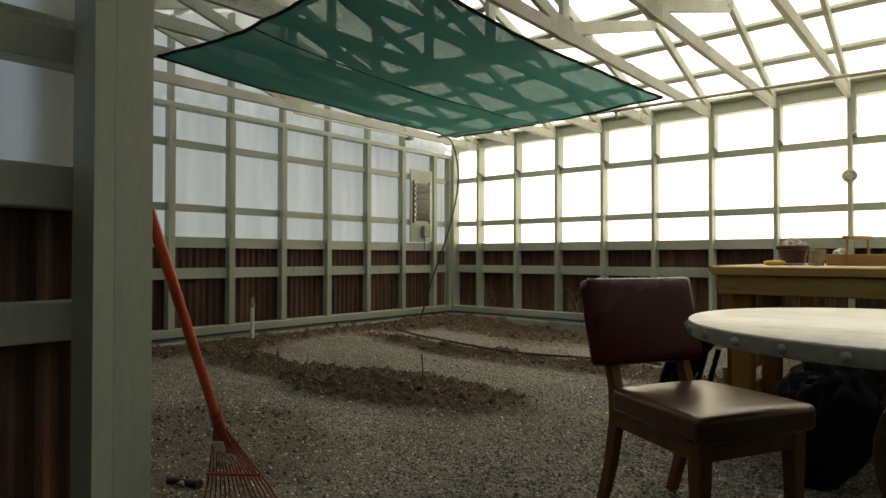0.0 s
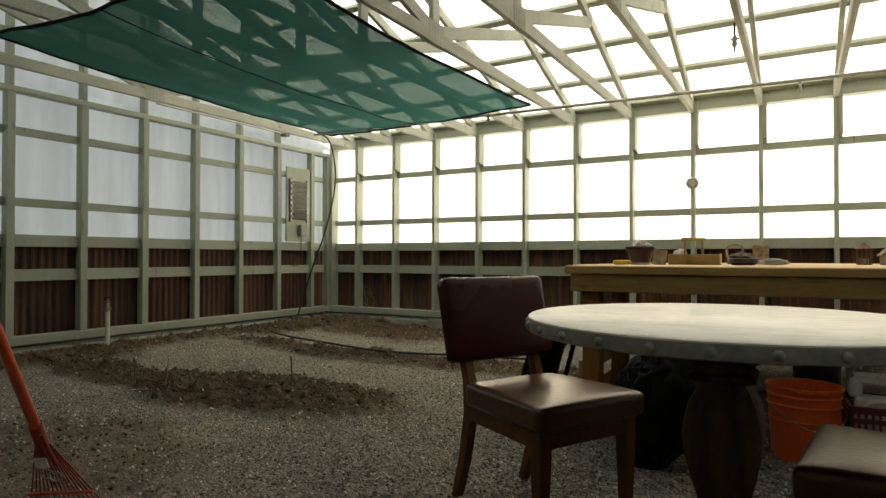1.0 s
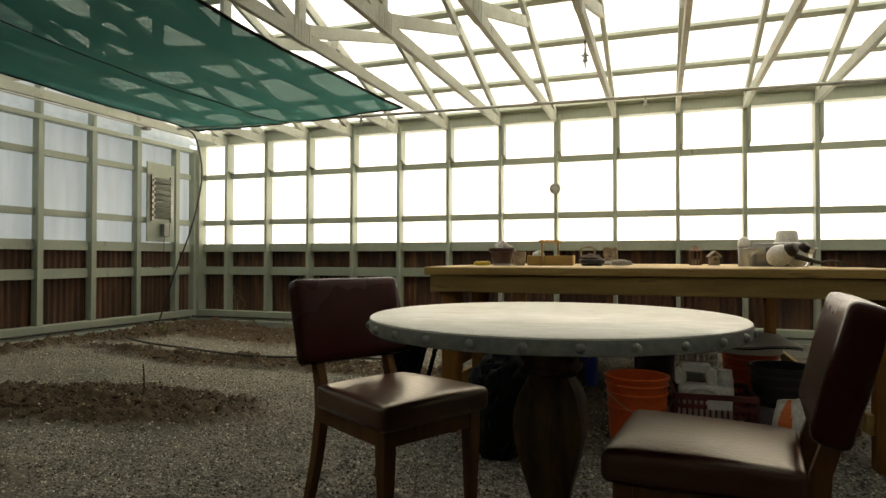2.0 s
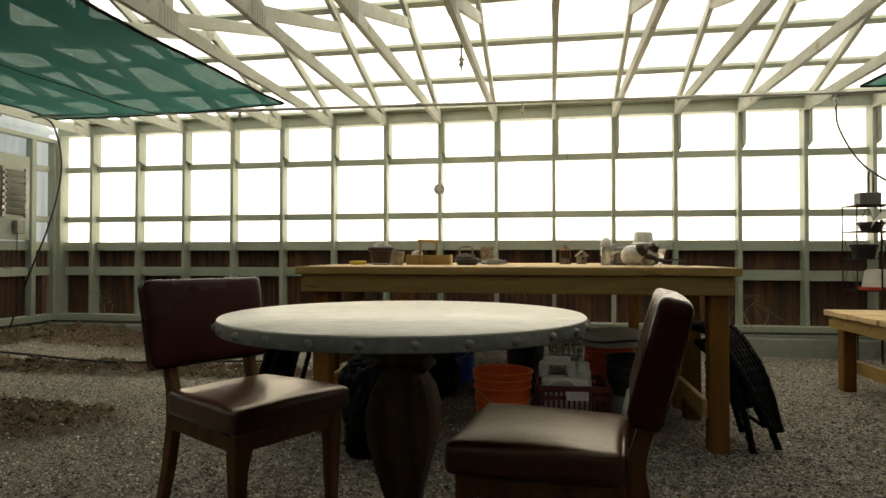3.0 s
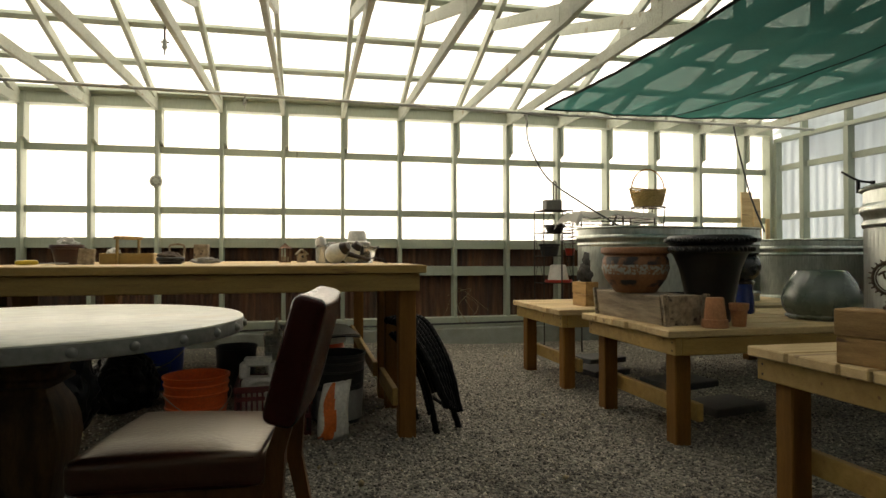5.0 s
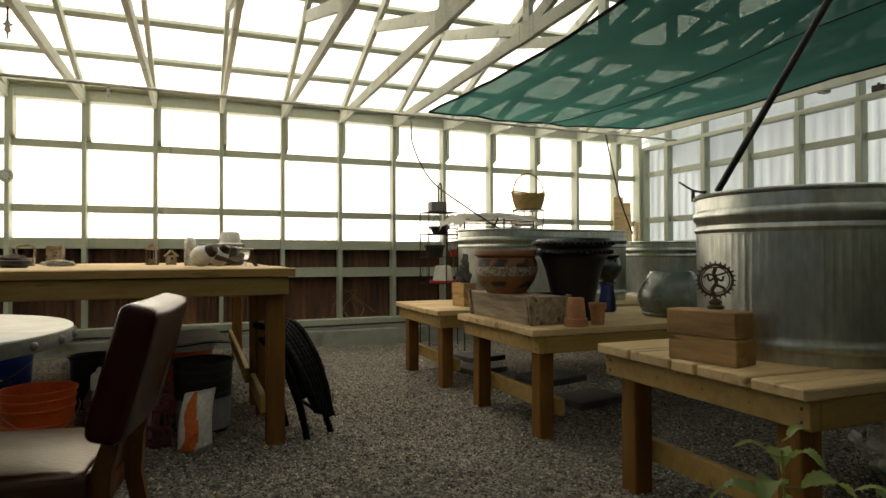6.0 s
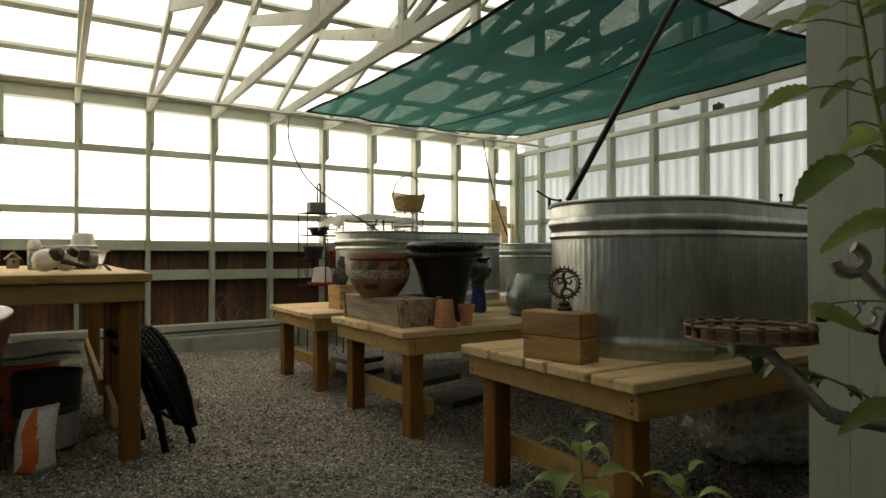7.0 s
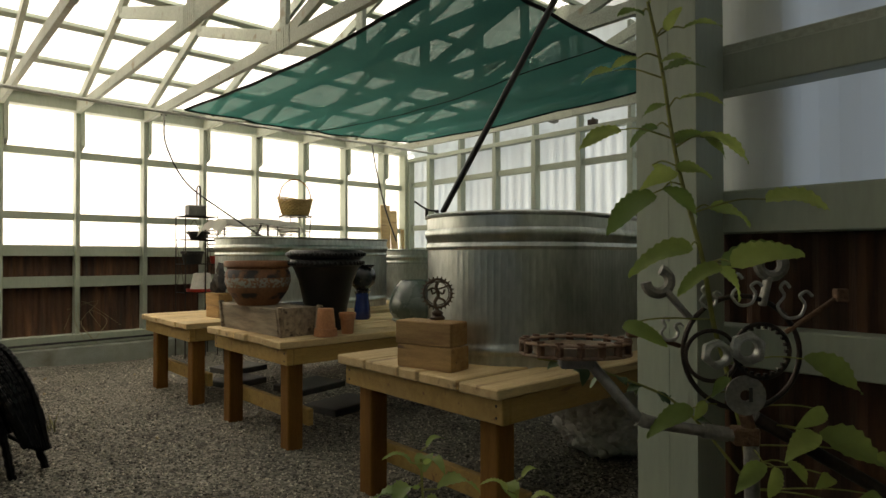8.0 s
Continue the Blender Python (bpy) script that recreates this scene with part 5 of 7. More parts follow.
def build_laundry_basket():
    t = thing("laundry_basket", pose(0.47, 4.62, 0.0), "white plastic basket with a square lattice", "basket")
    r0, r1, h = 0.10, 0.125, 0.36
    bm = bmesh.new()
    n = 18
    for z in (0.14, 0.19, 0.24, 0.29, 0.33, h):
        r = r0 + (r1 - r0) * z / h
        tube(ring((0, 0, z), r, 24), 0.0068, 6, bm, closed=True)
    part("hoop", bm, WHITE, t)
    for i in range(n):
        a = 2 * math.pi * i / n
        part("rib", tube([(r0 * math.cos(a), r0 * math.sin(a), 0.0), (r1 * math.cos(a), r1 * math.sin(a), h)], 0.0075, 6), WHITE, t)
    part("bowl", lathe([(0, 0.0), (r0 - 0.008, 0.0), (r0 + 0.003, 0.13), (r0 - 0.006, 0.13), (r0 - 0.012, 0.01), (0, 0.01)], 28), WHITE, t, smooth=True)
    p = thing("paper_roll", pose(0.565, 4.62, 0.405, 82, 0, -8), "roll of white paper lying in the basket", "paper roll")
    part("roll", lathe([(0.018, 0.06), (0.045, 0.06), (0.045, -0.06), (0.018, -0.06), (0.018, 0.06)], 24), PAPER, p, smooth=True)
    s = thing("white_bottle", pose(0.40, 4.64, 0.02, 3, 4, 0), "thin white bottle standing in the basket", "bottle")
    part("bottle", lathe([(0, 0), (0.018, 0), (0.018, 0.38), (0.010, 0.42), (0.008, 0.46), (0, 0.46)], 14), WHITE, s, smooth=True)


build_laundry_basket()


def lumpy(sx, sy, sz, seed, amp=0.12, n=3, flat=True, crease=0.0):
    """A slack bag: a rounded lump with folds."""
    bm = bmesh.new()
    bmesh.ops.create_icosphere(bm, subdivisions=n, radius=1.0)
    off = Vector((seed * 7.1, seed * 3.3, seed))
    for v in bm.verts:
        d = v.co.normalized()
        k = 1 + amp * noise.noise(d * 1.6 + off) + amp * 0.7 * abs(noise.noise(d * 4.1 + off)) - amp * 0.5 * abs(noise.noise(Vector((d.x * 7, d.y * 7, d.z * 2)) + off))
        if crease:
            w = d + 0.25 * Vector((noise.noise(d * 2 + off), noise.noise(d * 2 - off), noise.noise(d * 2.3 + 2 * off)))
            k -= crease * (1 - 2 * abs(noise.noise(w * 3.4 - off))) ** 3 + 0.5 * crease * (1 - 2 * abs(noise.noise(w * 8 + off))) ** 3
        v.co = Vector((d.x * sx * k, d.y * sy * k, max(-0.97 if flat else -9, d.z) * sz * k))
        if flat and v.co.z < -sz * 0.8:
            v.co.z = -sz * 0.8
    bm.transform(Matrix.Translation((0, 0, sz * 0.8)))
    return bm


BAGBLACK = mat("black_bin_liner", (0.003, 0.003, 0.0035), (0.005, 0.005, 0.006), spec=0.13, rough=0.42, scale=12, fine=14, bump=0.15)
for m, size, sd in ((pose(-0.385, 2.89, 0.0, 0, 0, 8), (0.225, 0.14, 0.315), 2), (pose(-0.42, 4.05, 0.0), (0.20, 0.20, 0.20), 5)):
    g = thing("rubbish_bag", m, "crumpled black plastic bag under the bench", "bag", "black bags")
    bm = lumpy(*size, sd, 0.16, 5, crease=0.06)
    if sd == 2:
        for v in bm.verts:
            v.co.x -= 0.55 * max(0.0, 0.36 - v.co.z) * (0.5 + v.co.x / 0.5)
    part("bag", bm, BAGBLACK, g, smooth=True)
    part("knot", lathe([(0.02, 0), (0.012, 0.03), (0.035, 0.07), (0.0, 0.075)], 9, m=Matrix.Translation((0.03, 0, size[2] * 1.72))), BAGBLACK, g)


def build_soil_bag():
    t = thing("soil_bag", pose(0.775, 3.20, 0.0, 0, -6, 12), "small white and orange printed plastic bag of plant food", "bag")
    bag = bmesh.new()
    n, rows, h = 110, [], 0.285
    for k in range(81):
        u = k / 80
        ww = 0.080 * (1 - 0.10 * u) * (1 - 0.6 * (1 - min(1, u * 9 + 0.35)) ** 2)
        dd = 0.052 * max(0.05, 1 - (max(0.0, u - 0.25) / 0.72) ** 1.6) * min(1, 0.55 + 4 * u)
        row = []
        for i in range(n):
            a = 2 * math.pi * i / n
            c, q = math.cos(a), math.sin(a)
            p = Vector((ww * math.copysign(abs(c) ** 0.75, c), dd * math.copysign(abs(q) ** 0.8, q), h * u))
            w = noise.noise(Vector((p.x * 22, p.y * 22, p.z * 9))) + 0.6 * noise.noise(Vector((p.x * 50, p.y * 40, p.z * 26)))
            row.append(bag.verts.new(p * (1 + 0.0 * w) + Vector((0.05 * u * u + 0.003 * w, (-0.010 if q < 0 else 0.010) * w * (1 - 0.7 * u), 0.006 * w * u))))
        rows.append(row)
    for r0, r1 in zip(rows, rows[1:]):
        for i in range(n):
            bag.faces.new((r0[i], r0[(i + 1) % n], r1[(i + 1) % n], r1[i]))
    bag.faces.new(rows[0][::-1])
    bag.faces.new(rows[-1])
    m_white = mat("white_film", (0.58, 0.56, 0.50), (0.46, 0.44, 0.39), rough=0.35, scale=18, fine=60, bump=0.3)
    m_orange = mat("orange_film", (0.62, 0.13, 0.02), rough=0.35, scale=18, bump=0.3)
    me = part("film", bag, [m_white, m_orange], t, smooth=True)
    for p in me.data.polygons:
        x, z = p.center.x, p.center.z
        wave = 0.012 * math.sin(22 * z) + 0.30 * (z - 0.10)
        p.material_index = 1 if -0.062 + 0.5 * wave < x - wave < 0.002 - 0.25 * max(0, z - 0.2) and z > 0.022 else 0
    return t


build_soil_bag()


def wound(points, r, pitch=0.022):
    """A rod wrapped in flat cane: its girth swells and pinches along it, turn by turn."""
    pts = arc(points, 14)
    bm = bmesh.new()
    rings, ref, run = [], None, 0.0
    for i, p in enumerate(pts):
        d = (pts[min(i + 1, len(pts) - 1)] - pts[max(i - 1, 0)]).normalized()
        ref = d.orthogonal().normalized() if ref is None else (ref - d * ref.dot(d)).normalized()
        side = d.cross(ref)
        run += (p - pts[i - 1]).length if i else 0
        row = []
        for j in range(8):
            a = 2 * math.pi * j / 8
            rr = r * (1 + 0.11 * math.sin(2 * math.pi * run / pitch + a))
            row.append(bm.verts.new(p + rr * (math.cos(a) * ref + math.sin(a) * side)))
        rings.append(row)
    for a, b in zip(rings, rings[1:]):
        for j in range(8):
            bm.faces.new((a[j], a[(j + 1) % 8], b[(j + 1) % 8], b[j]))
    bm.faces.new(rings[0][::-1])
    bm.faces.new(rings[-1])
    return bm


def build_folding_chair(m, label):
    """A folded woven chair leaning; origin on the floor."""
    t = thing("folding_chair", m, label, "folding chair", "folded wicker chairs")
    wick = WICKER_BLACK
    back = [(-0.15, 0, 0.575), (-0.08, 0, 0.56), (0.0, 0, 0.49), (0.10, 0, 0.34), (0.185, 0, 0.115)]
    for i in range(7):
        y = -0.105 + 0.035 * i
        edge = abs(i - 3) == 3
        part("frame_side" if edge else "cane", wound([(x + 0.01 * edge, y * (1 - 0.45 * (0.575 - z) / 0.46) + 0.05 * (0.575 - z), z + 0.05 * (3 - i) / 6 * (z < 0.2)) for x, _, z in back], 0.021 if edge else 0.017), wick, t)
    seat = [(-0.13, 0, 0.50), (-0.04, 0, 0.43), (0.04, 0, 0.32), (0.10, 0, 0.19)]
    for i in range(6):
        part("cane", wound([(x - 0.018, (-0.09 + 0.036 * i) * (0.55 + 0.7 * z), z) for x, _, z in seat], 0.015), wick, t)
    for s in (-0.07, 0.085):
        part("leg", wound([(0.02, s, 0.36), (0.10, s, 0.20), (0.17 + 0.15 * s, s * 1.1, 0.0)], 0.017), wick, t)
        part("leg", wound([(-0.10, s * 0.8, 0.40), (-0.04, s * 0.8, 0.20), (0.01, s * 0.8, 0.05)], 0.015), wick, t)
    part("brace", tube([(-0.02, 0.08, 0.16), (0.12, 0.08, 0.10)], 0.010, 8), wick, t, smooth=True)
    part("top_bar", wound([(-0.15, -0.115, 0.575), (-0.15, 0.0, 0.58), (-0.15, 0.115, 0.575)], 0.019), wick, t)
    return t


build_folding_chair(pose(1.250, 3.37, -0.005, 0, 0, -48), "black woven folding chair leaning folded against the bench end")
build_folding_chair(pose(-1.18, 3.62, 0.0, 0, 0, 166), "black woven folding chair leaning folded beside the bench leg")


# ---- things on the work bench ----
BT = 0.873
BT2 = 0.868


def flowerpot(name, m, r0, r1, h, material, label, category="plant pot", rim=0.02, group="", n=32):
    t = thing(name, m, label, category, group)
    part("pot", lathe([(0, 0.003), (r0, 0), (r0 + (r1 - r0) * 0.8, h - rim * 1.4), (r1 + 0.006, h - rim * 1.3), (r1 + 0.008, h - 0.004), (r1 + 0.004, h), (r1 - 0.004, h - 0.002), (r0 - 0.006, 0.015), (0, 0.015)], n), material, t, smooth=True)
    return t


flowerpot("plant_pot", pose(-0.845, 4.40, BT2), 0.062, 0.090, 0.125, mat("brown_glaze", (0.050, 0.016, 0.014), (0.034, 0.012, 0.010), rough=0.35, scale=8), "dark brown glazed pot filled with white cloth")
g = thing("cotton_cloth", pose(-0.845, 4.40, BT2 + 0.085), "crumpled white cotton cloth in a pot", "cloth")
part("cloth", lumpy(0.065, 0.06, 0.048, 3, 0.35, 4, crease=0.3), PAPER, g)
g = thing("wood_trough", pose(-0.70, 4.28, BT2, 0, 6, 10), "small grey wooden tapered box", "box")
part("box", boxm((-0.04, -0.04, 0), (0.045, 0.04, 0.10), 0.004), GREYWOOD, g)
g = thing("secateurs", pose(-0.80, 3.72, BT + 0.001, 0, 0, 18), "yellow handled hand tool with a steel blade", "hand tool")
part("grip", cushion(0.105, 0.036, 0.022, 0.003, edge=0.009, n=3, m=Matrix.Translation((0, 0, 0.0135))), YELLOW, g, smooth=True)
part("blade", boxm((0.055, -0.006, 0.006), (0.19, 0.006, 0.011), 0.002), STEEL, g)


def build_tote():
    t = thing("wooden_tote", pose(-0.51, 4.50, BT2, 0, 0, 3), "small light wooden trug with an arched handle", "trug")
    for y in (-0.07, 0.07):
        part("side", boxm((-0.155, y - 0.006, 0), (0.16, y + 0.006, 0.07), 0.003), WOOD, t)
    for x in (-0.155, 0.16):
        part("end", boxm((x - 0.006, -0.064, 0), (x + 0.006, 0.064, 0.072), 0.003), WOOD_TOP, t)
    part("base", boxm((-0.149, -0.064, 0.002), (0.154, 0.064, 0.012)), WOOD, t)
    bm = bmesh.new()
    beam(bm, (-0.05, -0.084, 0.0), (-0.05, -0.084, 0.165), 0.012, 0.045, up=(0, 1, 0), bevel=0.003)
    part("handle_post", bm, WOOD, t)
    bm = bmesh.new()
    beam(bm, (0.045, 0.084, 0.0), (0.045, 0.084, 0.165), 0.012, 0.045, up=(0, 1, 0), bevel=0.003)
    part("handle_post", bm, WOOD, t)
    bm = bmesh.new()
    beam(bm, (-0.055, -0.09, 0.172), (0.05, 0.09, 0.172), 0.05, 0.022, bevel=0.004)
    part("handle_grip", bm, WOOD, t)
    c = thing("tissue", pose(-0.60, 4.50, BT2 + 0.03), "crumpled white tissue in the wooden trug", "tissue")
    part("tissue", lumpy(0.04, 0.04, 0.045, 8, 0.4, 3), PAPER, c)


build_tote()
flowerpot("pot_dish", pose(-0.19, 4.2, BT2), 0.062, 0.075, 0.045, BLACK, "shallow black pot full of bark", "plant pot")
g = thing("bark_chips", pose(-0.19, 4.2, BT2 + 0.02), "dark bark chips heaped in a dish", "bark", kind="stuff")
part("chips", lumpy(0.062, 0.062, 0.032, 6, 0.5, 3), SOIL, g)


def build_cage(x, y, r, h, label, material):
    t = thing("wire_lantern", pose(x, y, BT2), label, "lantern", "small lanterns")
    part("base", lathe([(0, 0), (r, 0), (r, 0.01), (0, 0.01)], 16), material, t)
    part("roof", lathe([(r + 0.006, h * 0.72), (r * 0.8, h * 0.80), (r * 0.25, h * 0.95), (0.004, h), (0, h)], 16), material, t, smooth=True)
    for i in range(10):
        a = 2 * math.pi * i / 10
        part("bar", tube([(r * 0.95 * math.cos(a), r * 0.95 * math.sin(a), 0.005), (r * 0.95 * math.cos(a), r * 0.95 * math.sin(a), h * 0.73)], 0.003, 5), material, t)
    part("glow_cup", lathe([(0, 0.01), (r * 0.6, 0.01), (r * 0.6, h * 0.3), (0, h * 0.3)], 12), GREYWOOD, t)


build_cage(0.475, 4.98, 0.045, 0.150, "small rusty wire lantern on the bench", RUSTY)


def build_birdhouse(x, y):
    t = thing("birdhouse", pose(x, y, BT2, 0, 0, 12), "small grey wooden bird house ornament", "birdhouse")
    part("wall", boxm((-0.033, -0.03, 0), (0.033, 0.03, 0.07), 0.002), GREYWOOD, t)
    for s in (-1, 1):
        bm = bmesh.new()
        beam(bm, (s * 0.045, 0, 0.062), (0, 0, 0.105), 0.08, 0.008)
        part("roof", bm, GREYWOOD, t)
    part("hole", lathe([(0, 0), (0.010, 0), (0.010, 0.003), (0, 0.003)], 14, m=Matrix.Translation((0, -0.0335, 0.045)) @ Matrix.Rotation(math.pi / 2, 4, "X")), BLACK, t)


build_birdhouse(0.60, 4.98)
g = thing("wooden_caddy", pose(-0.30, 4.95, BT2, 0, 0, 5), "small rustic wooden caddy with a handle", "caddy")
part("body", boxm((-0.05, -0.05, 0), (0.05, 0.05, 0.055), 0.004), GREYWOOD, g)
part("handle", tube(arc([(-0.048, 0, 0.05), (-0.045, 0, 0.13), (0.045, 0, 0.13), (0.048, 0, 0.05)], 5), 0.008, 6), GREYWOOD, g)
g = thing("square_pot", pose(-0.135, 5.0, BT2), "square brown wooden planter on the bench", "planter")
part("planter", boxm((-0.05, -0.05, 0), (0.05, 0.05, 0.14), 0.005), GREYWOOD, g)
g = thing("work_gloves", pose(-0.05, 4.6, BT2, 0, 0, 20), "crumpled white work gloves on the bench", "gloves")
part("gloves", lumpy(0.10, 0.05, 0.024, 4, 0.3, 4, crease=0.3), CLOTH, g)


def build_plastic_case():
    t = thing("plastic_case", pose(0.92, 4.45, BT2, 0, 0, 4), "clear plastic storage case with tools inside", "storage box")
    clear = mat("cloudy_plastic", (0.72, 0.72, 0.68), (0.60, 0.60, 0.57), rough=0.18, scale=10, bump=0.05, glass=0.75)
    bm = bmesh.new()
    rings = []
    for sx, sy, z in ((0.155, 0.11, 0.0), (0.185, 0.13, 0.105)):
        rings.append([bm.verts.new((a * sx, b * sy, z)) for a, b in ((-1, -1), (1, -1), (1, 1), (-1, 1))])
    for i in range(4):
        bm.faces.new((rings[0][i], rings[0][(i + 1) % 4], rings[1][(i + 1) % 4], rings[1][i]))
    bm.faces.new(rings[0][::-1])
    part("tub", bm, clear, t)
    part("contents", boxm((-0.145, -0.10, 0.008), (0.145, 0.10, 0.088), 0.012), RUBBER, t, "dark tools inside the case")
    part("lip", boxm((-0.20, -0.145, 0.105), (0.20, 0.145, 0.117), 0.004), clear, t)
    part("dome", boxm((-0.15, -0.10, 0.118), (0.15, 0.10, 0.145), 0.01, seg=2), clear, t, smooth=True)
    for x in (-0.06, 0.06):
        part("latch", boxm((x - 0.03, -0.152, 0.06), (x + 0.03, -0.146, 0.12), 0.004), BLACK, t)
    h = thing("cap_hat", pose(0.99, 4.80, BT2 + 0.146 - 0.0, 0, 0, 10), "upturned white cup resting on the plastic case", "cup")
    h.location.y = 4.50
    part("cup", lathe([(0, 0.085), (0.05, 0.083), (0.062, 0.07), (0.068, 0.01), (0.085, 0.0), (0.06, 0.0), (0, 0.002)], 24), WHITE, h, smooth=True)
    c = thing("spray_can", pose(0.735, 4.42, BT2), "white capped canister beside the case", "canister")
    part("body", lathe([(0, 0), (0.035, 0), (0.035, 0.115), (0.028, 0.125), (0, 0.125)], 20), clear, c, smooth=True)
    part("cap", lathe([(0, 0.126), (0.036, 0.126), (0.038, 0.15), (0.03, 0.175), (0.012, 0.19), (0, 0.19)], 20), WHITE, c, smooth=True)


build_plastic_case()


def build_lampbulb():
    t = thing("twin_floodlight", pose(0.815, 3.60, BT, 0, 0, 0), "white twin bulb floodlight with dark sockets lying on the bench", "floodlight")
    bulb_glass = mat("frosted_white", (0.66, 0.65, 0.59), (0.54, 0.53, 0.47), rough=0.3, scale=14)
    for x, y, r, turn in ((-0.015, 0.0, 0.056, 62), (0.075, 0.065, 0.050, 40)):
        m = pose(x, y, r + 0.002) @ Matrix.Rotation(radians(-35), 4, "Z") @ Matrix.Rotation(radians(turn), 4, "Y")
        bm = lathe([(0, -r), (r * 0.45, -r * 0.92), (r * 0.8, -r * 0.62), (r * 0.98, -r * 0.2), (r, 0.0), (r * 0.96, r * 0.3), (r * 0.82, r * 0.68), (r * 0.6, r * 1.05), (0, r * 1.1)], 28, m=m)
        part("bulb", bm, bulb_glass, t, "frosted white bulb", smooth=True)
        part("socket", lathe([(r * 0.62, r * 0.95), (r * 0.66, r * 1.1), (r * 0.42, r * 1.7), (0, r * 1.75)], 20, m=m), IRON, t, "dark metal socket", smooth=True)
    w = thing("hand_fork", pose(0.87, 3.57, BT + 0.012, 0, 0, 4), "dark hand rake with curved metal fingers", "hand tool")
    part("grip", tube(arc([(0.0, 0, 0.045), (0.05, 0, 0.03), (0.11, 0, 0.012)], 5), 0.016, 10, r1=0.009), IRON, w, smooth=True)
    for i in range(5):
        y = (i - 2) * 0.022
        part("finger", tube(arc([(0.11, 0, 0.012), (0.15, y * 0.7, 0.024), (0.19, y, 0.018), (0.215, y * 1.1, -0.008)], 4), 0.0035, 6), IRON, w)


build_lampbulb()


# ---- pots on the low benches ----
TB, TA, TC = 0.545, 0.53, 0.555


def build_crate():
    t = thing("wooden_crate", pose(2.482, 2.995, TB, 0, 0, 1.5), "weathered grey wooden crate under the big pots", "crate")
    w, d, h = 0.215, 0.70, 0.158
    for y0, y1 in ((0.0, 0.0), (d, d)):
        bm = bmesh.new()
        bm2 = [bm.verts.new(p) for p in ((0.0, y0 - 0.011, 0), (w, y0 - 0.011, 0), (w + 0.02, y0 - 0.011, h), (-0.02, y0 - 0.011, h), (0.0, y0 + 0.011, 0), (w, y0 + 0.011, 0), (w + 0.02, y0 + 0.011, h), (-0.02, y0 + 0.011, h))]
        for f in ((0, 1, 2, 3), (7, 6, 5, 4), (0, 4, 5, 1), (1, 5, 6, 2), (2, 6, 7, 3), (3, 7, 4, 0)):
            bm.faces.new([bm2[i] for i in f])
        part("end", bm, GREYWOOD, t)
    for x, s in ((0, -1), (w, 1)):
        bm = bmesh.new()
        beam(bm, (x + s * 0.010, 0.012, h * 0.5), (x + s * 0.010, d - 0.012, h * 0.5), 0.014, h * 0.98, up=(s * 0.13, 0, 1), bevel=0.002)
        part("side", bm, GREYWOOD, t)
    for y in (-0.022, d + 0.022):
        for x in (0.0, w):
            bm = bmesh.new()
            beam(bm, (x, y, 0.0), (x + (0.02 if x else -0.02), y, h + 0.01), 0.03, 0.02, up=(0, 1, 0), bevel=0.002)
            part("cleat", bm, GREYWOOD, t)
    part("lid_board", boxm((-0.005, 0.014, h - 0.016), (w + 0.005, d - 0.014, h - 0.002), 0.002), GREYWOOD, t)


build_crate()


def turned(name, m, prof, material, label, category="plant pot", n=40, fill=None, smooth=True):
    t = thing(name, m, label, category, "pots on the benches")
    part("pot", lathe(prof, n), material, t, smooth=smooth)
    if fill:
        part("earth", lathe([(0, fill[1]), (fill[0], fill[1])], 20), SOIL, t)
    return t


turned("painted_pot", pose(2.535, 3.385, TB + 0.158), [(0, 0), (0.115, 0), (0.13, 0.02), (0.172, 0.08), (0.192, 0.14), (0.187, 0.19), (0.175, 0.215), (0.18, 0.222), (0.196, 0.228), (0.198, 0.25), (0.192, 0.262), (0.178, 0.262), (0.172, 0.22), (0.10, 0.03), (0, 0.03)], TERRA_OLD, "wide terracotta bowl with dark painted bands on a crate", fill=(0.175, 0.225))
urn = turned("plastic_urn", pose(2.868, 3.16, TB), [(0, 0), (0.105, 0), (0.11, 0.02), (0.13, 0.14), (0.165, 0.30), (0.195, 0.375), (0.205, 0.385), (0.222, 0.392), (0.226, 0.405), (0.214, 0.42), (0.208, 0.428), (0.228, 0.44), (0.234, 0.458), (0.228, 0.472), (0.21, 0.484), (0.20, 0.478), (0.19, 0.40), (0, 0.38)], URN, "tall black plastic urn with rope moulded rim", fill=(0.192, 0.43))
for zz, rr in ((0.406, 0.226), (0.457, 0.233)):
    for i in range(44):
        a = 2 * math.pi * i / 44
        ob = part("rope_twist", lathe([(0, -0.014), (0.008, -0.010), (0.010, 0.0), (0.008, 0.010), (0, 0.014)], 6), URN, urn)
        ob.matrix_basis = Matrix.Rotation(a, 4, "Z") @ Matrix.Translation((rr, 0, zz)) @ Matrix.Rotation(radians(35), 4, "X")
turned("clay_pot", pose(2.70, 2.885, TB), [(0, 0.155), (0.042, 0.155), (0.044, 0.15), (0.055, 0.045), (0.062, 0.043), (0.066, 0.004), (0.062, 0.0), (0.055, 0.0), (0.05, 0.04)], TERRA, "small terracotta pot standing upside down")
turned("clay_pot", pose(2.853, 2.90, TB), [(0, 0.003), (0.034, 0), (0.041, 0.085), (0.047, 0.087), (0.05, 0.118), (0.047, 0.122), (0.041, 0.12), (0.036, 0.05), (0, 0.02)], TERRA, "small upright terracotta pot")
turned("glazed_jar", pose(3.365, 3.50, TB), [(0, 0), (0.05, 0), (0.062, 0.02), (0.055, 0.09), (0.045, 0.16), (0.05, 0.185), (0.056, 0.19), (0, 0.19)], BLUE_GLAZE, "blue glazed jar carrying a dark pot")
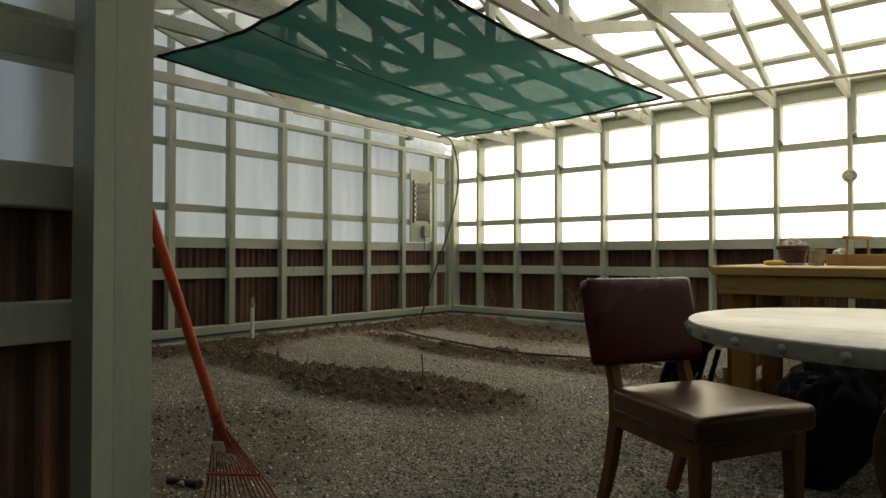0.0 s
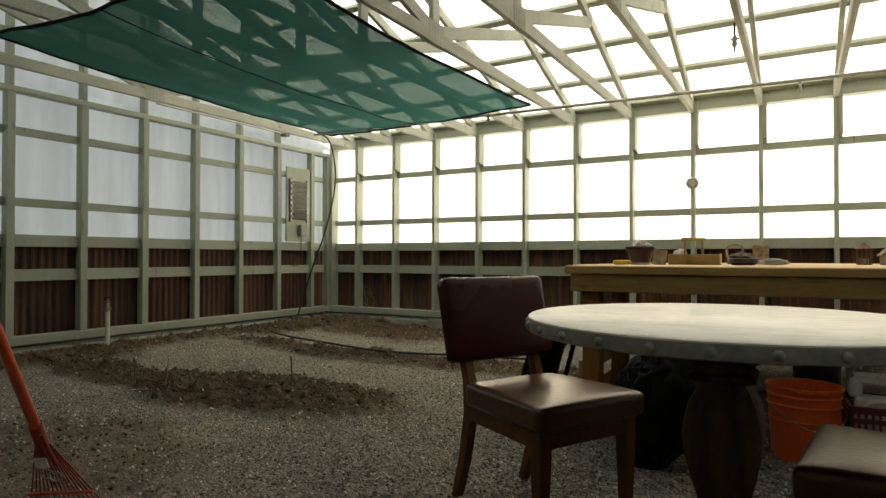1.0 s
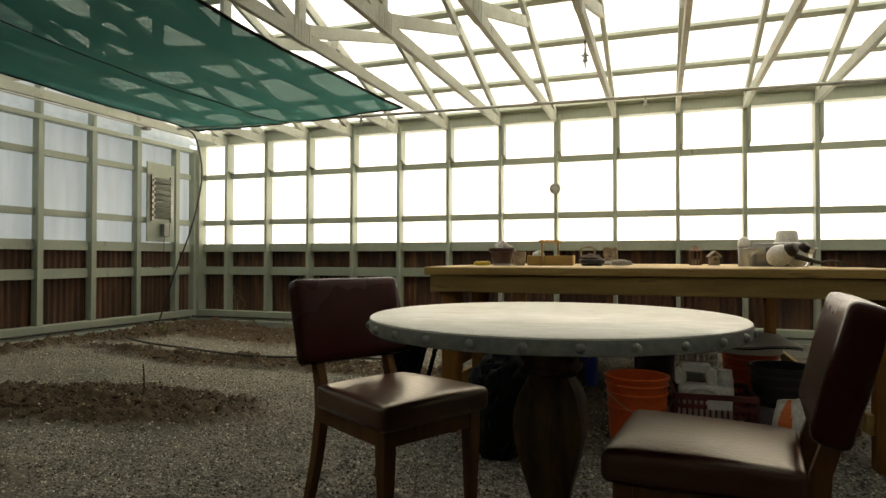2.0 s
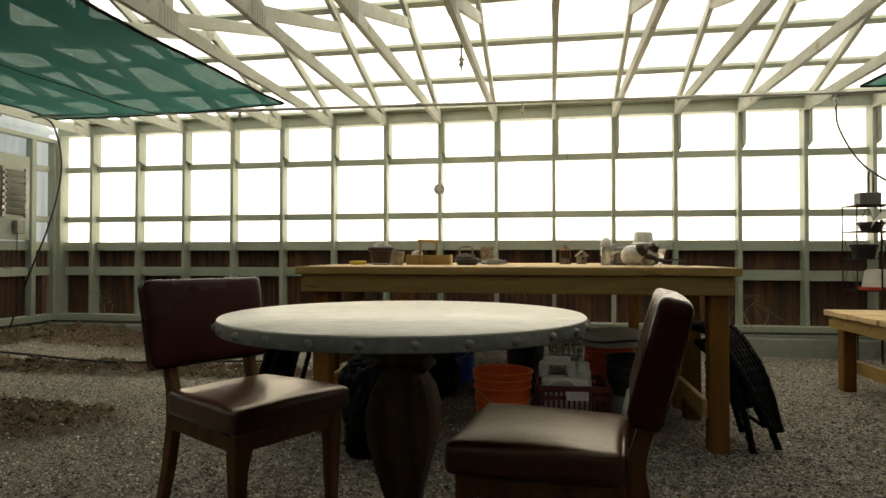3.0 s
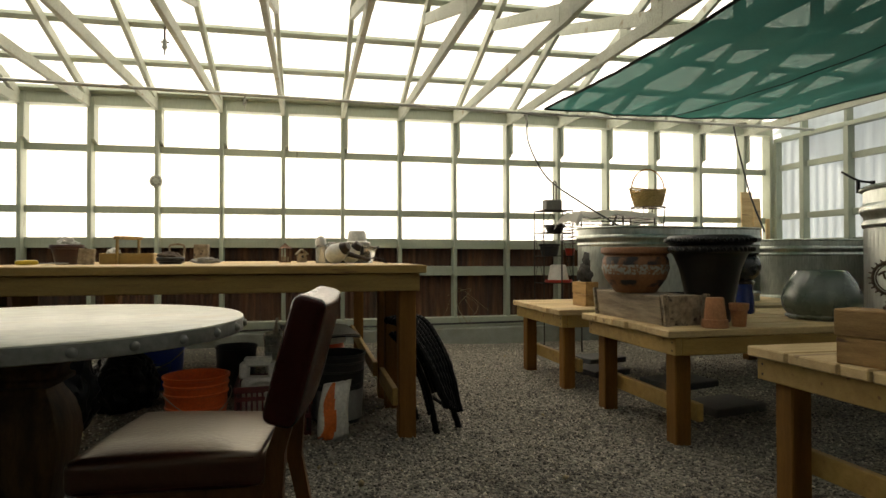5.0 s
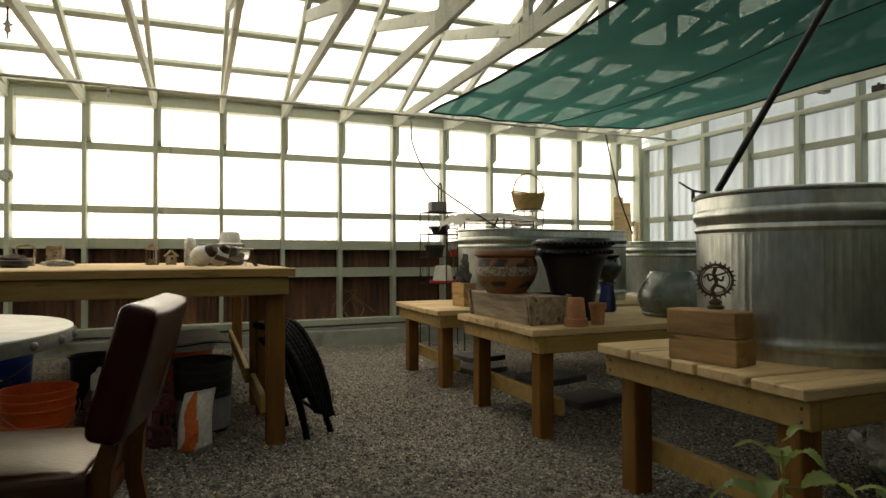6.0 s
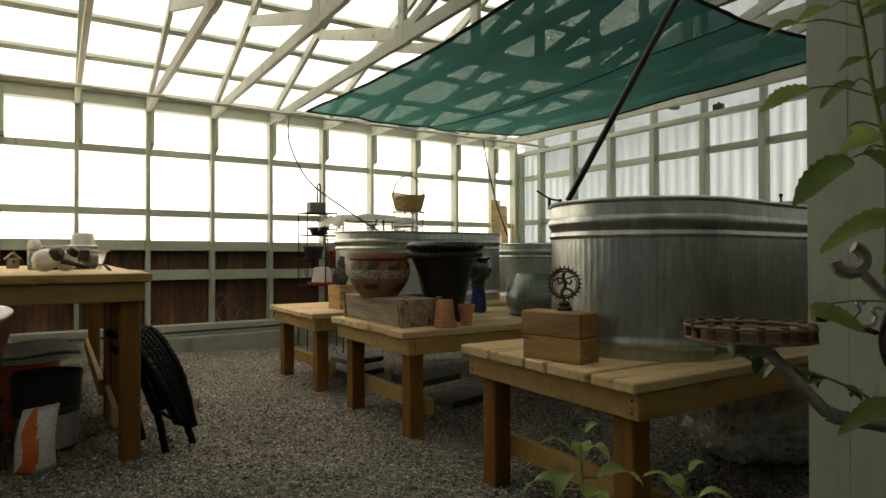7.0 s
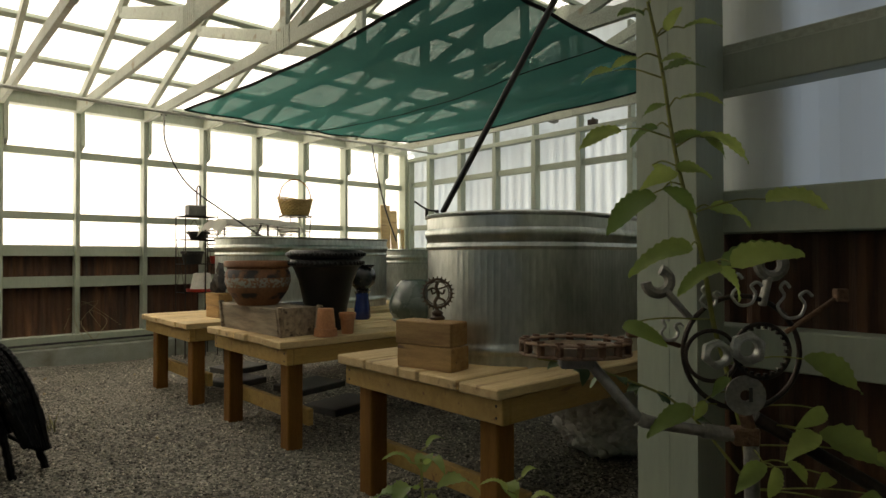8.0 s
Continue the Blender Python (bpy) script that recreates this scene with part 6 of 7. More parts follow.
turned("glazed_pot", pose(3.365, 3.50, TB + 0.191), [(0, 0), (0.055, 0), (0.06, 0.012), (0.045, 0.022), (0.085, 0.06), (0.098, 0.11), (0.085, 0.16), (0.07, 0.175), (0.085, 0.185), (0.085, 0.195), (0.06, 0.195), (0, 0.15)], DARK_GLAZE, "round dark glazed pot stacked on a blue jar")
turned("green_pot", pose(3.575, 3.12, TB), [(0, 0), (0.165, 0), (0.185, 0.012), (0.188, 0.022), (0.178, 0.03), (0.202, 0.07), (0.208, 0.115), (0.196, 0.17), (0.165, 0.235), (0.135, 0.275), (0.128, 0.282), (0.118, 0.275), (0.15, 0.2), (0, 0.1)], GREEN_GLAZE, "wide dark green glazed pot on a low bench")
turned("dark_saucer", pose(2.98, 3.55, TB), [(0, 0), (0.17, 0), (0.20, 0.13), (0.19, 0.13), (0.16, 0.02), (0, 0.02)], DARK_GLAZE, "dark plastic planter behind the crate")


def build_blocks(m, label, long=0.265):
    for i, dz in enumerate((0.0, 0.0925)):
        t = thing("wood_block", m @ pose(0.004 * i, 0.006 * i, dz, 0, 0, 1.5 * i), label, "timber block", "stacked timber blocks")
        part("block", boxm((0, 0, 0), (0.118, long, 0.091), 0.004), BLOCKWOOD, t)


build_blocks(pose(2.445, 1.572, TC, 0, 0, 12), "short fir timber offcut stacked under a figurine")
build_blocks(pose(2.70, 4.40, TA, 0, 0, 8), "short fir timber offcut stacked under an ornament", 0.18)


def build_ring_statue(m):
    """One plain cast mesh: a ring of points on a foot, a slim bar form inside."""
    bm = bmesh.new()
    tube(ring((0, 0, 0.115), 0.062, 36, "x"), 0.0055, 6, bm, closed=True)
    tube(ring((0, 0, 0.115), 0.052, 30, "x"), 0.0025, 6, bm, closed=True)
    for i in range(24):
        a = 2 * math.pi * i / 24
        c, s = math.cos(a), math.sin(a)
        tube([(0, 0.064 * c, 0.115 + 0.064 * s), (0, 0.071 * c, 0.115 + 0.071 * s), (0, 0.077 * c, 0.115 + 0.077 * s)], 0.0048, 5, bm, r1=0.002)
    lathe([(0, 0), (0.032, 0), (0.034, 0.01), (0.022, 0.018), (0.026, 0.03), (0.014, 0.04), (0.0, 0.045)], 14, bm)
    tube(arc([(0, 0.0, 0.04), (0.002, 0.012, 0.075), (0, -0.004, 0.105), (0, 0.006, 0.14), (0, 0.0, 0.16)], 5), 0.008, 7, bm)
    tube(arc([(0, -0.004, 0.095), (0.004, -0.028, 0.085), (0.004, -0.036, 0.066)], 4), 0.0055, 6, bm)
    tube(arc([(0, 0.004, 0.132), (0, 0.026, 0.138), (0, 0.045, 0.125)], 4), 0.004, 6, bm)
    tube(arc([(0, 0.004, 0.132), (0, -0.024, 0.140), (0, -0.048, 0.150)], 4), 0.004, 6, bm)
    for k in (-1, 1):
        tube(arc([(0.004, 0.0, 0.128), (0.010, k * 0.022, 0.112), (0.012, k * 0.030, 0.132)], 4), 0.0045, 6, bm)
        tube(arc([(0.0, 0.0, 0.160), (0.0, k * 0.018, 0.168), (0.0, k * 0.040, 0.158)], 4), 0.003, 5, bm)
    ob = solid("ring_figurine", bm, BRONZE, smooth=True)
    ob.matrix_basis = m
    tagged(ob, "small dark bronze figurine ringed with points on stacked blocks", "figurine")


build_ring_statue(pose(2.515, 1.73, TC + 0.1845, 0, 0, 40) @ Matrix.Scale(0.9, 4))
bm = lumpy(0.055, 0.05, 0.075, 12, 0.5, 4)
bm2 = lumpy(0.028, 0.028, 0.06, 15, 0.6, 3)
bm2.transform(Matrix.Translation((0.006, 0, 0.11)))
tmp = bpy.data.meshes.new("tmp")
bm2.to_mesh(tmp)
bm2.free()
bm.from_mesh(tmp)
ob = solid("stone_ornament", bm, mat("grey_stone", (0.12, 0.11, 0.095), (0.06, 0.055, 0.05), rough=0.85, scale=20, fine=80, bump=0.5), smooth=True)
ob.matrix_basis = pose(2.745, 4.50, TA + 0.1845)
tagged(ob, "lumpy grey stone ornament on stacked blocks", "ornament")


# ---- wire stands at the far wall ----
def build_wire_rack():
    t = thing("wire_rack", pose(3.255, 6.36, -0.04), "tall black wire plant rack by the far wall", "rack")
    w, d, h = 0.165, 0.14, 1.45
    for sx in (-1, 1):
        for sy in (-1, 1):
            part("post", tube([(sx * w, sy * d, 0), (sx * w, sy * d, h)], 0.006, 6), IRON, t)
    for z in (0.38, 0.66, 0.95, 1.20, h - 0.01):
        bm = bmesh.new()
        tube([(-w, -d, z), (w, -d, z), (w, d, z), (-w, d, z)], 0.005, 6, bm, closed=True)
        for i in range(1, 6):
            y = -d + 2 * d * i / 6
            tube([(-w, y, z), (w, y, z)], 0.003, 5, bm)
        part("shelf", bm, IRON, t)
    for sx in (-1, 1):
        part("brace", tube([(sx * w, -d, 0.66), (sx * w, d, 1.2)], 0.003, 5), IRON, t)
        part("brace", tube([(sx * w, d, 0.66), (sx * w, -d, 1.2)], 0.003, 5), IRON, t)
    part("scroll", tube(arc([(-w, -d, 1.2), (-0.08, -d, 1.40), (0.0, -d, 1.25), (0.08, -d, 1.40), (w, -d, 1.2)], 6), 0.003, 5), IRON, t)
    return t


build_wire_rack()
g = thing("tool_caddy", pose(3.235, 6.34, 1.408), "grey metal tool caddy with a tall loop handle", "caddy")
part("tray", boxm((-0.09, -0.06, 0), (0.09, 0.06, 0.11), 0.006), mat("dull_grey_metal", (0.13, 0.13, 0.115), (0.09, 0.09, 0.08), rough=0.6, metal=0.3, scale=14), g)
part("handle", tube(arc([(0.012, 0, 0.10), (0.012, 0, 0.29), (0.045, 0, 0.29), (0.045, 0, 0.10)], 4), 0.009, 8), IRON, g)
flowerpot("black_planter", pose(3.27, 6.36, 1.164), 0.075, 0.11, 0.085, BLACK, "shallow black planter on the wire rack")
flowerpot("black_planter", pose(3.21, 6.36, 0.914), 0.085, 0.11, 0.13, BLACK, "black planter on the wire rack")


def build_waterer():
    t = thing("poultry_waterer", pose(3.30, 6.34, 0.626), "white plastic drinker with a red base tray", "drinker")
    part("tank", lathe([(0, 0.19), (0.07, 0.19), (0.085, 0.18), (0.115, 0.02), (0, 0.02)], 24), WHITE, t, smooth=True)
    part("tray", lathe([(0, 0), (0.15, 0), (0.155, 0.03), (0.15, 0.03), (0.14, 0.012), (0, 0.012)], 28), RED, t, "red plastic tray", smooth=True)
    r = thing("red_pot", pose(3.42, 6.30, 0.914), "small red plastic pot on the wire rack", "plant pot")
    part("pot", lathe([(0, 0), (0.04, 0), (0.055, 0.08), (0.05, 0.08), (0.035, 0.01), (0, 0.01)], 18), RED, r, smooth=True)


build_waterer()


def build_wire_table():
    t = thing("wire_stand", pose(3.68, 5.95, -0.03), "black wire stand with close bars behind the tank", "stand")
    w, d, h = 0.40, 0.24, 1.35
    for sx in (-1, 1):
        for sy in (-1, 1):
            part("post", tube([(sx * w, sy * d, 0), (sx * w, sy * d, h)], 0.007, 6), IRON, t)
    for k in range(9):
        bm = bmesh.new()
        tube([(-w, -d, h - 0.035 * k), (w, -d, h - 0.035 * k), (w, d, h - 0.035 * k), (-w, d, h - 0.035 * k)], 0.004, 5, bm, closed=True)
        part("rail", bm, IRON, t)
    for i in range(9):
        x = -w + 2 * w * i / 8
        part("bar", tube([(x, -d, h), (x, d, h)], 0.003, 5), IRON, t)
    part("strut", tube([(-0.02, -d, h - 0.01), (-0.12, -d, h - 0.22)], 0.010, 6), IRON, t)
    part("strut", tube([(0.05, -d, h - 0.01), (0.05, -d, h - 0.22)], 0.010, 6), IRON, t)
    c = thing("dust_sheet", pose(3.68, 5.95, 1.325), "crumpled pale cloth draped over a wire stand", "cloth")
    bm = bmesh.new()
    n = 26
    vs = []
    for i in range(n + 1):
        row = []
        for j in range(n + 1):
            x, y = -0.47 + i / n * 0.95, (j / n * 2 - 1) * 0.29
            over = max(0, abs(x) - 0.40) * 1.4 + max(0, abs(y) - 0.24) * 1.2
            z = 0.018 + 0.028 * abs(noise.noise(Vector((x * 5, y * 5, 1)))) + 0.022 * noise.noise(Vector((x * 9, y * 9, 4))) - over + 0.03 * math.exp(-((x) ** 2) * 30)
            row.append(bm.verts.new((x, y, z)))
        vs.append(row)
    for a, b in zip(vs, vs[1:]):
        for j in range(n):
            bm.faces.new((a[j], b[j], b[j + 1], a[j + 1]))
    part("sheet", bm, sheet("thin_dust_cloth", (0.80, 0.78, 0.70), 0.55, 0.2), c, smooth=True)


build_wire_table()


def build_basket():
    s = thing("wire_plant_stand", pose(4.30, 6.2, -0.03), "black wire plant stand under a basket", "stand")
    for k in range(4):
        a = math.pi / 4 + k * math.pi / 2
        part("leg", tube(arc([(0.24 * math.cos(a), 0.2 * math.sin(a), 0), (0.15 * math.cos(a), 0.15 * math.sin(a), 0.9), (0.18 * math.cos(a), 0.18 * math.sin(a), 1.47)], 6), 0.006, 6), IRON, s)
    part("hoop", tube(ring((0, 0, 1.47), 0.185, 24), 0.006, 6, closed=True), IRON, s)
    part("hoop", tube(ring((0, 0, 1.30), 0.172, 24), 0.004, 6, closed=True), IRON, s)
    for i in range(5):
        x = -0.14 + 0.07 * i
        part("bar", tube([(x, -math.sqrt(0.034 - x * x), 1.47), (x, math.sqrt(0.034 - x * x), 1.47)], 0.003, 5), IRON, s)
    t = thing("wicker_basket", pose(4.30, 6.2, 1.446), "straw wicker basket with a tall hoop handle", "basket")
    n = 40
    for k in range(11):
        z = 0.01 + 0.018 * k
        r = 0.115 + 0.045 * (k / 10) ** 0.8
        pts = []
        for i in range(n):
            a = 2 * math.pi * i / n
            rr = r + 0.005 * (1 if (i + k) % 2 else -1)
            up = 0.015 * math.cos(2 * a) * (k / 10) ** 2
            pts.append((rr * 1.25 * math.cos(a), rr * 0.9 * math.sin(a), z + up))
        part("hoop", tube(pts, 0.0095, 5, closed=True), WICKER, t)
    part("base", lathe([(0, 0), (0.11, 0), (0.11, 0.012), (0, 0.012)], 20, m=Matrix.Diagonal((1.25, 0.9, 1, 1))), WICKER, t)
    part("hoop_handle", tube([(0.198 * math.cos(a), 0, 0.19 + 0.225 * math.sin(a)) for a in [math.pi * i / 18 for i in range(19)]], 0.008, 7), WOOD_LEG, t)


build_basket()
for x0, wd, h, sl in ((5.84, 0.15, 0.62, 0.02), (5.99, 0.11, 0.55, 0.05), (6.13, 0.05, 0.30, 0.03)):
    b = thing("spare_board", pose(x0, 6.56, 1.055, 0, 0, 0), "short offcut board standing on the wall girt", "board", "spare boards")
    part("board", boxm((-wd / 2, -0.012, 0), (wd / 2, 0.012, h), 0.004, m=Matrix.Rotation(-sl, 4, "Y")), WOOD_TOP, b)


# ---- under the low benches ----
def build_dust_bag():
    t = thing("plastic_sack", pose(3.95, 1.78, -0.055, 0, 0, 8), "large crumpled pale plastic sack under the low bench", "sack")
    film = mat("pale_grey_film", (0.64, 0.63, 0.57), (0.50, 0.49, 0.44), rough=0.4, scale=9, fine=22, bump=0.6)
    bm = lumpy(0.52, 0.34, 0.25, 21, 0.12, 6, crease=0.05)
    for v in bm.verts:
        a = math.atan2(v.co.y, v.co.x)
        v.co *= 1 + 0.030 * noise.noise(Vector((a * 5.0, v.co.z * 1.5, 2.0))) + 0.016 * noise.noise(Vector((a * 14.0, v.co.z * 3, 7.0)))
    part("sack", bm, film, t, smooth=True)
    neck = lathe([(0.07, -0.05), (0.045, 0.0), (0.028, 0.03), (0.045, 0.07), (0.060, 0.10), (0.052, 0.10), (0.02, 0.035)], 40, m=Matrix.Translation((-0.30, 0.06, 0.36)) @ Matrix.Rotation(-0.7, 4, "Y"))
    for v in neck.verts:
        v.co += Vector((noise.noise(v.co * 40), noise.noise(v.co * 40 + Vector((9, 0, 0))), noise.noise(v.co * 30))) * 0.012
    part("gathered_mouth", neck, film, t, "twisted mouth of the sack", smooth=True)


build_dust_bag()
for x, y, sx, sy in ((3.2, 3.5, 0.42, 0.3), (3.35, 4.2, 0.45, 0.34), (3.0, 4.75, 0.35, 0.3), (3.25, 5.3, 0.4, 0.3)):
    p = thing("paving_slab", pose(x, y, -0.052, 0, 0, 12), "flat dark slab lying on the gravel", "slab", "dark slabs")
    part("slab", boxm((-sx / 2, -sy / 2, 0), (sx / 2, sy / 2, 0.05), 0.006), mat("dark_slab", (0.05, 0.05, 0.048), (0.08, 0.078, 0.07), rough=0.8, scale=9) if "dark_slab" not in bpy.data.materials else bpy.data.materials["dark_slab"], p)


def build_valve(m, label):
    t = thing("hose_valve", m, label, "valve", "small black valves")
    part("body", tube([(0, 0, 0), (0, 0, 0.05)], 0.008, 8), BLACK, t, smooth=True)
    part("lever", tube(arc([(-0.05, 0, 0.04), (0, 0, 0.05), (0.06, 0.01, 0.085)], 4), 0.005, 6), BLACK, t)
    part("knob", lathe([(0, 0), (0.009, 0), (0.009, 0.014), (0, 0.014)], 10, m=Matrix.Translation((-0.05, 0, 0.033))), BLACK, t)


build_valve(pose(2.79, 2.12, 1.165, 0, 0, 150), "small black plastic hose valve clipped on the tank rim")
build_valve(pose(3.62, 1.50, 1.165, 0, 80, 30), "small black plastic hose valve clipped on the tank rim")


# ---- scrap metal figure and vine by the entry ----
UX, UY, US = 0.6957, -0.7183, 0.910
FIG = Matrix(((UX * US, UY * US, 0, 1.953), (UY * US, -UX * US, 0, 0.328), (0, 0, US, 0.813), (0, 0, 0, 1)))  # x along the figure's width, y towards the entry


CHAIN = mat("rusty_chain_steel", (0.34, 0.225, 0.15), (0.14, 0.08, 0.05), rough=0.75, metal=0.2, scale=30, fine=150, bump=0.4)
DULL = mat("dull_scrap_steel", (0.30, 0.29, 0.26), (0.20, 0.19, 0.165), rough=0.5, metal=0.4, scale=30, fine=140, bump=0.2)


def build_scrap_figure():
    t = thing("scrap_metal_sculpture", FIG, "welded scrap metal face of rings and wrenches with chain bowl", "sculpture")

    def hoop(c, r, w, mt, name, lab="", n=36):
        part(name, tube(ring((c[0], c[2], c[1]), r, n, "y"), w, 8, closed=True), mt, t, lab, smooth=True)

    hoop((0.005, 0.019, 0.0), 0.104, 0.0048, IRON, "outer_ring", "dark iron ring")
    hoop((-0.052, 0.014, 0.012), 0.046, 0.004, IRON, "eye_ring")
    hoop((0.036, 0.024, 0.014), 0.049, 0.004, IRON, "eye_ring")
    for i in range(22):
        a = 2 * math.pi * i / 22
        part("tooth", boxm((-0.003, -0.004, -0.003), (0.003, 0.004, 0.003), m=Matrix.Translation((0.036 + 0.044 * math.cos(a), 0.014, 0.024 + 0.044 * math.sin(a)))), IRON, t)
    rot = Matrix.Rotation(-math.pi / 2, 4, "X")
    for x, z, r in ((-0.045, 0.018, 0.027), (0.009, 0.029, 0.031)):
        nut = lathe([(r * 0.50, 0.014), (r * 0.56, 0.019), (r * 0.74, 0.019), (r * 0.80, 0.017), (r, 0.014), (r, 0.0), (r * 0.5, 0.0), (r * 0.50, 0.014)], 36)
        for v in nut.verts:
            q = math.hypot(v.co.x, v.co.y)
            if q > r * 0.9:
                a = (math.atan2(v.co.y, v.co.x) + 0.4) % (math.pi / 3) - math.pi / 6
                v.co.x, v.co.y = v.co.x * 0.9 / math.cos(a), v.co.y * 0.9 / math.cos(a)
        nut.transform(Matrix.Translation((x, 0.012, z)) @ rot)
        part("hex_nut", nut, NUT, t, "bright steel nut")
        part("nut_collar", tube(ring((x, 0.031, z), r * 0.65, 20, "y"), 0.0018, 6, closed=True), NUT, t)
    part("washer", lathe([(0.010, 0.004), (0.036, 0.004), (0.036, 0), (0.010, 0), (0.010, 0.004)], 28, m=Matrix.Translation((0.007, 0.012, -0.057)) @ rot), DULL, t, "flat dull washer")
    part("slot", boxm((0.012, 0.0165, -0.068), (0.018, 0.019, -0.042)), BLACK, t)

    def wrench(a, b, w):
        bm = bmesh.new()
        beam(bm, (a[0], 0, a[1]), (b[0], 0, b[1]), 0.010, w, up=(0, 1, 0), bevel=0.003)
        d = (Vector((b[0], 0, b[1])) - Vector((a[0], 0, a[1]))).normalized()
        base = math.atan2(d.z, d.x)
        pts = []
        c = Vector((b[0], 0, b[1])) + d * 0.022
        for i in range(15):
            ang = base + radians(55) + radians(250) * i / 14
            pts.append(c + Vector((math.cos(ang), 0, math.sin(ang))) * 0.022)
        tube(pts, 0.0105, 8, bm)
        part("wrench", bm, DULL, t, "dull open-end wrench", smooth=True)

    wrench((-0.085, 0.080), (-0.130, 0.133), 0.024)
    wrench((0.043, 0.105), (0.055, 0.160), 0.022)
    for a, b in (((-0.105, 0.030), (-0.196, 0.060)), ((0.085, 0.056), (0.171, 0.126))):
        part("spike", tube([(a[0], 0, a[1]), (b[0], 0.02, b[1])], 0.0045, 7), RUSTY, t)
        part("spike_head", boxm((-0.010, -0.010, -0.012), (0.010, 0.010, 0.012), 0.002, m=Matrix.Translation((b[0], 0.02, b[1]))), RUSTY, t)
    for cx, cz, s in ((0.092, 0.105, 0.85), (0.008, 0.125, 0.75), (-0.125, 0.055, 0.55), (-0.055, 0.115, 0.5)):
        p = [(cx - 0.004 * s, 0.01, cz + 0.04 * s), (cx - 0.014 * s, 0.01, cz + 0.052 * s), (cx - 0.024 * s, 0.01, cz + 0.04 * s), (cx - 0.016 * s, 0.01, cz + 0.022 * s), (cx - 0.030 * s, 0.01, cz), (cx - 0.012 * s, 0.01, cz - 0.024 * s), (cx + 0.016 * s, 0.01, cz - 0.02 * s), (cx + 0.026 * s, 0.01, cz + 0.004 * s), (cx + 0.016 * s, 0.01, cz + 0.022 * s), (cx + 0.03 * s, 0.01, cz + 0.032 * s), (cx + 0.042 * s, 0.01, cz + 0.022 * s)]
        part("hair_clip", tube(arc(p, 4), 0.0030, 6), NUT, t)
    part("neck", tube([(0.012, 0, -0.095), (0.022, 0, -0.13)], 0.012, 10), RUSTY, t)
    part("body_pipe", tube([(0.022, 0, -0.12), (0.032, 0, -0.93)], 0.0135, 12), DULL, t, smooth=True)
    part("arm", tube([(0.02, 0, -0.138), (-0.152, 0.01, -0.112), (-0.172, 0.012, -0.107)], 0.0105, 14), STEEL, t, smooth=True)
    part("arm", tube([(-0.172, 0.012, -0.107), (-0.186, 0.012, -0.100), (-0.252, 0.0, -0.024), (-0.268, -0.012, -0.004)], 0.0105, 14), STEEL, t, smooth=True)
    part("arm_joint", tube([(-0.150, 0.0098, -0.1125), (-0.172, 0.012, -0.107), (-0.183, 0.012, -0.102)], 0.0128, 14), DULL, t, smooth=True)
    part("arm_joint", tube([(-0.02, 0.001, -0.132), (-0.065, 0.003, -0.125)], 0.0135, 14), DULL, t, smooth=True)
    part("clamp", boxm((-0.012, -0.018, -0.150), (0.034, 0.016, -0.118), 0.004), RUSTY, t, "rusty welded clamp")
    part("arm", tube([(0.03, 0, -0.10), (0.15, 0.01, -0.17), (0.27, 0.02, -0.24)], 0.0125, 12), IRON, t, smooth=True)
    n = 16
    for i in range(n):
        a0, a1 = 2 * math.pi * i / n, 2 * math.pi * (i + 1) / n
        c0 = Vector((-0.295 + 0.098 * math.cos(a0), -0.01 + 0.074 * math.sin(a0), 0.0))
        c1 = Vector((-0.295 + 0.098 * math.cos(a1), -0.01 + 0.074 * math.sin(a1), 0.0))
        for dz in (0.014, 0.036):
            bm = bmesh.new()
            beam(bm, c0 + Vector((0, 0, dz)), c1 + Vector((0, 0, dz)), 0.018, 0.005, bevel=0.0015)
            part("chain_link", bm, CHAIN, t, "rusty chain link")
        part("chain_pin", tube([c0 + Vector((0, 0, 0.012)), c0 + Vector((0, 0, 0.042))], 0.0075, 8), RUSTY, t)
    part("bowl", lathe([(0, 0.006), (0.078, 0.008), (0.080, 0.028), (0.074, 0.028), (0.072, 0.014), (0, 0.012)], 24, m=Matrix.Translation((-0.295, -0.01, 0.002)) @ Matrix.Diagonal((1, 0.76, 1, 1))), mat("pale_dish", (0.50, 0.40, 0.31), (0.38, 0.30, 0.22), rough=0.6, scale=14), t, "pale shallow dish", smooth=True)
    part("bowl_mount", boxm((-0.325, -0.040, -0.014), (-0.262, 0.010, 0.004), 0.003), DULL, t, "dull steel plate")


build_scrap_figure()


def leaf_mesh(bm, base, tip, width, fold, seed, normal=(0, 0, 1), droop=0.10):
    """One toothed, pointed leaf from base to tip, folded along its rib and drooping."""
    base, tip = Vector(base), Vector(tip)
    ax = tip - base
    L = ax.length
    ax.normalize()
    side = ax.cross(Vector(normal)).normalized()
    up = side.cross(ax)
    n = 16
    rows = []
    for i in range(n + 1):
        u = i / n
        w = width * (2.35 * max(0.0, u + 0.02) ** 0.55 * (1.02 - u) ** 1.05)
        w = max(w, 0.0006) * (1 + (0.035 if i % 2 else -0.03))
        c = base + ax * (L * u) + up * (droop * L * (math.sin(math.pi * u * 0.9) - 0.9 * u * u))
        wob = 0.07 * width * math.sin(seed * 1.7 + 7 * u)
        pleat = 0.03 * width * (1 if i % 2 else -1)
        rows.append([bm.verts.new(c + side * (w * 0.5 * k) + up * (fold * w * abs(k) ** 1.5 + wob * k + pleat * abs(k))) for k in (-1, -0.55, 0, 0.55, 1)])
    for a, b in zip(rows, rows[1:]):
        for i in range(4):
            bm.faces.new((a[i], b[i], b[i + 1], a[i + 1]))
    return bm


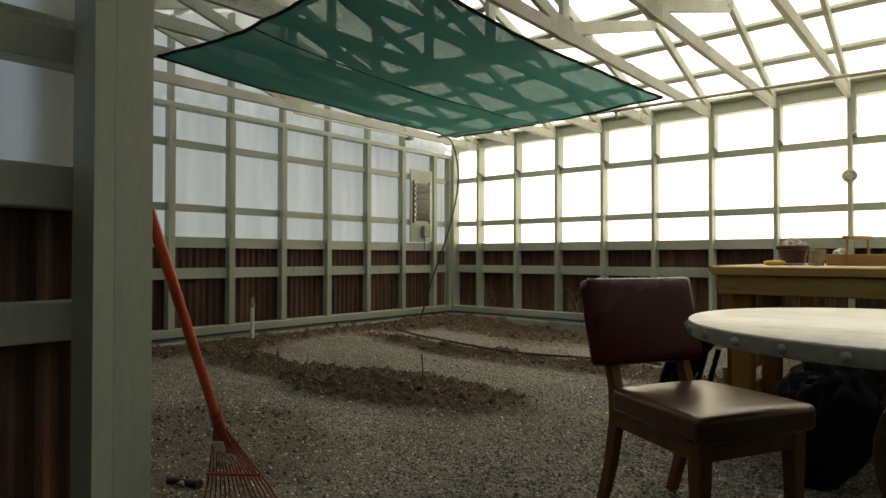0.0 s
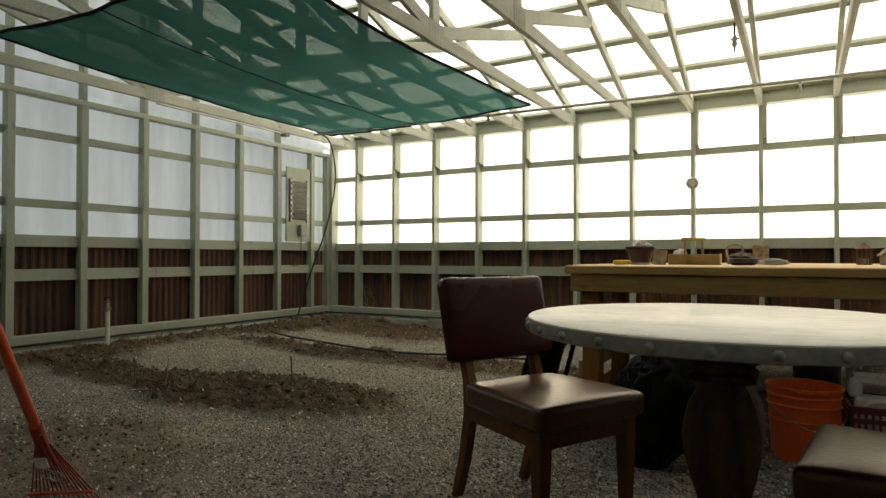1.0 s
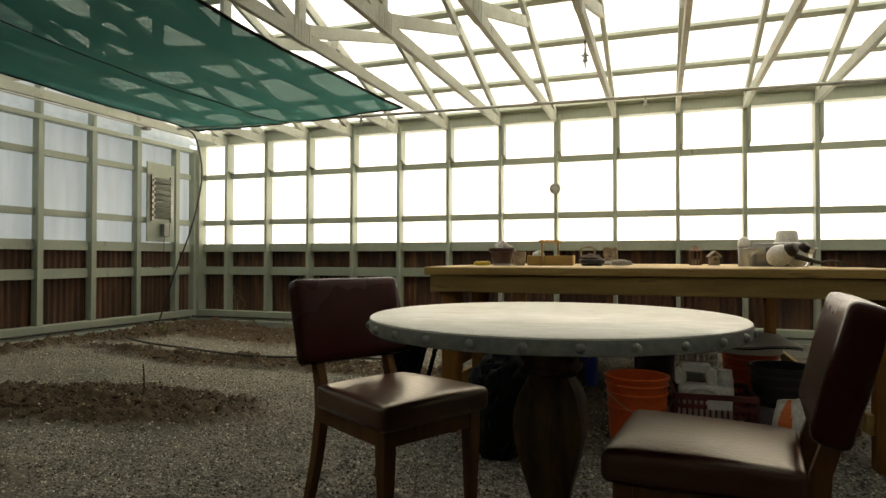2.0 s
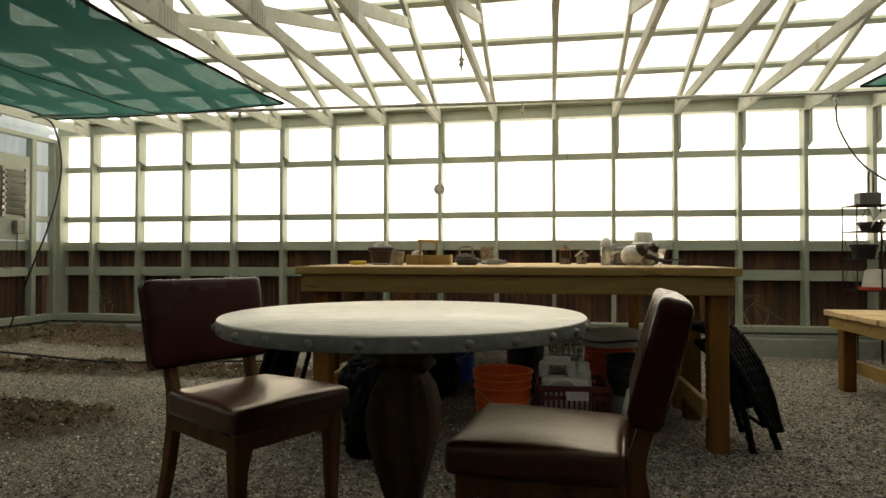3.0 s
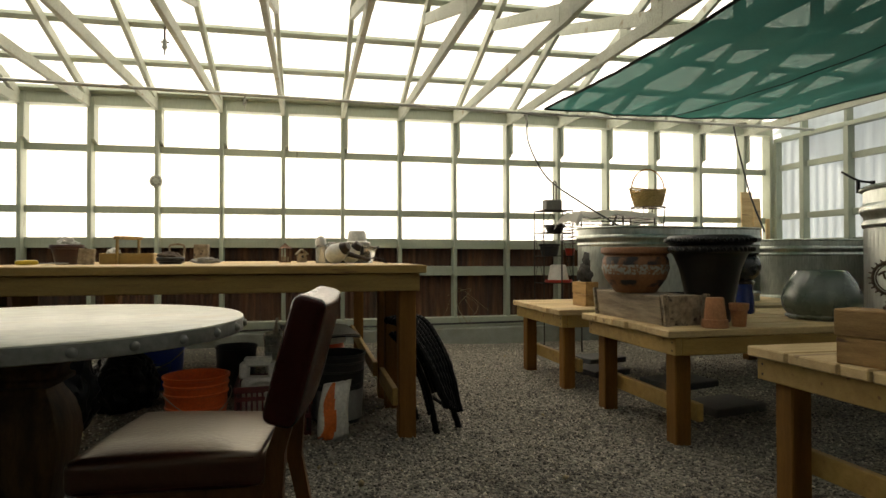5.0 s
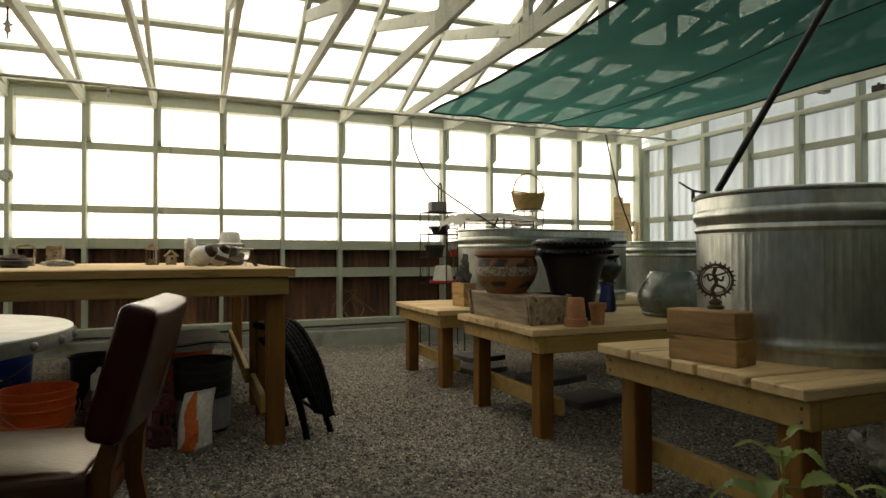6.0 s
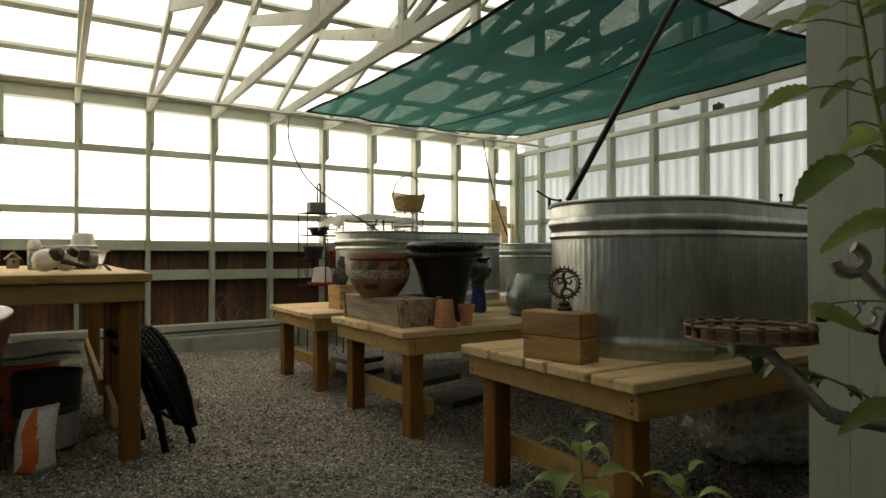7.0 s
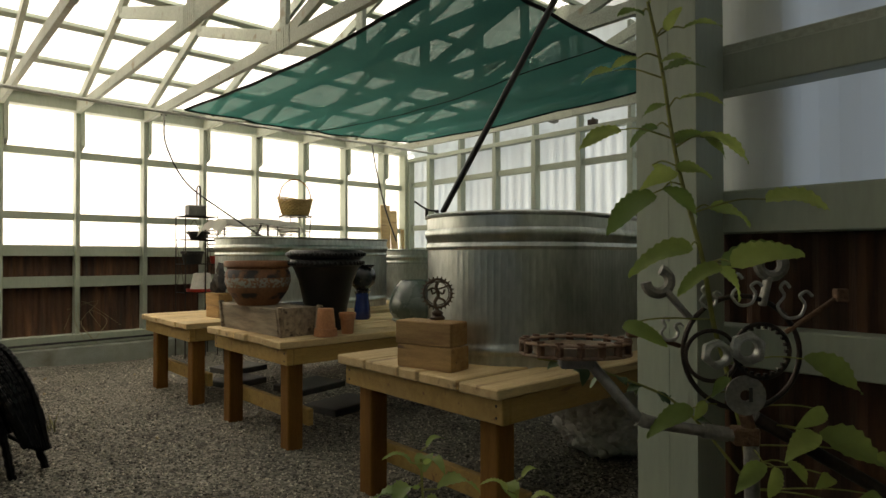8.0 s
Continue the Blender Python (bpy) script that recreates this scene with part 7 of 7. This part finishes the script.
def leaf_material():
    m = bpy.data.materials.new("thin_leaf")
    m.use_nodes = True
    n, l = m.node_tree.nodes, m.node_tree.links
    p = n["Principled BSDF"]
    info = n.new("ShaderNodeObjectInfo")
    co = n.new("ShaderNodeTexCoord")
    ns = n.new("ShaderNodeTexNoise")
    ns.inputs["Scale"].default_value, ns.inputs["Detail"].default_value = 40, 5
    l.new(co.outputs["Object"], ns.inputs["Vector"])
    r = n.new("ShaderNodeValToRGB")
    r.color_ramp.elements[0].color, r.color_ramp.elements[1].color = (0.15, 0.235, 0.055, 1), (0.42, 0.50, 0.13, 1)
    l.new(info.outputs["Random"], r.inputs[0])
    g = n.new("ShaderNodeMapRange")
    g.inputs[3].default_value, g.inputs[4].default_value = 0.75, 1.2
    l.new(ns.outputs["Fac"], g.inputs[0])
    s = n.new("ShaderNodeVectorMath")
    s.operation = "SCALE"
    l.new(r.outputs[0], s.inputs[0])
    l.new(g.outputs[0], s.inputs["Scale"])
    l.new(s.outputs[0], p.inputs["Base Color"])
    p.inputs["Roughness"].default_value = 0.5
    tr = n.new("ShaderNodeBsdfTranslucent")
    l.new(s.outputs[0], tr.inputs[0])
    mx = n.new("ShaderNodeMixShader")
    mx.inputs[0].default_value = 0.5
    l.new(p.outputs[0], mx.inputs[1])
    l.new(tr.outputs[0], mx.inputs[2])
    l.new(mx.outputs[0], n["Material Output"].inputs[0])
    bp = n.new("ShaderNodeBump")
    bp.inputs["Strength"].default_value, bp.inputs["Distance"].default_value = 0.3, 0.004
    l.new(ns.outputs["Fac"], bp.inputs["Height"])
    l.new(bp.outputs[0], p.inputs["Normal"])
    return m


THIN_LEAF = leaf_material()


UPPER = ((-0.171, 0.628, -0.042, 0.02), (-0.146, 0.578, 0.027, 0.042), (-0.111, 0.587, 0.064, 0.004), (-0.181, 0.613, -0.047, -0.008), (-0.189, 0.536, -0.049, -0.016), (-0.23, 0.515, -0.056, -0.016), (-0.156, 0.523, 0.046, 0.006), (-0.151, 0.511, 0.065, 0.001), (-0.14, 0.454, -0.045, -0.018), (-0.122, 0.463, 0.066, -0.013), (-0.157, 0.42, -0.046, -0.032), (-0.221, 0.412, -0.071, -0.029),
         (-0.132, 0.392, 0.05, 0.016), (-0.087, 0.402, 0.087, -0.044), (-0.084, 0.396, 0.034, -0.036), (-0.132, 0.345, 0.064, -0.015), (-0.135, 0.338, -0.064, -0.032), (-0.15, 0.312, 0.05, -0.048), (-0.165, 0.304, -0.081, -0.068), (-0.069, 0.28, 0.072, -0.03), (0.018, 0.292, 0.102, -0.014), (-0.109, 0.214, -0.104, -0.046), (-0.167, 0.352, 0.036, -0.036), (-0.046, 0.186, 0.107, 0.017))
LOWER = ((-0.05, 0.185, 0.115, 0.02), (-0.06, 0.18, -0.075, -0.045), (-0.055, 0.18, 0.04, -0.06), (-0.215, 0.072, 0.072, -0.033), (-0.095, -0.076, -0.08, -0.054), (-0.07, -0.065, -0.02, -0.035), (-0.036, -0.018, -0.033, -0.034), (0.113, -0.113, -0.064, -0.044), (0.134, -0.076, -0.06, -0.027), (0.123, -0.12, 0.12, -0.06),
         (0.022, -0.167, -0.057, -0.044), (0.044, -0.174, -0.016, -0.054), (0.097, 0.015, 0.10, -0.057), (0.14, -0.19, -0.04, -0.01), (0.22, -0.22, -0.05, -0.01), (0.065, -0.167, 0.04, -0.04), (0.16, -0.24, 0.07, -0.05), (0.08, -0.27, -0.05, -0.05), (0.21, -0.15, 0.07, -0.05))  # leaf foot and reach, in the figure's plane


def vine_lean(z):
    return 0.03 + 0.07 * max(0.0, min(1.0, (z - 0.07) / 0.12))


def build_vine():
    t = thing("climbing_vine", FIG, "leafy green climbing vine growing up beside the entry post", "vine")
    stem = arc([(0.05, 0.03, -0.80), (0.06, -0.02, -0.45), (0.03, -0.03, -0.20), (-0.01, -0.02, -0.03), (-0.042, 0.0, 0.063), *[(x - 0.013, vine_lean(z), z) for x, z in ((-0.067, 0.144), (-0.086, 0.20), (-0.100, 0.255), (-0.120, 0.333), (-0.135, 0.413), (-0.147, 0.50), (-0.163, 0.585), (-0.173, 0.632))]], 5)
    part("stem", tube(stem, 0.0055, 8, r1=0.0028), STEM, t, "green stem", smooth=True)
    rnd = random.Random(11)
    for i, (x, z, dx, dz) in enumerate(UPPER + LOWER):
        y = vine_lean(z) + 0.005 + rnd.uniform(-0.012, 0.02)
        x -= 0.013 if z > 0.15 else 0.0
        b, e = Vector((x, y, z)), Vector((x + dx, y + rnd.uniform(-0.01, 0.03), z + dz))
        L = (e - b).length
        below = [p for p in stem if p.z < z + 0.01]
        root = min(below, key=lambda p: (p - b).length + 0.3 * abs(p.z - z + 0.02))
        part("petiole", tube(arc([root, root.lerp(b, 0.6) + Vector((0, 0, 0.008)), b], 3), 0.0017, 5, r1=0.0012), STEM, t, smooth=True)
        part("leaf", leaf_mesh(bmesh.new(), b, e, L * rnd.uniform(0.42, 0.56), 0.14, i, (rnd.uniform(-0.35, 0.35), 0.7, rnd.uniform(0.5, 1.1)), 0.12), THIN_LEAF, t, smooth=True)
    shoot = arc([(0.02, -0.03, -0.22), (-0.08, -0.07, -0.10), (-0.20, -0.085, -0.045), (-0.30, -0.085, -0.02), (-0.36, -0.08, -0.01)], 5)
    part("stem", tube(shoot, 0.003, 7, r1=0.0015), STEM, t, "green stem", smooth=True)
    for i in range(13):
        b = shoot[4 + i]
        a = i * 2.3
        e = b + Vector((0.036 * math.cos(a), 0.026 * math.sin(a), -0.012 - 0.020 * (i % 2)))
        part("leaf", leaf_mesh(bmesh.new(), b, e, 0.024, 0.12, i, (0.2 * math.sin(a), 0.3, 1.0), 0.1), LEAF, t, "small dark green leaf", smooth=True)
    return t


build_vine()


def build_seedling(m, h, count, seed, label):
    t = thing("young_plant", m, label, "plant", "young plants")
    rnd = random.Random(seed)
    top = Vector((rnd.uniform(-0.02, 0.02), rnd.uniform(-0.02, 0.02), h))
    stem = arc([(0, 0, -0.05), (0.01, 0.0, h * 0.5), top], 6)
    part("stem", tube(stem, 0.004, 7, r1=0.002), STEM, t, smooth=True)
    for i in range(count):
        a = i * 2.4 + rnd.uniform(-0.3, 0.3)
        z = h - 0.012 * i + rnd.uniform(0, 0.02)
        b = Vector((0.0, 0.0, 0.0)) + top * (z / h)
        L = 0.026 + 0.056 * min(1, (i + 1) / 5)
        d = Vector((math.cos(a), math.sin(a), 0.35 - 0.09 * i)).normalized()
        k = b + d * L * 0.35
        part("petiole", tube([b, k], 0.0016, 5), STEM, t)
        part("leaf", leaf_mesh(bmesh.new(), k, b + d * L * 1.3, L * 0.50, 0.16, i, (0, 0, 1), 0.22), THIN_LEAF, t, smooth=True)


build_seedling(pose(1.545, 0.655, -0.03), 0.695, 11, 3, "young green plant with broad toothed leaves near the entry")
build_seedling(pose(1.69, 0.56, -0.03), 0.63, 8, 8, "young green plant with broad toothed leaves near the entry")


# ---- grass tufts, loose gravel and clods ----
def build_grass():
    rnd = random.Random(5)
    bm = bmesh.new()
    spots = [(-5.42 + rnd.uniform(0, 0.10), rnd.uniform(2.4, 4.6), 0.05) for _ in range(26)] + [(-4.95, 5.45, 0.08)] * 8 + [(rnd.uniform(-4.6, -3.0), 6.50, 0.10) for _ in range(8)] + [(1.55, 4.0, -0.01)] * 3
    for x, y, z in spots:
        for _ in range(6):
            a, L = rnd.uniform(0, 6.28), rnd.uniform(0.05, 0.16)
            p = Vector((x + rnd.uniform(-0.05, 0.05), y + rnd.uniform(-0.05, 0.05), z))
            q = p + Vector((math.cos(a) * L * 0.5, math.sin(a) * L * 0.5, L))
            w = Vector((-math.sin(a), math.cos(a), 0)) * 0.003
            v = [bm.verts.new(c) for c in (p - w, p + w, (p + q) / 2 + w + Vector((0, 0, L * 0.15)), (p + q) / 2 - w + Vector((0, 0, L * 0.15)), q)]
            bm.faces.new((v[0], v[1], v[2], v[3]))
            bm.faces.new((v[3], v[2], v[4]))
    tagged(solid("grass_tufts", bm, mat("dry_grass", (0.13, 0.15, 0.045), (0.20, 0.17, 0.07), rough=0.7, scale=12)), "thin green and straw coloured weeds along the kerb", "grass", kind="stuff")


build_grass()


def build_dry_vine():
    rnd = random.Random(9)
    for x in (-3.55, -3.2, 2.35, -4.9):
        t = thing("dry_vine", pose(x, 6.56, 0.16), "dry pale vine tangled against the rusted sheet", "vine", "dry vines")
        for k in range(4):
            p = [(rnd.uniform(-0.1, 0.1), 0.05, 0.0), (rnd.uniform(-0.15, 0.15), 0.06, 0.2), (rnd.uniform(-0.2, 0.2), 0.05, rnd.uniform(0.25, 0.4)), (rnd.uniform(-0.25, 0.25), 0.06, rnd.uniform(0.1, 0.5))]
            part("tendril", tube(arc(p, 6), 0.0026, 5, r1=0.0014), mat("dry_stem", (0.30, 0.25, 0.15), rough=0.8) if "dry_stem" not in bpy.data.materials else bpy.data.materials["dry_stem"], t)


build_dry_vine()


def scatter_stones(name, count, region, size, material, label, category, keep, seed, lift=0.0):
    """Many small angular stones in one mesh."""
    rs = np.random.RandomState(seed)
    x0, x1, y0, y1 = region
    x, y = rs.uniform(x0, x1, count), rs.uniform(y0, y1, count)
    ok = keep(x, y, rs)
    x, y = x[ok], y[ok]
    n = len(x)
    S = soil_mask(x, y)
    z = ground_height(x, y) + 0.008 * rough_noise(3 * x, 3 * y) + soil_relief(x, y, S)
    s = size[0] * np.minimum(np.exp(rs.normal(0, size[1], n)), 2.3)
    base = np.array([(1, 0, 0), (0, 1, 0), (-1, 0, 0), (0, -1, 0), (0.1, 0.1, 0.8), (0, 0, -0.6)], float)
    tris = np.array([(0, 1, 4), (1, 2, 4), (2, 3, 4), (3, 0, 4), (1, 0, 5), (2, 1, 5), (3, 2, 5), (0, 3, 5)])
    v = base[None] * rs.uniform(0.55, 1.15, (n, 6, 1)) + rs.uniform(-0.18, 0.18, (n, 6, 3))
    a = rs.uniform(0, 6.283, n)
    c, d = np.cos(a)[:, None], np.sin(a)[:, None]
    vx, vy = v[..., 0] * c - v[..., 1] * d, v[..., 0] * d + v[..., 1] * c
    tip = rs.uniform(-0.5, 0.5, (n, 2, 1))
    vz = v[..., 2] + tip[:, 0] * vx + tip[:, 1] * vy
    v = np.stack([vx, vy, vz], -1) * s[:, None, None]
    v += np.stack([x, y, z + lift * s], -1)[:, None]
    f = tris[None] + 6 * np.arange(n)[:, None, None]
    me = bpy.data.meshes.new(name)
    me.vertices.add(n * 6)
    me.vertices.foreach_set("co", v.ravel().astype(np.float32))
    me.loops.add(n * 24)
    me.loops.foreach_set("vertex_index", f.ravel().astype(np.int32))
    me.polygons.add(n * 8)
    me.polygons.foreach_set("loop_start", (3 * np.arange(n * 8)).astype(np.int32))
    me.update(calc_edges=True)
    me.materials.append(material)
    return tagged(new(name, me), label, category, kind="stuff")


def island_mat(name, stops, rough, steps=False):
    m = bpy.data.materials.new(name)
    m.use_nodes = True
    n, l = m.node_tree.nodes, m.node_tree.links
    p = n["Principled BSDF"]
    geo = n.new("ShaderNodeNewGeometry")
    r = n.new("ShaderNodeValToRGB")
    e = r.color_ramp.elements
    e[0].position, e[0].color = 0.0, (*stops[0], 1)
    e[1].position, e[1].color = 1.0, (*stops[-1], 1)
    for i, cst in enumerate(stops[1:-1]):
        k = e.new((i + 1) / (len(stops) - 1))
        k.color = (*cst, 1)
    r.color_ramp.interpolation = "CONSTANT" if steps else "LINEAR"
    l.new(geo.outputs["Random Per Island"], r.inputs[0])
    l.new(r.outputs[0], p.inputs["Base Color"])
    p.inputs["Roughness"].default_value = rough
    p.inputs["Specular IOR Level"].default_value = 0.3
    return m


STONES = island_mat("gravel_stones", [(0.058, 0.055, 0.046), (0.170, 0.159, 0.131), (0.307, 0.281, 0.228), (0.085, 0.081, 0.066), (0.212, 0.197, 0.162), (0.488, 0.445, 0.355), (0.117, 0.110, 0.090), (0.636, 0.572, 0.461)], 0.85, True)
DUSTY = island_mat("dusty_gravel_stones", [(0.111, 0.104, 0.085), (0.286, 0.267, 0.215), (0.494, 0.461, 0.370), (0.156, 0.146, 0.117), (0.364, 0.341, 0.273), (0.702, 0.650, 0.520), (0.208, 0.195, 0.156), (0.800, 0.793, 0.637)], 0.9, True)
CLODS = island_mat("soil_clods", [(0.050, 0.035, 0.022), (0.100, 0.070, 0.042), (0.150, 0.106, 0.064), (0.075, 0.053, 0.032), (0.120, 0.085, 0.052)], 0.95)


def dense(x, y, rs):
    far = np.hypot(x - 0.5, y)
    p = np.clip(1.32 - 0.20 * far, 0.16, 1) * (1 - 0.80 * soil_mask(x, y))
    return (rs.uniform(0, 1, len(x)) < p) & (np.abs(x) < 9)


def clean(x, y, rs):
    return dense(x, y, rs) & (rs.uniform(0, 1, len(x)) > 0.9 * dust_mask(x, y))


def dusty(x, y, rs):
    return dense(x, y, rs) & (rs.uniform(0, 1, len(x)) < 0.9 * dust_mask(x, y))


scatter_stones("loose_gravel", 470000, (-5.4, 6.2, 0.3, 6.55), (0.0058, 0.36), STONES, "grey crushed gravel covering the floor", "gravel", clean, 1, 0.06)
scatter_stones("dusty_gravel", 260000, (-5.4, 0.6, 0.3, 6.55), (0.0058, 0.36), DUSTY, "gravel covered in brown dust beside the dug soil", "gravel", dusty, 11, 0.06)
scatter_stones("soil_clods", 90000, (-5.4, -0.5, 0.8, 6.5), (0.0068, 0.62), CLODS, "brown clods of dug soil", "soil", lambda x, y, rs: rs.uniform(0, 1, len(x)) < 0.9 * np.clip(soil_mask(x, y) * 2 - 0.9, 0, 1), 2, 0.0)
scatter_stones("soil_lumps", 3400, (-5.4, -1.0, 2.0, 6.4), (0.021, 0.5), CLODS, "fist sized lumps of dug brown soil", "soil", lambda x, y, rs: rs.uniform(0, 1, len(x)) < np.clip(soil_mask(x, y) * 2 - 1, 0, 1) * (0.06 + 0.9 * (rough_noise(3.3 * x, 3.3 * y + 4) > 0.22)), 7, 0.05)
scatter_stones("straw_bits", 1500, (-5.4, 3.0, 1.0, 6.0), (0.008, 0.55), island_mat("straw_flecks", [(0.28, 0.22, 0.12), (0.38, 0.32, 0.20)], 0.9), "pale straw and leaf flecks on the soil", "litter", lambda x, y, rs: rs.uniform(0, 1, len(x)) < 0.15 + 0.8 * (soil_mask(x, y) > 0.2), 3, 0.9)
